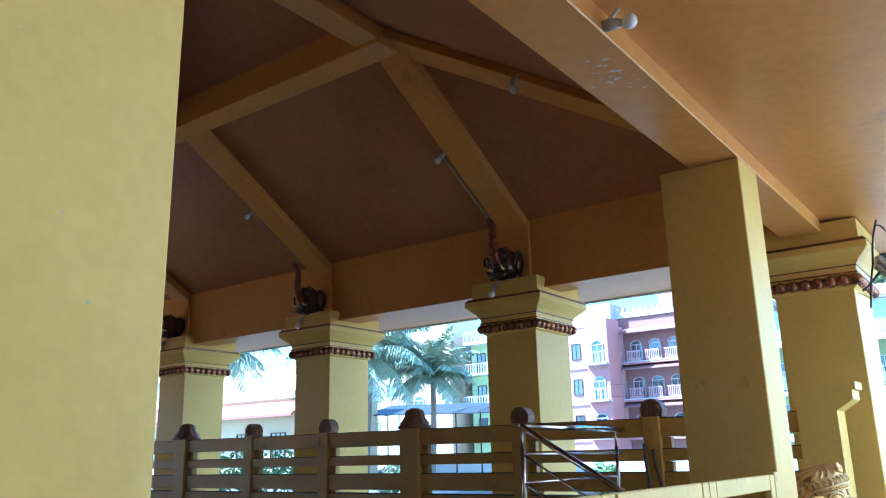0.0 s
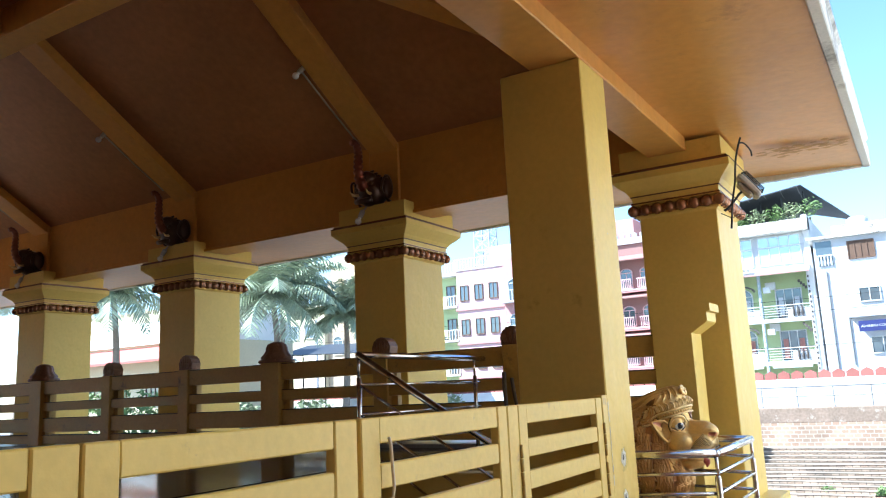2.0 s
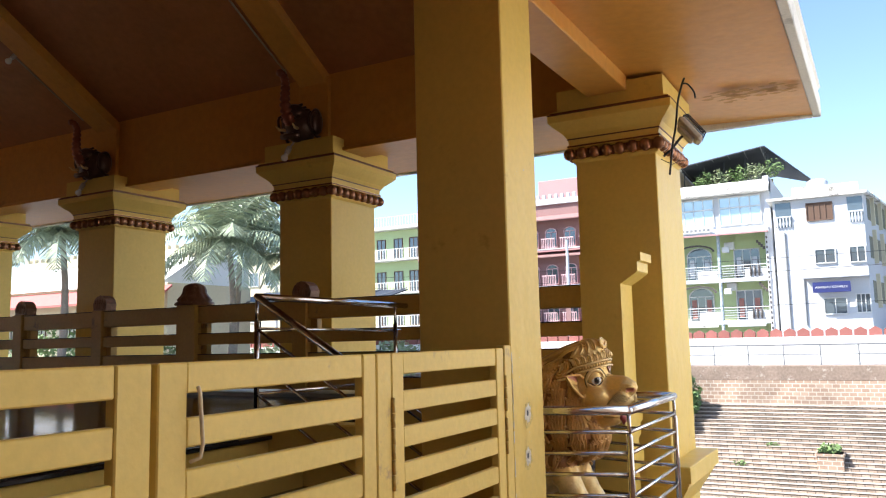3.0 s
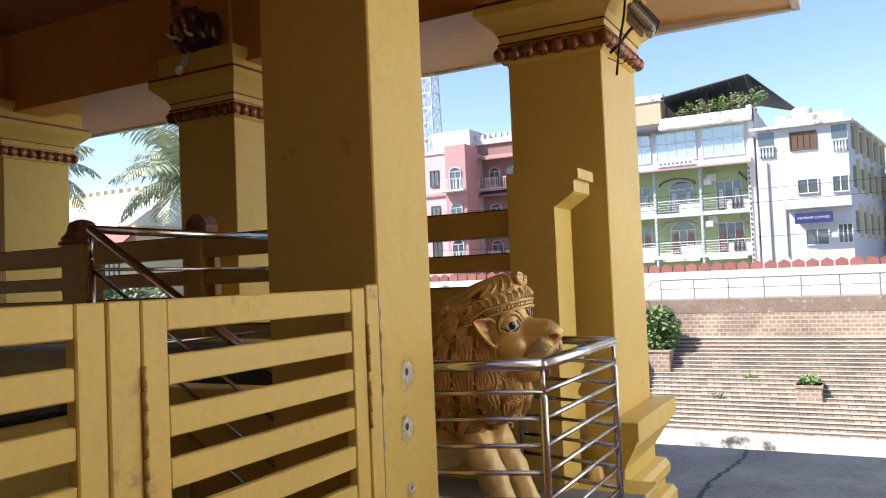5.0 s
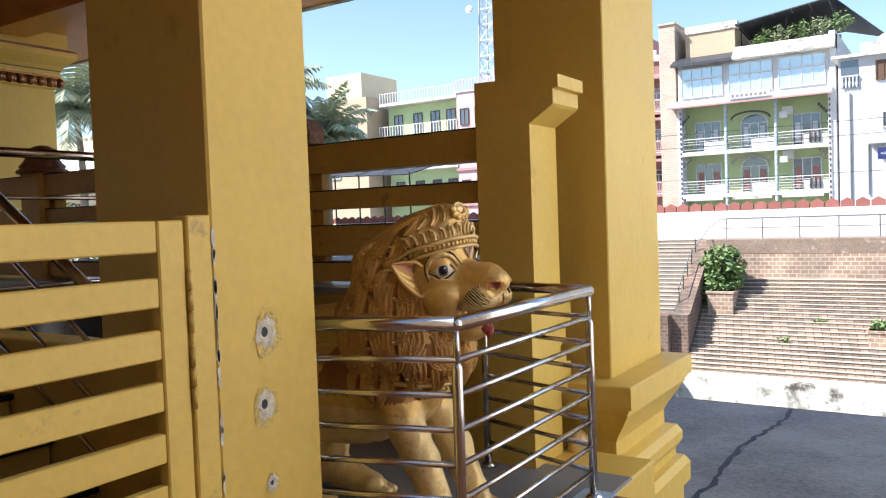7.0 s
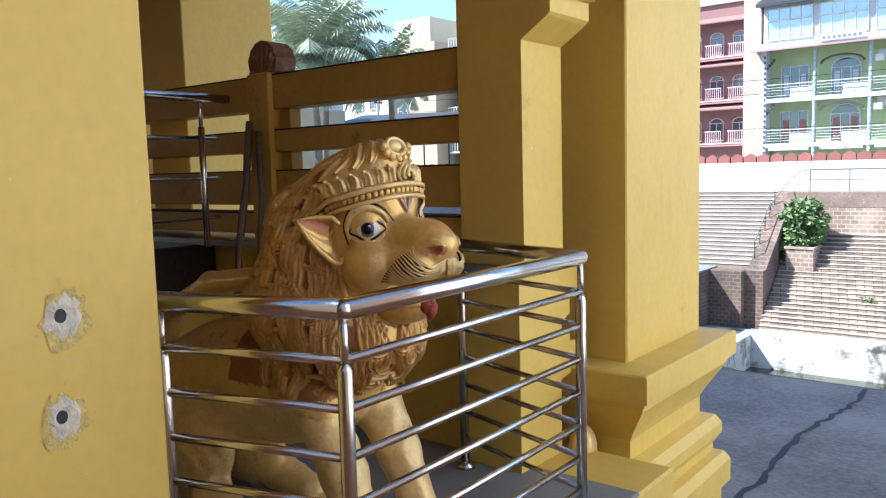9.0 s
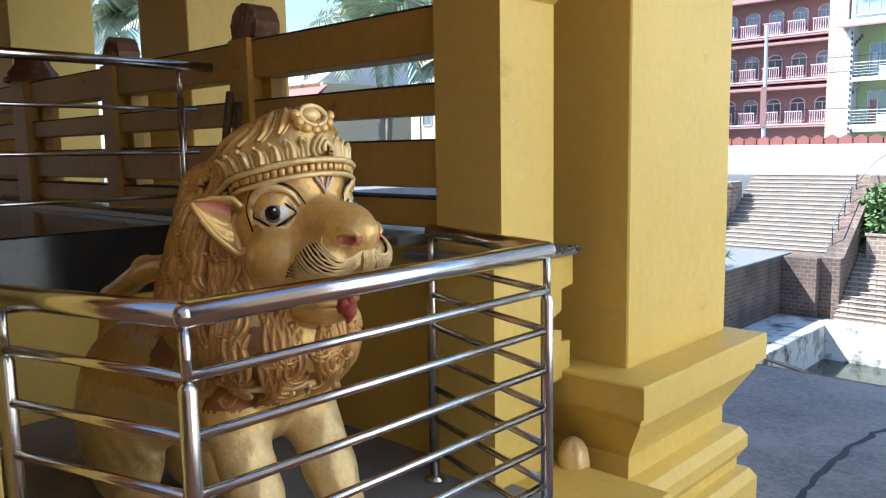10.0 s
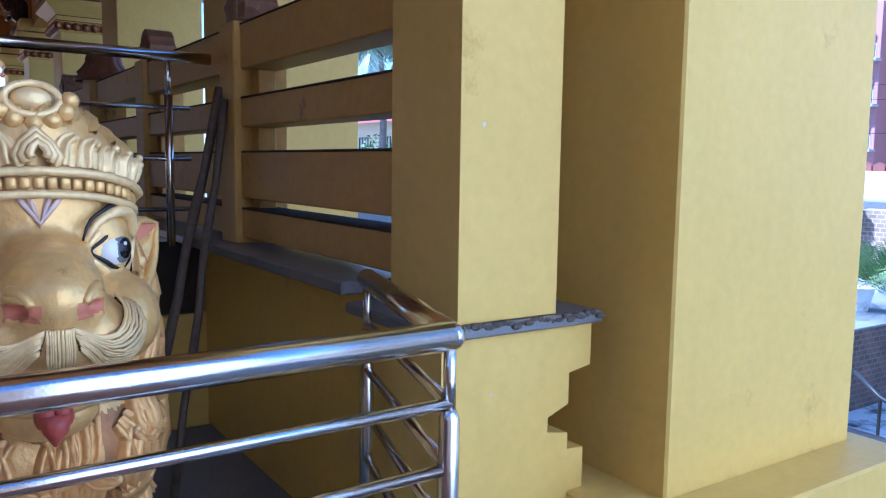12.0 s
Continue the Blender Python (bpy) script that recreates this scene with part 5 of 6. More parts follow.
for x in COLUMN_X[1:-1]:
    b = Vector((x - 0.19, 7.68, 5.40))
    bulb_lamp(b, (-0.25, -0.55, -0.75))
    put("conduit", tube([b, b + slope * 0.6, Vector((x - 0.19, 8.74, 4.78))], 0.012, 6), CABLE, group="conduits on the rafters", category="conduit", label="thin pale conduit running down the rafter")
    bulb_lamp((x - 0.12, ROW_Y - 0.16, 3.80), (-0.2, -0.4, -0.9), "small white bulb below the elephant head")
bulb_lamp((-4.05, 6.83, 5.58), (0.2, -0.3, -0.9), "small white bulb on the hip rafter")
bulb_lamp((FACE_X + 0.04, 3.55, 3.84), (0.9, 0.1, -0.1), "white bulb in a chipped socket on the eaves beam")
bulb_lamp((-9.0, 4.6, 6.05), (0, 0, -1), "small white bulb on the tie beam")
flood = thing("flood_light", "grey floodlight with wire guard on the corner capital", "lamp", at=(-1.15, 8.795, 3.26))
FLOOD_AT = pose(0.17, 0.0, 0.12, 0, 52, 18) @ Matrix.Diagonal((1.9, 1.3, 1.2, 1))
put("housing", moved(join(box(-0.075, 0.075, -0.075, 0.075, -0.05, 0.0, 0.015), box(-0.05, 0.05, -0.05, 0.05, -0.085, -0.05, 0.012)), FLOOD_AT), LAMP_CAP, flood)
put("lens", moved(box(-0.066, 0.066, -0.066, 0.066, 0.001, 0.008, 0.002), FLOOD_AT), GLASS, flood)
for i in range(5):
    put("guard_wire", moved(tube([(-0.07, -0.06 + 0.03 * i, 0.0), (-0.06, -0.06 + 0.03 * i, 0.035), (0.06, -0.06 + 0.03 * i, 0.035), (0.07, -0.06 + 0.03 * i, 0.0)], 0.004, 5), FLOOD_AT), IRON, flood)
put("bracket", tube([(-0.10, 0.0, -0.10), (-0.03, 0.0, -0.05), (0.06, 0.0, 0.05), (0.13, 0.0, 0.09)], 0.012, 6), IRON, flood)
put("cable", tube(smooth_line([(-1.03, 8.815, 3.865), (-1.04, 8.76, 3.80), (-1.08, 8.735, 3.64), (-1.115, 8.735, 3.40), (-1.15, 8.735, 3.24), (-1.19, 8.735, 2.97)]), 0.010, 6), BLACK_CABLE, category="cable", label="loose black cable from the soffit past the floodlight", smooth=True)
put("cable", tube(smooth_line([(-1.04, 8.76, 3.80), (-1.00, 8.80, 3.80), (-0.96, 8.86, 3.74), (-0.955, 8.88, 3.68)]), 0.008, 6), BLACK_CABLE, category="cable", label="short end of black cable bent over at the soffit", smooth=True)
put("cable", tube([(-1.32, 8.98, 3.18), (-1.22, 9.0, 3.12), (-1.16, 9.02, 3.15), (-1.10, 9.02, 3.14)], 0.004, 6), BLACK_CABLE, category="cable", label="short loose black wire end on the column")

# stains and peeled paint on the soffit and beam
rs = random.Random(3)
def flakes(cx, cy, n, sx, sy, z, size):
    out = []
    for j in range(n):
        x, y = min(rs.gauss(cx, sx), EAVE_X - 0.12), rs.gauss(cy, sy)
        k = 7
        r = size * rs.uniform(0.3, 1.2)
        out.append(([(x + r * rs.uniform(0.6, 1.2) * math.cos(2 * math.pi * i / k), y + r * 0.6 * rs.uniform(0.6, 1.2) * math.sin(2 * math.pi * i / k), z - 0.00025 * j) for i in range(k)], [tuple(range(k - 1, -1, -1))]))
    return join(*out)


put("peeled_paint", flakes(-0.75, 3.1, 70, 0.10, 0.22, SOFFIT_Z - 0.003, 0.035), STAIN, kind="stuff", category="peeling", label="patch of peeled pale plaster on the soffit")
put("peeled_paint", flakes(-1.7, 4.0, 26, 0.06, 0.12, 3.80, 0.022), STAIN, kind="stuff", category="peeling", label="small patch of peeled paint under the beam")
SPECK = material("bare_plaster_speck", (0.60, 0.55, 0.42), 0.9, vary=0.3, scale=30, bump=0.3)
SOOT = material("brown_damp_stain", (0.45, 0.235, 0.06), 0.7, vary=0.2, scale=9, bump=0.1)
put("damp_stain", flakes(-0.62, 9.6, 60, 0.25, 0.10, SOFFIT_Z - 0.003, 0.06), SOOT, kind="stuff", category="stain", label="brown damp stain on the soffit corner")

# ---- drilled holes in the gate column ----
SPECK_YELLOW = material("flaked_yellow_plaster", (0.62, 0.47, 0.16), 0.9, vary=0.3, scale=30, bump=0.8, bump_scale=70)
PLASTER = material("broken_white_plaster", (0.62, 0.58, 0.48), 0.9, vary=0.25, scale=25, bump=0.7, bump_scale=60)
for y, z, r in ((6.09, 1.075, 0.045), (6.075, 0.825, 0.043), (6.09, 0.545, 0.024)):
    rr = random.Random(int(z * 1000))
    k = 22
    ring_o = [(FACE_X + 0.003, y + r * rr.uniform(0.75, 1.3) * math.cos(2 * math.pi * i / k), z + r * rr.uniform(0.9, 1.5) * math.sin(2 * math.pi * i / k)) for i in range(k)]
    ring_i = [(FACE_X + 0.007, y + r * 0.7 * rr.uniform(0.8, 1.1) * math.cos(2 * math.pi * i / k), z + r * 0.75 * rr.uniform(0.8, 1.1) * math.sin(2 * math.pi * i / k)) for i in range(k)]
    ring_d = [(FACE_X + 0.0035, y - 0.2 * r + r * 0.34 * math.cos(2 * math.pi * i / k), z + 0.1 * r + r * 0.4 * math.sin(2 * math.pi * i / k)) for i in range(k)]
    f = [(i, (i + 1) % k, k + (i + 1) % k, k + i) for i in range(k)] + [(k + i, k + (i + 1) % k, 2 * k + (i + 1) % k, 2 * k + i) for i in range(k)]
    chips = []
    for j in range(11):
        a0, d0 = rr.uniform(0, 2 * math.pi), r * rr.uniform(1.25, 2.3)
        c0, c1, s0 = y + d0 * 0.8 * math.cos(a0), z + d0 * math.sin(a0), r * rr.uniform(0.05, 0.22)
        chips.append(([(FACE_X + 0.0032, c0 + s0 * rr.uniform(0.5, 1.3) * math.cos(q), c1 + s0 * rr.uniform(0.5, 1.3) * math.sin(q)) for q in [2 * math.pi * i / 7 for i in range(7)]], [tuple(range(7))]))
    halo = [(FACE_X + 0.0026, y + r * rr.uniform(1.0, 1.75) * math.cos(2 * math.pi * i / 26), z - 0.25 * r + r * rr.uniform(1.15, 1.95) * math.sin(2 * math.pi * i / 26)) for i in range(26)]
    put("bared_plaster", join((halo, [tuple(range(26))]), *chips), SPECK_YELLOW, gate_posts[1], "flaked yellow plaster round the hole")
    put("chipped_hole", (ring_o + ring_i + ring_d, f), PLASTER, gate_posts[1], "broken plaster round a drilled hole")
    # flat disc: the hole's inner shade is only its dark colour
    put("hole", (ring_d, [tuple(range(k))]), DARK, gate_posts[1], "flat dark disc painting the shade inside a drilled hole")
rs4 = random.Random(17)
for z in [rs4.uniform(0.1, 1.42) for _ in range(30)]:
    k = 7
    h, w = rs4.uniform(0.012, 0.045), rs4.uniform(0.004, 0.010)
    rim = [(FACE_X + 0.0045, 5.874 + w * rs4.uniform(0.5, 1.2) * math.cos(2 * math.pi * i / k), z + h * rs4.uniform(0.6, 1.2) * math.sin(2 * math.pi * i / k)) for i in range(k)]
    put("paint_chip", (rim, [tuple(range(k))]), PLASTER, gate_posts[1], "chipped pale plaster along the joint")

# ---- small paint losses on the gate columns and pier ----
rk = random.Random(21)
for name, y0, y1, z0, z1, n, x in (("paint_speck", 0.56, 0.99, 0.6, 3.7, 46, FACE_X), ("paint_speck", 5.9, 6.32, 0.05, 3.5, 30, FACE_X), ("paint_speck", 8.2, 8.5, 0.0, 1.9, 16, -1.535)):
    out = []
    for _ in range(n):
        c0, c1, s0 = rk.uniform(y0, y1), rk.uniform(z0, z1), rk.choice((0.0015, 0.002, 0.003, 0.003, 0.006))
        out.append(([(x + 0.0024, c0 + s0 * rk.uniform(0.5, 1.3) * math.cos(q), c1 + s0 * rk.uniform(0.5, 1.5) * math.sin(q)) for q in [2 * math.pi * i / 6 for i in range(6)]], [tuple(range(6))]))
    put(name, join(*out), SPECK, kind="stuff", category="paint wear", label="tiny chips in the ochre paint of the column")
ragged = []
for i in range(26):
    yy = 8.12 + 0.57 * i / 25
    ragged.append(ball((-1.512 + rk.uniform(-0.006, 0.006), yy, LEDGE_Z - 0.066 + rk.uniform(-0.012, 0.006)), (rk.uniform(0.006, 0.014), rk.uniform(0.012, 0.024), rk.uniform(0.005, 0.012)), 7, 5))
put("ragged_edge", join(*ragged), LEDGE_DARK, pier, "rough dark mortar along the ledge")


# ---- town behind the wall ----
HOTEL_GREEN = plain("lime_green_wall_paint", (0.42, 0.50, 0.25))
WHITE_WALL = plain("white_house_paint", (0.52, 0.53, 0.55))
CREAM_WALL = plain("cream_house_paint", (0.60, 0.53, 0.36))
BEIGE_WALL = plain("beige_house_paint", (0.50, 0.39, 0.27))
PINK_WALL = plain("pale_pink_house_paint", (0.58, 0.40, 0.41))
ROSE_WALL = plain("rose_house_paint", (0.46, 0.245, 0.24))
# red darkened for a face turned away from the sun
RED_SHADED = plain("shaded_red_house_paint", (0.27, 0.155, 0.145))
PALE_GREEN = plain("pale_green_house_paint", (0.47, 0.58, 0.31))
LILAC_WALL = plain("lilac_house_paint", (0.55, 0.42, 0.60))
FRAME_WHITE = material("white_window_frame", (0.60, 0.60, 0.58), 0.5, bump=0)
FRAME_BROWN = material("brown_window_frame", (0.12, 0.07, 0.045), 0.6, bump=0)
CURTAIN = material("red_brown_curtain", (0.34, 0.15, 0.12), 0.8, vary=0.3, scale=3, bump=0)
SIGN_BLUE = material("blue_sign_board", (0.025, 0.032, 0.13), 0.5, bump=0)
SHEET = material("dark_roof_sheet", (0.055, 0.06, 0.07), 0.5, metal=0.3, vary=0.2, scale=1, bump=0.1)
TANK = material("grey_water_tank", (0.55, 0.56, 0.58), 0.5, bump=0)
LEAF = material("mixed_green_leaves", (0.13, 0.20, 0.065), 0.6, vary=0.5, scale=2.5, fine=9, bump=0)
LEAF_DRY = material("dusty_leaves", (0.22, 0.26, 0.14), 0.7, vary=0.5, scale=2.5, fine=9, bump=0)
# frond green, paled to stand for sunlit haze
HAZY_FROND = material("hazy_frond_green", (0.33, 0.38, 0.25), 0.5, vary=0.4, scale=1.2, fine=6, bump=0, second=(0.38, 0.40, 0.27), patch=0.3, patch_scale=1.0)
BARK = material("palm_bark", (0.23, 0.19, 0.15), 0.9, vary=0.3, scale=3, fine=14, bump=0.5, bump_scale=12)
TILE_RED = material("faded_red_tile", (0.46, 0.14, 0.12), 0.8, vary=0.15, scale=2, bump=0.3, bump_scale=6)


def window(house, x, z, w, h, y, frame_mat=None, glass=None, arched=False, mullions=1):
    """A framed opening on a wall that faces -y: dark reveal, pane, frame bars."""
    frame_mat = frame_mat or FRAME_WHITE
    t = 0.07
    g = put("window", box(x - w / 2, x + w / 2, y - 0.03, y + 0.02, z, z + h, 0.004), glass or GLASS_DARK, house)
    bars = [box(x - w / 2 - t, x - w / 2, y - 0.09, y + 0.02, z - t, z + h + t, 0.006), box(x + w / 2, x + w / 2 + t, y - 0.09, y + 0.02, z - t, z + h + t, 0.006),
            box(x - w / 2, x + w / 2, y - 0.09, y + 0.02, z + h, z + h + t, 0.006), box(x - w / 2, x + w / 2, y - 0.12, y + 0.02, z - t, z, 0.006)]
    for i in range(mullions):
        u = x - w / 2 + w * (i + 1) / (mullions + 1)
        bars.append(box(u - 0.03, u + 0.03, y - 0.07, y, z, z + h, 0.004))
    put("window_frame", join(*bars), frame_mat, g)
    if arched:
        k = 12
        outer = [(x + (w / 2 + 0.09) * math.cos(math.pi * i / k), z + h + (w / 2 + 0.09) * 0.75 * math.sin(math.pi * i / k)) for i in range(k + 1)]
        inner = [(x + w / 2 * math.cos(math.pi * i / k), z + h + w / 2 * 0.75 * math.sin(math.pi * i / k)) for i in range(k, -1, -1)]
        put("arch_pane", prism([(u, v) for u, v in inner[::-1]], 'y', y - 0.03, y + 0.02), glass or GLASS_DARK, g)
        put("arch", prism(outer + inner, 'y', y - 0.12, y + 0.02), frame_mat, g)
    return g


def balcony(house, x0, x1, z, y, deep, slab_mat, rail_mat, balusters=True):
    """A slab in front of the wall at y, with a railing."""
    b = put("balcony", box(x0, x1, y - deep, y, z - 0.16, z, 0.01), slab_mat, house)
    bars = [box(x0, x1, y - deep, y - deep + 0.05, z + 0.88, z + 0.94, 0.005)]
    if balusters:
        n = max(3, int((x1 - x0) / 0.3))
        for i in range(n + 1):
            u = x0 + (x1 - x0 - 0.06) * i / n
            bars.append(box(u, u + 0.07, y - deep, y - deep + 0.05, z, z + 0.88, 0.004))
    else:
        for k in range(4):
            bars.append(box(x0, x1, y - deep, y - deep + 0.035, z + 0.15 + 0.18 * k, z + 0.185 + 0.18 * k, 0.003))
        bars += [box(x0, x0 + 0.05, y - deep, y - deep + 0.05, z, z + 0.9, 0.004), box(x1 - 0.05, x1, y - deep, y - deep + 0.05, z, z + 0.9, 0.004)]
    put("railing", join(*bars), rail_mat, b)
    return b


def leaf_clump(seed, centre, radii, n, size, mat_parts):
    """Many small leaves scattered in an uneven ellipsoid."""
    r = random.Random(seed)
    verts, faces = [], []
    for _ in range(n):
        while True:
            d = Vector((r.uniform(-1, 1), r.uniform(-1, 1), r.uniform(-1, 1)))
            if d.length < 1 and (noise.noise(d * 2.2 + Vector((seed, 0, 0))) + 0.25) > d.length - 0.75:
                break
        p = Vector(centre) + Vector((d.x * radii[0], d.y * radii[1], d.z * radii[2]))
        a = Vector((r.gauss(0, 1), r.gauss(0, 1), r.gauss(0, 0.7))).normalized()
        b = a.orthogonal().normalized()
        s = size * r.uniform(0.5, 1.3)
        k = len(verts)
        verts += [tuple(p - a * s), tuple(p + b * s * 0.42 - a * s * 0.1), tuple(p + a * s), tuple(p - b * s * 0.42 - a * s * 0.1)]
        faces.append((k, k + 1, k + 2, k + 3))
    return verts, faces


# hotel with green balconies
hotel = thing("apartment_building", "green and white balconied building with glazed top storey", "building", at=(0, 0, 0))
HY = 62.0
put("wall", box(-16.2, -6.4, HY + 1.3, HY + 11, -0.1, 9.0, 0.03), HOTEL_GREEN, hotel)
put("upper_wall", box(-16.4, -6.3, HY + 0.15, HY + 11, 9.0, 11.9, 0.03), WHITE_WALL, hotel)
put("side_wall", box(-6.4, -6.0, HY, HY + 11, -0.1, 12.9, 0.03), WHITE_WALL, hotel)
put("side_wall", box(-16.5, -16.2, HY, HY + 11, -0.1, 9.0, 0.03), WHITE_WALL, hotel)
for z in (2.55, 5.6):
    for x0, x1 in ((-16.2, -13.1), (-13.0, -9.8), (-9.7, -6.4)):
        balcony(hotel, x0, x1, z, HY + 1.3, 1.35, WHITE_WALL, FRAME_WHITE, False)
    put("slab_edge", box(-16.4, -6.3, HY - 0.12, HY - 0.06, z - 0.3, z - 0.02, 0.01), WHITE_WALL, hotel)
    for i, x in enumerate((-14.6, -11.4, -8.0)):
        window(hotel, x, z + 0.05, 1.7, 1.75 if i == 1 else 2.1, HY + 1.3, FRAME_WHITE, GLASS_DARK, i == 1, 2)
        for k in (-1, 1):
            put("curtain", box(x + k * 0.55 - 0.17, x + k * 0.55 + 0.17, HY + 1.225, HY + 1.25, z + 0.2, z + 1.6, 0.004), CURTAIN if z < 4 else WHITE_WALL, hotel)
    put("air_conditioner", box(-9.5, -8.8, HY + 0.9, HY + 1.28, z + 2.2, z + 2.75, 0.03), FRAME_WHITE, hotel)
PILLAR_BLUE = plain("pale_blue_pillar_paint", (0.36, 0.44, 0.48))
TRIM_DARK = material("dark_stepped_trim", (0.07, 0.06, 0.055), 0.7, bump=0)
for x in (-16.2, -13.05, -9.75, -6.4):
    put("pillar", box(x - 0.10, x + 0.10, HY - 0.1, HY + 0.15, -0.1, 9.0, 0.02), PILLAR_BLUE if -16 < x < -7 else WHITE_WALL, hotel)
    put("pillar_studs", join(*[box(x - 0.05, x + 0.05, HY - 0.14, HY - 0.101, 0.4 + 0.36 * i, 0.58 + 0.36 * i, 0.01) for i in range(23)]), WHITE_WALL if -16 < x < -7 else TRIM_DARK, hotel)
for z in (2.55, 5.6):
    for x0, x1 in ((-16.1, -13.15), (-12.95, -9.85), (-9.65, -6.5)):
        # stepped hood over each opening, and a solid half parapet beside the rail
        k = -1 if x0 < -14 else 1
        c = (x0 + x1) / 2
        if abs(c + 11.4) < 0.2:
            hood = [(c + 1.35 * math.cos(math.pi * i / 16), z + 2.05 + 0.55 * math.sin(math.pi * i / 16)) for i in range(17)]
            hood += [(c + 1.22 * math.cos(math.pi * i / 16), z + 2.02 + 0.46 * math.sin(math.pi * i / 16)) for i in range(16, -1, -1)]
            put("arch_hood", prism(hood, 'y', HY - 0.02, HY + 0.06), TRIM_DARK, hotel)
        else:
            put("stepped_trim", join(*[box(min(x_, x_ + 0.16 * k), max(x_, x_ + 0.16 * k), HY - 0.02, HY + 0.05, z + 2.45 - 0.16 * j, z + 2.66 - 0.16 * j, 0.01) for j, x_ in ((j, c + k * (0.95 + 0.14 * j)) for j in range(4))]), TRIM_DARK, hotel)
        put("half_parapet", box(c + 0.05, x1 - 0.02, HY - 0.03, HY + 0.05, z, z + 0.62, 0.02), WHITE_WALL, hotel)
        if c > -9:
            put("split_unit", box(x0 + 0.12, x0 + 0.62, HY - 0.02, HY + 0.28, z + 1.9, z + 2.32, 0.03), FRAME_WHITE, hotel)
for z in (2.55, 5.6):
    put("parapet_urn", join(*[tube([(-7.6 + 0.28 * i, HY - 0.10, z + 0.05), (-7.6 + 0.28 * i, HY - 0.10, z + 0.3), (-7.6 + 0.28 * i, HY - 0.10, z + 0.5), (-7.6 + 0.28 * i, HY - 0.10, z + 0.85)], [0.05, 0.09, 0.07, 0.03], 8) for i in range(3)]), TRIM_DARK, hotel)
for i in range(3):
    put("shop_sign", box(-15.9 + 3.25 * i, -13.3 + 3.25 * i, HY - 0.2, HY - 0.12, 2.06, 2.26, 0.01), WEATHERED_WHITE if i == 1 else WHITE_WALL, hotel)
put("hotel_sign", box(-12.6, -9.9, HY - 1.02, HY - 0.96, 8.98, 9.34, 0.01), FRAME_WHITE, hotel, "white name board")
put("sign_bars", join(*[box(-12.4 + 0.30 * i, -12.22 + 0.30 * i, HY - 1.03, HY - 1.021, 9.07, 9.25, 0.002) for i in range(8)]), FENCE, hotel, "worn grey letters as bars")
put("awning", prism([(HY - 0.9, 8.75), (HY - 0.9, 8.95), (HY + 0.2, 9.35), (HY + 0.2, 8.85)], 'x', -16.9, -6.2), WHITE_WALL, hotel)
put("awning_band", box(-16.92, -6.18, HY - 0.95, HY - 0.9, 8.7, 8.82, 0.01), ROSE_WALL, hotel)
for i, x in enumerate((-14.7, -11.4, -8.1)):
    window(hotel, x, 9.55, 2.8, 2.0, HY + 0.15, FRAME_WHITE, GLASS, False, 3)
    put("transom", box(x - 1.4, x + 1.4, HY + 0.04, HY + 0.1, 10.75, 10.85, 0.005), FRAME_WHITE, hotel)
put("parapet", prism([(HY - 0.7, 11.75), (HY - 0.7, 11.95), (HY + 0.4, 12.75), (HY + 0.9, 12.75), (HY + 0.9, 11.75)], 'x', -12.4, -6.0), WEATHERED_WHITE, hotel)
put("eave_slab", prism([(HY - 0.7, 11.7), (HY - 0.7, 11.9), (HY + 0.6, 12.5), (HY + 0.6, 11.9)], 'x', -16.7, -12.4), SHEET, hotel)
put("stair_block", box(-16.0, -12.5, HY + 0.9, HY + 8, 11.9, 14.7, 0.03), BEIGE_WALL, hotel)
put("block_coping", box(-16.0, -12.3, HY + 0.8, HY + 1.6, 14.2, 14.75, 0.05), WEATHERED_WHITE, hotel)
for i in range(5):
    put("canopy_post", tube([(-12.2 + 1.5 * i, HY + 1.5, 12.6), (-12.2 + 1.5 * i, HY + 1.5, 14.16 + 0.185 * i)], 0.05, 6), IRON, hotel)
put("canopy", join(slab([(-12.4, HY + 0.4, 14.30), (-6.2, HY + 0.4, 15.15), (-6.2, HY + 8, 14.2), (-12.4, HY + 8, 13.8)], 0.07), slab([(-6.2, HY + 0.4, 15.15), (-3.4, HY + 9, 13.5), (-6.2, HY + 8, 14.2)], 0.07)), SHEET, hotel)
put("canopy_rib", join(*[bar((-12.2 + 1.15 * i, HY + 0.45, 14.30 + 0.158 * i), (-12.2 + 1.15 * i, HY + 7.8, 13.80 + 0.075 * i), 0.07, 0.12, 0.0) for i in range(6)]), FENCE, hotel)
put("round_window", tube([(-12.0, HY + 6.9, 13.2), (-12.0, HY + 6.96, 13.2)], 0.6, 20), GLASS_DARK, hotel)
put("back_wall", box(-12.4, -6.4, HY + 7, HY + 7.3, 11.9, 13.9, 0.03), BEIGE_WALL, hotel)
for i in range(5):
    put("rooftop_plants", leaf_clump(20 + i, (-10.6 + 1.2 * i, HY + 0.9, 13.15 + 0.1 * i), (0.85, 0.6, 0.75), 210, 0.14, None), (LEAF, LEAF_DRY)[i % 2], kind="stuff", category="plants", label="dusty potted plants along the roof terrace")
tower = thing("brick_tower", "tall pale brick-clad stair tower", "building")
put("wall", box(-17.75, -16.55, HY + 0.2, HY + 9, -0.1, 15.0, 0.03), BRICK_TOWER, tower)
put("coping", box(-17.8, -16.5, HY + 0.1, HY + 9, 15.0, 15.15, 0.02), BEIGE_WALL, tower)

# white block with a name board
white = thing("apartment_building", "white three-storey building with a blue name board", "building")
WY = 60.0
put("wall", prism([(-5.65, WY), (-0.1, WY), (2.3, WY + 16), (-5.65, WY + 16)], 'z', -0.1, 10.6), WHITE_WALL, white)
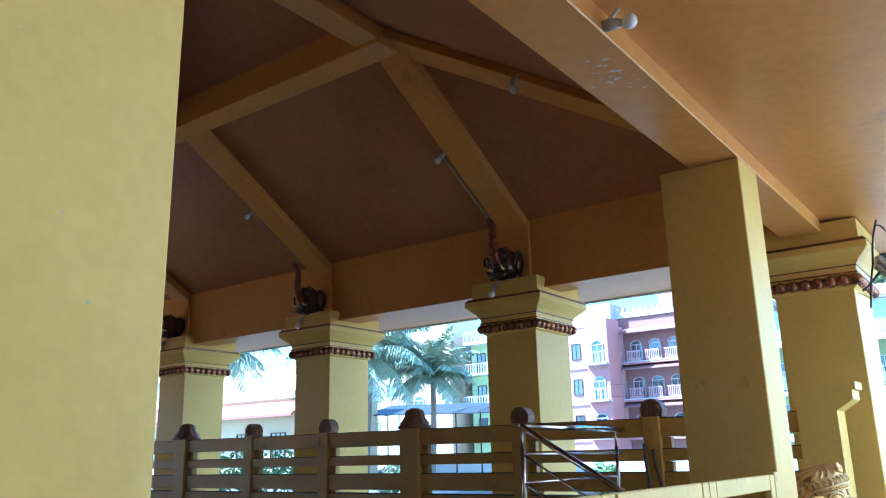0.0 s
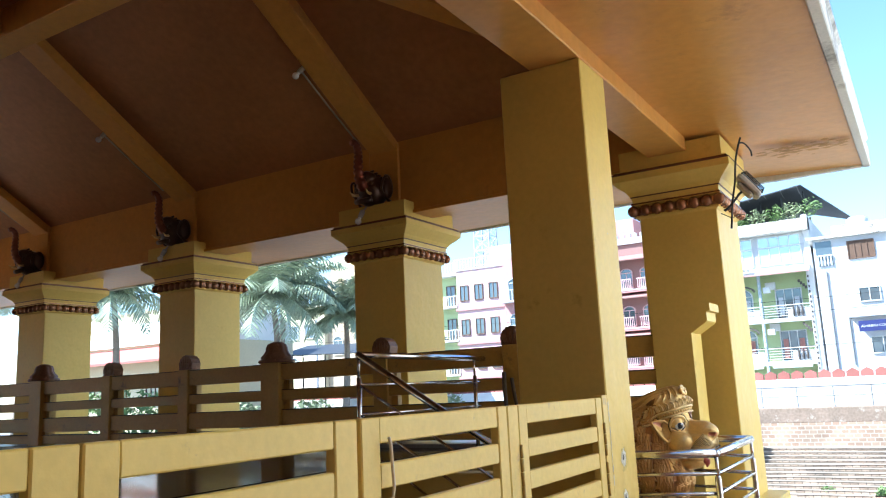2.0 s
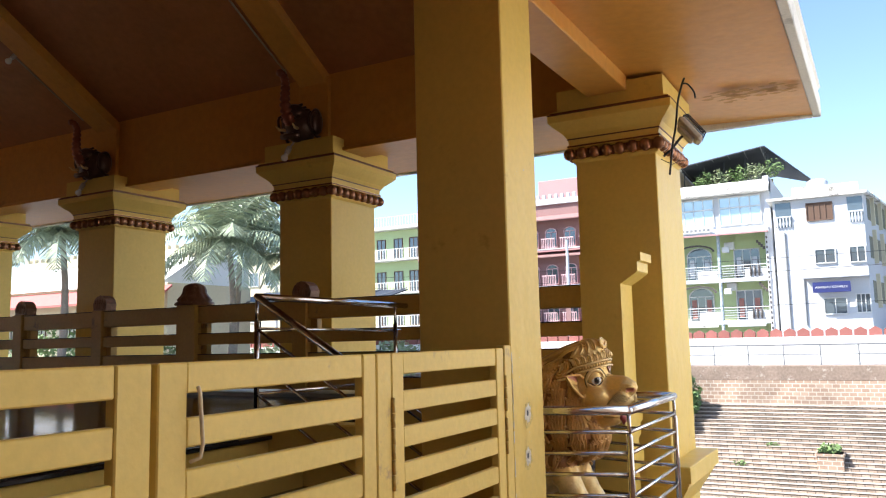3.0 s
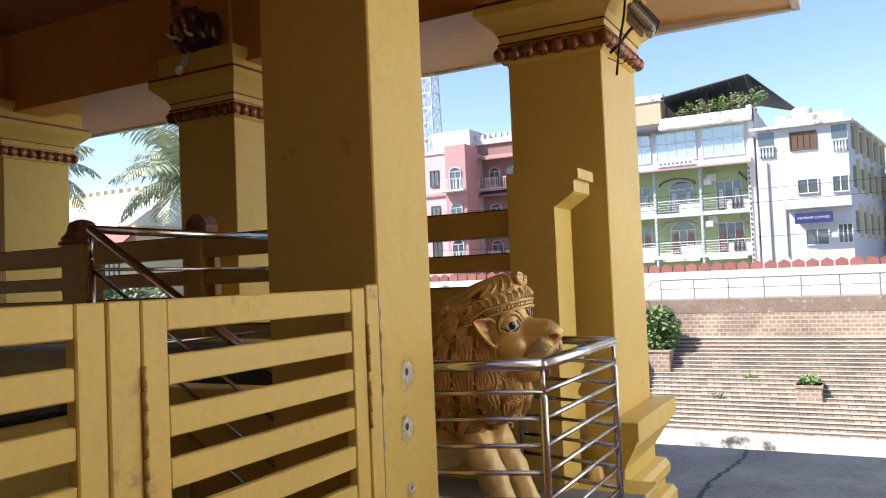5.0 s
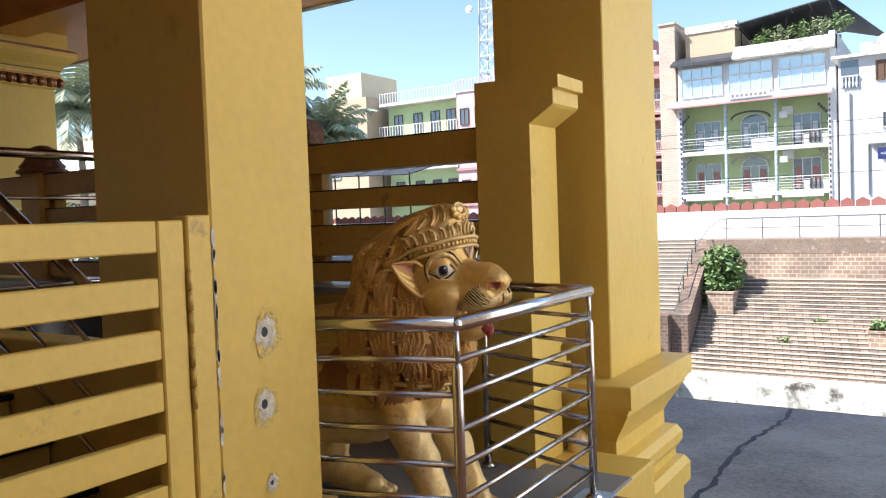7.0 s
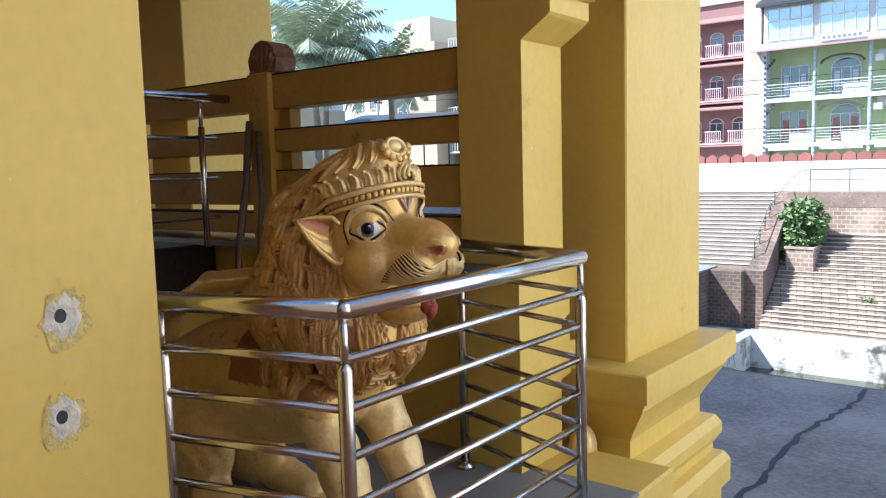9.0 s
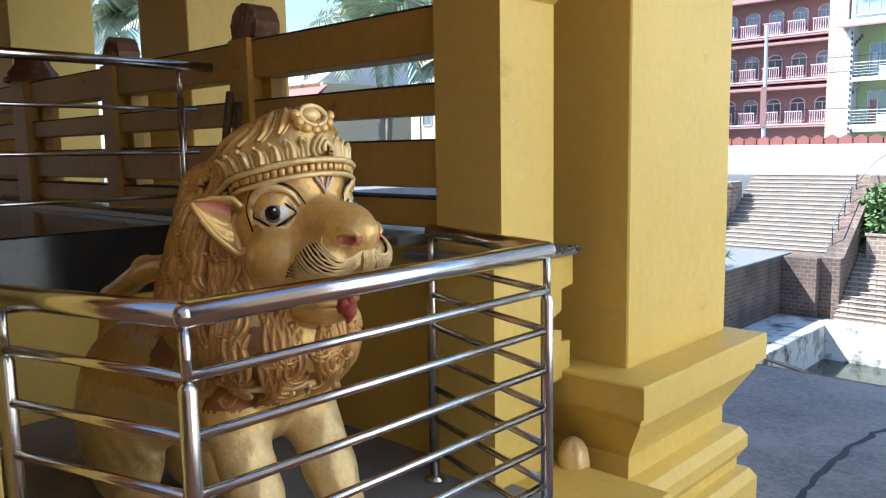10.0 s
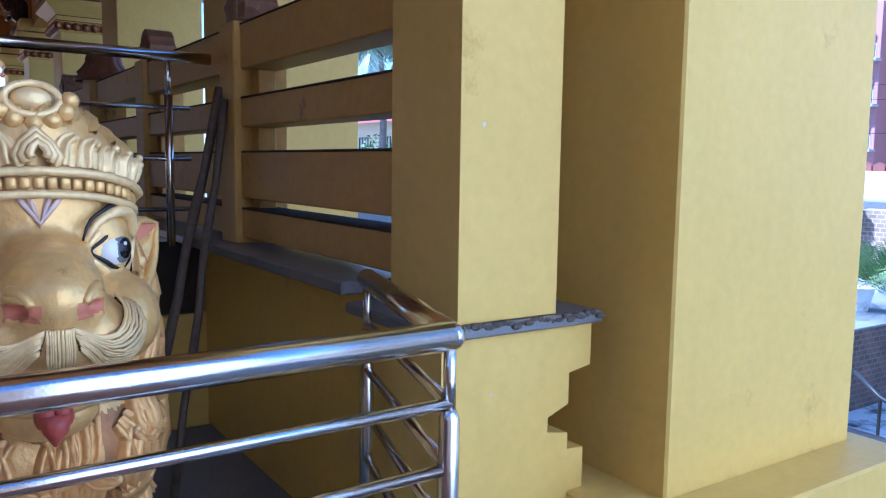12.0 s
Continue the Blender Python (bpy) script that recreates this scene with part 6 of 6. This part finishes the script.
put("roof_slab", prism([(-6.0, WY - 0.35), (0.15, WY - 0.35), (2.7, WY + 16), (-6.0, WY + 16)], 'z', 10.6, 10.78), WEATHERED_WHITE, white)
put("parapet", box(-4.4, -0.3, WY + 0.4, WY + 0.6, 10.78, 11.5, 0.02), WEATHERED_WHITE, white)
put("bay", box(-3.95, -0.08, WY - 0.9, WY - 0.002, 5.1, 8.35, 0.02), WHITE_WALL, white)
window(white, -2.75, 9.1, 1.5, 1.1, WY, FRAME_BROWN, FRAME_BROWN, False, 3)
window(white, -2.55, 6.1, 1.15, 0.85, WY - 0.9, FRAME_WHITE, GLASS_DARK)
window(white, -0.65, 6.05, 0.85, 0.95, WY - 0.9, FRAME_WHITE, GLASS_DARK)
window(white, -2.2, 2.75, 1.3, 1.0, WY, FRAME_WHITE, GLASS_DARK)
window(white, -0.55, 2.8, 0.75, 1.15, WY, FRAME_WHITE, GLASS_DARK, False, 2)
for x0, x1 in ((-5.5, -4.5), (-1.05, -0.15)):
    # thin dark pane on the wall imitates the loggia's shaded recess
    put("loggia_shade_pane", box(x0, x1, WY - 0.02, WY + 0.01, 8.75, 10.45, 0.003), GLASS_DARK, white)
    for i in range(5):
        u = x0 + (x1 - x0) * (i + 0.5) / 5
        put("baluster", tube([(u, WY - 0.1, 8.75), (u, WY - 0.1, 8.95), (u, WY - 0.1, 9.2), (u, WY - 0.1, 9.4)], [0.05, 0.08, 0.05, 0.07], 8), WHITE_WALL, white)
    put("loggia_rail", box(x0, x1, WY - 0.18, WY - 0.02, 9.4, 9.5, 0.01), WHITE_WALL, white)
put("drain_pipe", tube([(-5.0, WY - 0.08, -0.1), (-5.0, WY - 0.08, 8.4)], 0.05, 6), FENCE, white)
put("drain_pipe", tube([(-4.0, WY - 0.08, 2.0), (-4.0, WY - 0.08, 5.6)], 0.05, 6), FENCE, white)
board = put("sign_board", box(-3.45, -1.2, WY - 0.98, WY - 0.92, 4.12, 4.82, 0.01), SIGN_BLUE, white, "blue name board with white letters")
txt = bpy.data.curves.new("lettering", 'FONT')
txt.body, txt.size, txt.align_x, txt.extrude = "ASHIRBAD COMPLEX", 0.205, 'CENTER', 0.004
lettering = new("lettering", txt)
txt.materials.append(FRAME_WHITE)
lettering.matrix_world = pose(-2.33, WY - 0.99, 4.40, 90, 0, 0)
lettering.parent = board
put("sign_bracket", box(-3.3, -3.2, WY - 0.93, WY, 4.6, 4.68, 0.005), IRON, white)
put("sign_bracket", box(-1.5, -1.4, WY - 0.93, WY, 4.6, 4.68, 0.005), IRON, white)
side_dir = Vector((2.4, 16, 0)).normalized()
for z in (3.4, 6.4, 9.0):
    for i in range(5):
        p = Vector((-0.08, WY + 0.2, 0)) + side_dir * (1.6 + 3.0 * i)
        ang = math.degrees(math.atan2(16, 2.4))
        put("window", moved(box(-0.6, 0.6, -0.03, 0.03, 0, 1.5, 0.01), Matrix.Translation((p.x, p.y, z)) @ pose(0, 0, 0, 0, 0, ang)), GLASS_DARK, white)
        put("fin", moved(box(0.75, 0.95, -0.25, 0.0, -0.3, 2.0, 0.01), Matrix.Translation((p.x, p.y, z)) @ pose(0, 0, 0, 0, 0, ang)), CREAM_WALL, white)
tank = put("water_tank", tube([(-2.9, WY + 3, 10.78), (-2.9, WY + 3, 12.2), (-2.9, WY + 3, 12.35)], [0.7, 0.7, 0.5], 16), TANK, smooth=True, category="water tank", label="grey plastic water tank on the flat roof")
lilac = thing("house", "small lilac house with a cream parapet", "building")
put("wall", box(3.4, 9.0, 72, 80, -0.1, 8.2, 0.03), LILAC_WALL, lilac)
put("parapet", box(3.2, 9.2, 71.8, 80, 8.2, 9.0, 0.03), CREAM_WALL, lilac)
window(lilac, 4.6, 4.0, 1.2, 1.6, 72, FRAME_WHITE, GLASS_DARK)
put("street_tree", leaf_clump(77, (4.4, 67, 8.2), (1.7, 1.5, 2.4), 900, 0.25, None), LEAF_DRY, category="tree", label="dusty green tree beside the lilac house")
put("tree_trunk", tube([(4.4, 67, -0.1), (4.5, 67, 3.5), (4.4, 67, 7.0)], [0.2, 0.16, 0.08], 8), BARK, category="tree", label="thin bark trunk beside the lilac house")

# red arcaded building with a pink front; shade is in its dull red
red = thing("hotel_building", "red four-storey building with arched galleries, darkened as if shaded", "building")
RY = 66.0
gallery_baluster = mesh_from("baluster", *tube([(0, 0, 0), (0, 0, 0.2), (0, 0, 0.45), (0, 0, 0.85)], [0.04, 0.055, 0.03, 0.04], 6), PINK_WALL)
put("wall", box(-30.6, -18.4, RY, RY + 12, -0.1, 13.2, 0.03), RED_SHADED, red)
put("roof_block", box(-25.8, -20.2, RY + 1, RY + 8, 13.2, 15.6, 0.03), ROSE_WALL, red)
for z in (2.9, 6.1, 9.3):
    put("gallery_slab", box(-30.8, -18.4, RY - 1.0, RY, z - 0.35, z - 0.12, 0.02), ROSE_WALL, red)
    put("gallery_band", box(-30.8, -18.4, RY - 1.04, RY - 1.0, z - 0.18, z - 0.08, 0.01), WHITE_WALL, red)
    put("gallery_roof", prism([(RY - 1.3, z + 2.45), (RY, z + 2.95), (RY, z + 2.6), (RY - 1.3, z + 2.35)], 'x', -30.8, -18.4), RED_SHADED, red)
    for i in range(7):
        x = -29.5 + 1.72 * i
        window(red, x, z + 0.15, 0.95, 1.25, RY - 0.02, PINK_WALL, GLASS_DARK, True, 1)
        put("gallery_rail", box(x - 0.62, x + 0.62, RY - 0.96, RY - 0.88, z + 0.75, z + 0.83, 0.005), PINK_WALL, red)
        for q in range(8):
            put("baluster", gallery_baluster, PINK_WALL, red, m=pose(x - 0.52 + 0.16 * q, RY - 0.925, z - 0.1))
put("parapet", box(-30.8, -18.2, RY - 0.2, RY + 0.1, 13.2, 13.7, 0.02), WHITE_WALL, red)
for i in range(22):
    put("parapet_merlon", box(-30.6 + 0.56 * i, -30.3 + 0.56 * i, RY - 0.18, RY + 0.08, 13.7, 14.1, 0.04), WHITE_WALL, red)
pink = thing("hotel_building", "pale pink building with red corner balconies", "building")
PY = 63.0
put("wall", box(-36.0, -29.0, PY, PY + 12, -0.1, 12.4, 0.03), PINK_WALL, pink)
put("corner_bay", box(-30.9, -28.9, PY - 0.5, PY + 2, -0.1, 12.9, 0.04), ROSE_WALL, pink)
put("roof_room", box(-33.4, -29.6, PY + 2, PY + 8, 12.4, 14.6, 0.03), WHITE_WALL, pink)
for z in (2.8, 5.9, 9.0):
    put("string_course", box(-36.1, -30.9, PY - 0.15, PY, z - 0.35, z - 0.1, 0.02), ROSE_WALL, pink)
    for x in (-35.2, -33.7, -32.2):
        window(pink, x, z + 0.6, 0.75, 1.3, PY, FRAME_BROWN, GLASS_DARK)
    window(pink, -29.9, z + 0.05, 1.0, 1.5, PY - 0.5, WHITE_WALL, GLASS_DARK, True, 1)
    balcony(pink, -31.0, -28.8, z, PY - 0.5, 0.8, WHITE_WALL, WHITE_WALL)
balcony(pink, -36.1, -31.0, 12.5, PY + 0.6, 0.7, WHITE_WALL, PINK_WALL)

# pale green block
green = thing("apartment_building", "pale green building with long white balconies", "building")
GY = 64.0
put("wall", box(-44.2, -36.2, GY, GY + 10, -0.1, 12.0, 0.03), PALE_GREEN, green)
put("roof_slab", box(-44.5, -35.9, GY - 1.0, GY + 10, 12.0, 12.25, 0.02), FRAME_WHITE, green)
balcony(green, -44.5, -36.0, 12.3, GY + 0.2, 1.1, FRAME_WHITE, WHITE_WALL)
for z in (3.0, 6.1, 9.2):
    balcony(green, -44.5, -36.0, z, GY, 1.1, FRAME_WHITE, FRAME_WHITE)
    for x in (-43.0, -40.8, -38.9, -37.2):
        window(green, x, z + 0.1, 0.85, 1.85, GY, FRAME_BROWN, GLASS_DARK, False, 1)

# beige block, cream house
beige = thing("apartment_building", "plain beige block with a yellow stair head", "building")
put("wall", box(-50.5, -45.2, 62, 72, -0.1, 13.0, 0.03), BEIGE_WALL, beige)
put("stair_head", box(-50.3, -46.0, 62.4, 68, 13.0, 15.4, 0.03), CREAM_WALL, beige)
put("lower_wing", box(-56.0, -50.52, 61.5, 70, -0.1, 10.6, 0.03), CREAM_WALL, beige)
for x, z in ((-49.2, 9.6), (-49.2, 5.6), (-47.0, 9.6), (-54.5, 7.4), (-52.4, 7.4), (-54.5, 3.8)):
    window(beige, x, z, 1.1, 1.3, 62 if x > -50.5 else 61.5, FRAME_WHITE, GLASS_DARK, z < 6)
put("sun_shade", box(-50.0, -48.4, 61.2, 61.98, 11.15, 11.3, 0.02), CREAM_WALL, beige)

# lattice mast
mast = thing("lattice_mast", "grey steel telecom mast with small dishes", "mast")
MX, MYY, MZ = -39.6, 76.0, 14.0
MAST = material("galvanised_mast", (0.42, 0.44, 0.47), 0.5, metal=0.4, bump=0)
legs = []
for i, j in ((-1, -1), (1, -1), (1, 1), (-1, 1)):
    legs.append([Vector((MX + i * (1.05 - 0.03 * k), MYY + j * (1.05 - 0.03 * k), MZ - 4 + 1.6 * k)) for k in range(15)])
    put("leg", tube([Vector((MX + i * 1.15, MYY + j * 1.15, -0.12)), legs[-1][0], legs[-1][-1]], 0.09, 6), MAST, mast)
for k in range(14):
    braces = []
    for a in range(4):
        b = (a + 1) % 4
        braces += [tube([legs[a][k], legs[b][k + 1]], 0.045, 5), tube([legs[b][k], legs[a][k + 1]], 0.045, 5), tube([legs[a][k], legs[b][k]], 0.045, 5)]
    put("brace", join(*braces), MAST, mast)
for k, s in ((8, -1), (9, 1), (11, -1), (12, 1)):
    put("dish", ball((MX + s * 1.6, MYY - 1.5, MZ - 4 + 1.6 * k), (0.45, 0.2, 0.45), 12, 8), FRAME_WHITE, mast)

# shed roof, tiled house, bushes to the west
shed = thing("shed", "open shed with a thin grey sheet roof", "shed")
put("roof", slab([(-40.0, 43.5, 4.55), (-27.5, 43.5, 4.2), (-27.5, 47.0, 5.0), (-40.0, 47.0, 5.4)], 0.06), SHEET, shed)
for i in range(7):
    put("post", tube([(-39.6 + 2.0 * i, 43.7, -0.3), (-39.6 + 2.0 * i, 43.7, 4.4)], 0.05, 6), IRON, shed)
    put("purlin", tube([(-39.6 + 2.0 * i, 43.4, 4.45), (-39.6 + 2.0 * i, 47.0, 5.15)], 0.04, 5), FENCE, shed)
tiled = thing("house", "low cream house with white roof and red tile awning", "building")
put("wall", box(-58.0, -38.8, 36.5, 44.0, -0.3, 5.6, 0.03), CREAM_WALL, tiled)
put("awning", prism([(35.2, 4.35), (35.2, 4.5), (36.5, 5.45), (36.5, 5.3)], 'x', -58.3, -38.4), TILE_RED, tiled)
put("roof", prism([(36.3, 5.6), (39.5, 7.6), (44.2, 7.6), (44.2, 5.6)], 'x', -58.0, -39.2), WHITEWASH, tiled)
put("parapet", box(-58.0, -39.4, 39.4, 39.7, 7.6, 8.2, 0.02), CREAM_WALL, tiled)
for i in range(24):
    put("parapet_block", box(-57.8 + 0.77 * i, -57.5 + 0.77 * i, 39.38, 39.72, 8.2, 8.5, 0.02), CREAM_WALL, tiled)
for x in (-55, -51.5, -48, -44.5, -41):
    window(tiled, x, 1.6, 1.3, 1.7, 36.5, FRAME_BROWN, GLASS_DARK, False, 2)
for i, (x, y, z, r) in enumerate(((-34, 31, 0.8, 1.6), (-30, 30, 0.5, 1.3), (-38, 30, 1.0, 1.8), (-27.5, 33, 0.4, 1.2), (-43, 31, 1.2, 2.0), (-24, 40, 0.6, 1.3), (-20.5, 42.6, 0.2, 0.9))):
    put("bush", leaf_clump(40 + i, (x, y, z), (r * 1.2, r, r), 900, 0.17, None), LEAF_DRY if i % 2 else LEAF, category="bush", group="bushes west of the pond", label="loose leafy bush beside the pond")


# coconut palms
def palm(name_seed, x, y, z0, z1, span):
    r = random.Random(name_seed)
    p = thing("coconut_palm", "tall coconut palm with drooping feathery fronds", "tree", "coconut palms", at=(x, y, z0))
    h = z1 - z0
    lean = r.uniform(-0.6, 0.6)
    pts = [(lean * (i / 9) ** 2, 0.3 * math.sin(i * 0.3), h * i / 9) for i in range(10)]
    put("trunk", tube(pts, [0.24 - 0.012 * i for i in range(10)], 10), BARK, p, smooth=True)
    verts, faces = [], []
    top = Vector(pts[-1])
    for f in range(34):
        az = 2 * math.pi * f / 34 * 3.07 + r.uniform(-0.2, 0.2)
        up = 1.4 - 1.75 * (f / 33) + r.uniform(-0.12, 0.12)
        d = Vector((math.cos(az), math.sin(az), 0))
        ln = span * r.uniform(0.85, 1.1)
        spine = []
        for i in range(15):
            t = i / 14
            a = up - 1.15 * t * t
            q = top if i == 0 else spine[-1] + (d * math.cos(a) + Vector((0, 0, math.sin(a)))) * (ln / 14)
            spine.append(q)
        g = tube(spine, [0.05 * (1 - 0.85 * i / 14) for i in range(15)], 4)
        k = len(verts)
        verts.extend(g[0])
        faces.extend([tuple(i + k for i in q) for q in g[1]])
        side = d.cross(Vector((0, 0, 1)))
        for i in range(1, 15):
            for half in (0, 0.5):
                b = spine[i - 1].lerp(spine[i], half)
                along = (spine[i] - spine[i - 1]).normalized()
                ll = span * 0.27 * (math.sin(math.pi * min(1, (i + half) / 15 * 0.9 + 0.12)) ** 0.6) * r.uniform(0.8, 1.1)
                for s in (-1, 1):
                    tip = b + side * s * ll * 0.72 + along * ll * 0.45 + Vector((0, 0, -ll * r.uniform(0.35, 0.75)))
                    k = len(verts)
                    verts.extend([tuple(b - along * 0.05), tuple(b + along * 0.05), tuple(b.lerp(tip, 0.6) + along * 0.06 + Vector((0, 0, 0.04))), tuple(tip), tuple(b.lerp(tip, 0.6) - along * 0.06 + Vector((0, 0, 0.04)))])
                    faces.append((k, k + 1, k + 2, k + 3, k + 4))
    put("crown", (verts, faces), HAZY_FROND, p)


palm(1, -31.0, 34.0, -0.3, 7.6, 4.9)
palm(2, -33.8, 37.0, -0.3, 8.6, 4.4)
palm(3, -36.5, 27.5, -0.3, 7.8, 4.4)
palm(4, -41.0, 25.0, -0.3, 8.8, 4.4)
palm(5, -29.0, 37.5, -0.3, 6.4, 3.2)

# planters and plants on the steps
def planter(x, y, z, w, h, seed, pr, n):
    g = thing("brick_planter", "small brick planter box on the pond steps", "planter", "planters on the steps")
    put("box", join(box(x - w, x + w, y - w, y + w, z, z + h, 0.02), box(x - w - 0.05, x + w + 0.05, y - w - 0.05, y + w + 0.05, z + h - 0.12, z + h, 0.02)), BRICK, g)
    put("plants", leaf_clump(seed, (x, y, z + h + pr[2] * 0.7), pr, n, 0.11, None), LEAF, g)


planter(-2.1, 42.0, -4.95, 0.55, 1.05, 61, (0.5, 0.5, 0.25), 200)
planter(-9.0, 43.4, -3.6, 0.6, 1.1, 62, (0.6, 0.6, 0.3), 200)
planter(-16.4, 42.6, -3.4, 0.7, 2.6, 64, (0.7, 0.7, 0.6), 260)
put("wall_bush", join(leaf_clump(63, (-9.1, 43.8, -1.55), (1.15, 0.7, 1.25), 1500, 0.17, None), leaf_clump(65, (-9.6, 43.4, -2.6), (0.6, 0.5, 1.0), 500, 0.16, None)), LEAF, category="bush", label="overgrown green bush at the corner of the steps")
for i, (x, y) in enumerate(((-4.6, 42.6), (-6.0, 41.6), (1.3, 43.2), (3.6, 41.0))):
    put("weed", leaf_clump(90 + i, (x, y, -5.85 + 3.8 * (y - 40) / 5 + 0.12), (0.35, 0.15, 0.14), 60, 0.08, None), LEAF, category="weed", group="weeds on the steps", label="tuft of weeds in the step joints")


def spiky_plant(x, y, z, seed, size):
    r = random.Random(seed)
    g = thing("potted_cycad", "spiky green cycad in a whitewashed pot", "plant", "potted plants")
    put("pot", tube([(x, y, z), (x, y, z + 0.2), (x, y, z + 0.75), (x, y, z + 0.85), (x, y, z + 0.8)], [0.32, 0.36, 0.5, 0.52, 0.42], 14), WHITEWASH, g)
    verts, faces = [], []
    for i in range(34):
        az, up = i * 2.4, r.uniform(0.1, 1.25)
        d = Vector((math.cos(az) * math.cos(up), math.sin(az) * math.cos(up), math.sin(up)))
        s = d.orthogonal().normalized()
        b = Vector((x, y, z + 0.8))
        for q in range(9):
            t0 = 0.2 + 0.09 * q
            c = b + d * size * t0 - Vector((0, 0, size * 0.3 * t0 * t0))
            for sg in (-1, 1):
                k = len(verts)
                tip = c + d * 0.16 * size + s * sg * 0.2 * size
                verts.extend([tuple(c), tuple(c + d * 0.035 * size), tuple(tip)])
                faces.append((k, k + 1, k + 2))
    put("leaves", (verts, faces), LEAF, g)


spiky_plant(-15.6, 38.4, -3.42, 8, 1.3)
spiky_plant(-13.9, 33.5, -3.42, 9, 2.2)

# overhead wires
for i, (a, b) in enumerate((((-46, 55, 7.2), (10, 55, 6.4)), ((-46, 55, 6.3), (10, 55, 5.6)), ((-46, 54.8, 4.4), (10, 55.2, 3.4)))):
    a, b = Vector(a), Vector(b)
    put("overhead_wire", tube([a.lerp(b, t / 16) - Vector((0, 0, 0.5 * math.sin(math.pi * t / 16))) for t in range(17)], 0.018, 4), BLACK_CABLE, category="wire", group="overhead wires", label="thin black overhead street wire")
for x in (-46.0, 10.0):
    end = thing("utility_pole", "grey concrete utility pole carrying street wires", "pole", "utility poles")
    put("shaft", tube([(x, 55, -0.1), (x, 55, 8.4)], [0.16, 0.1], 8), TANK, end)
    put("crossarm", box(x - 0.06, x + 0.06, 54.6, 55.6, 7.15, 7.3, 0.01), IRON, end)
pole = thing("utility_pole", "grey concrete utility pole with banners", "pole")
put("shaft", tube([(-18.6, 54, -0.1), (-18.6, 54, 8.4)], [0.14, 0.1], 8), TANK, pole)
put("banner", box(-18.78, -18.42, 53.82, 53.86, 2.4, 4.8, 0.01), RED_SHADED, pole)

# crack in the pavement and iron rail at its edge
rs2 = random.Random(11)
cv, cf = [], []
for i in range(40):
    t = i / 39
    x = -1.30 + 0.24 * t + 0.05 * math.sin(t * 9) + rs2.uniform(-0.02, 0.02)
    y = 9.9 + 3.55 * t
    w = 0.016 + 0.014 * rs2.random()
    cv += [(x - w, y, GROUND_Z + 0.004), (x + w, y, GROUND_Z + 0.004)]
    if i:
        k = 2 * i
        cf.append((k - 2, k - 1, k + 1, k))
put("pavement_crack", (cv, cf), DARK, kind="stuff", category="crack", label="dark jagged crack across the pavement")
rail = thing("pond_handrail", "thin black iron handrail going down to the pond", "handrail")
put("rail", tube([(-4.7, 16.2, -1.0), (-4.28, 16.0, -1.18), (-3.74, 16.0, -1.37), (-2.98, 16.0, -1.5), (-2.3, 16.0, -1.6)], 0.026, 8), IRON, rail, smooth=True)
for x, z in ((-4.28, -1.18), (-3.74, -1.37), (-2.98, -1.5)):
    put("post", tube([(x, 16.0, -2.4), (x, 16.0, z)], 0.02, 6), IRON, rail)
put("pond_stair", box(-5.2, 2.0, 13.64, 16.4, -8.0, -2.4, 0.03), STEP_TOP, kind="structure", label="stone landing below the pavement edge", category="steps")
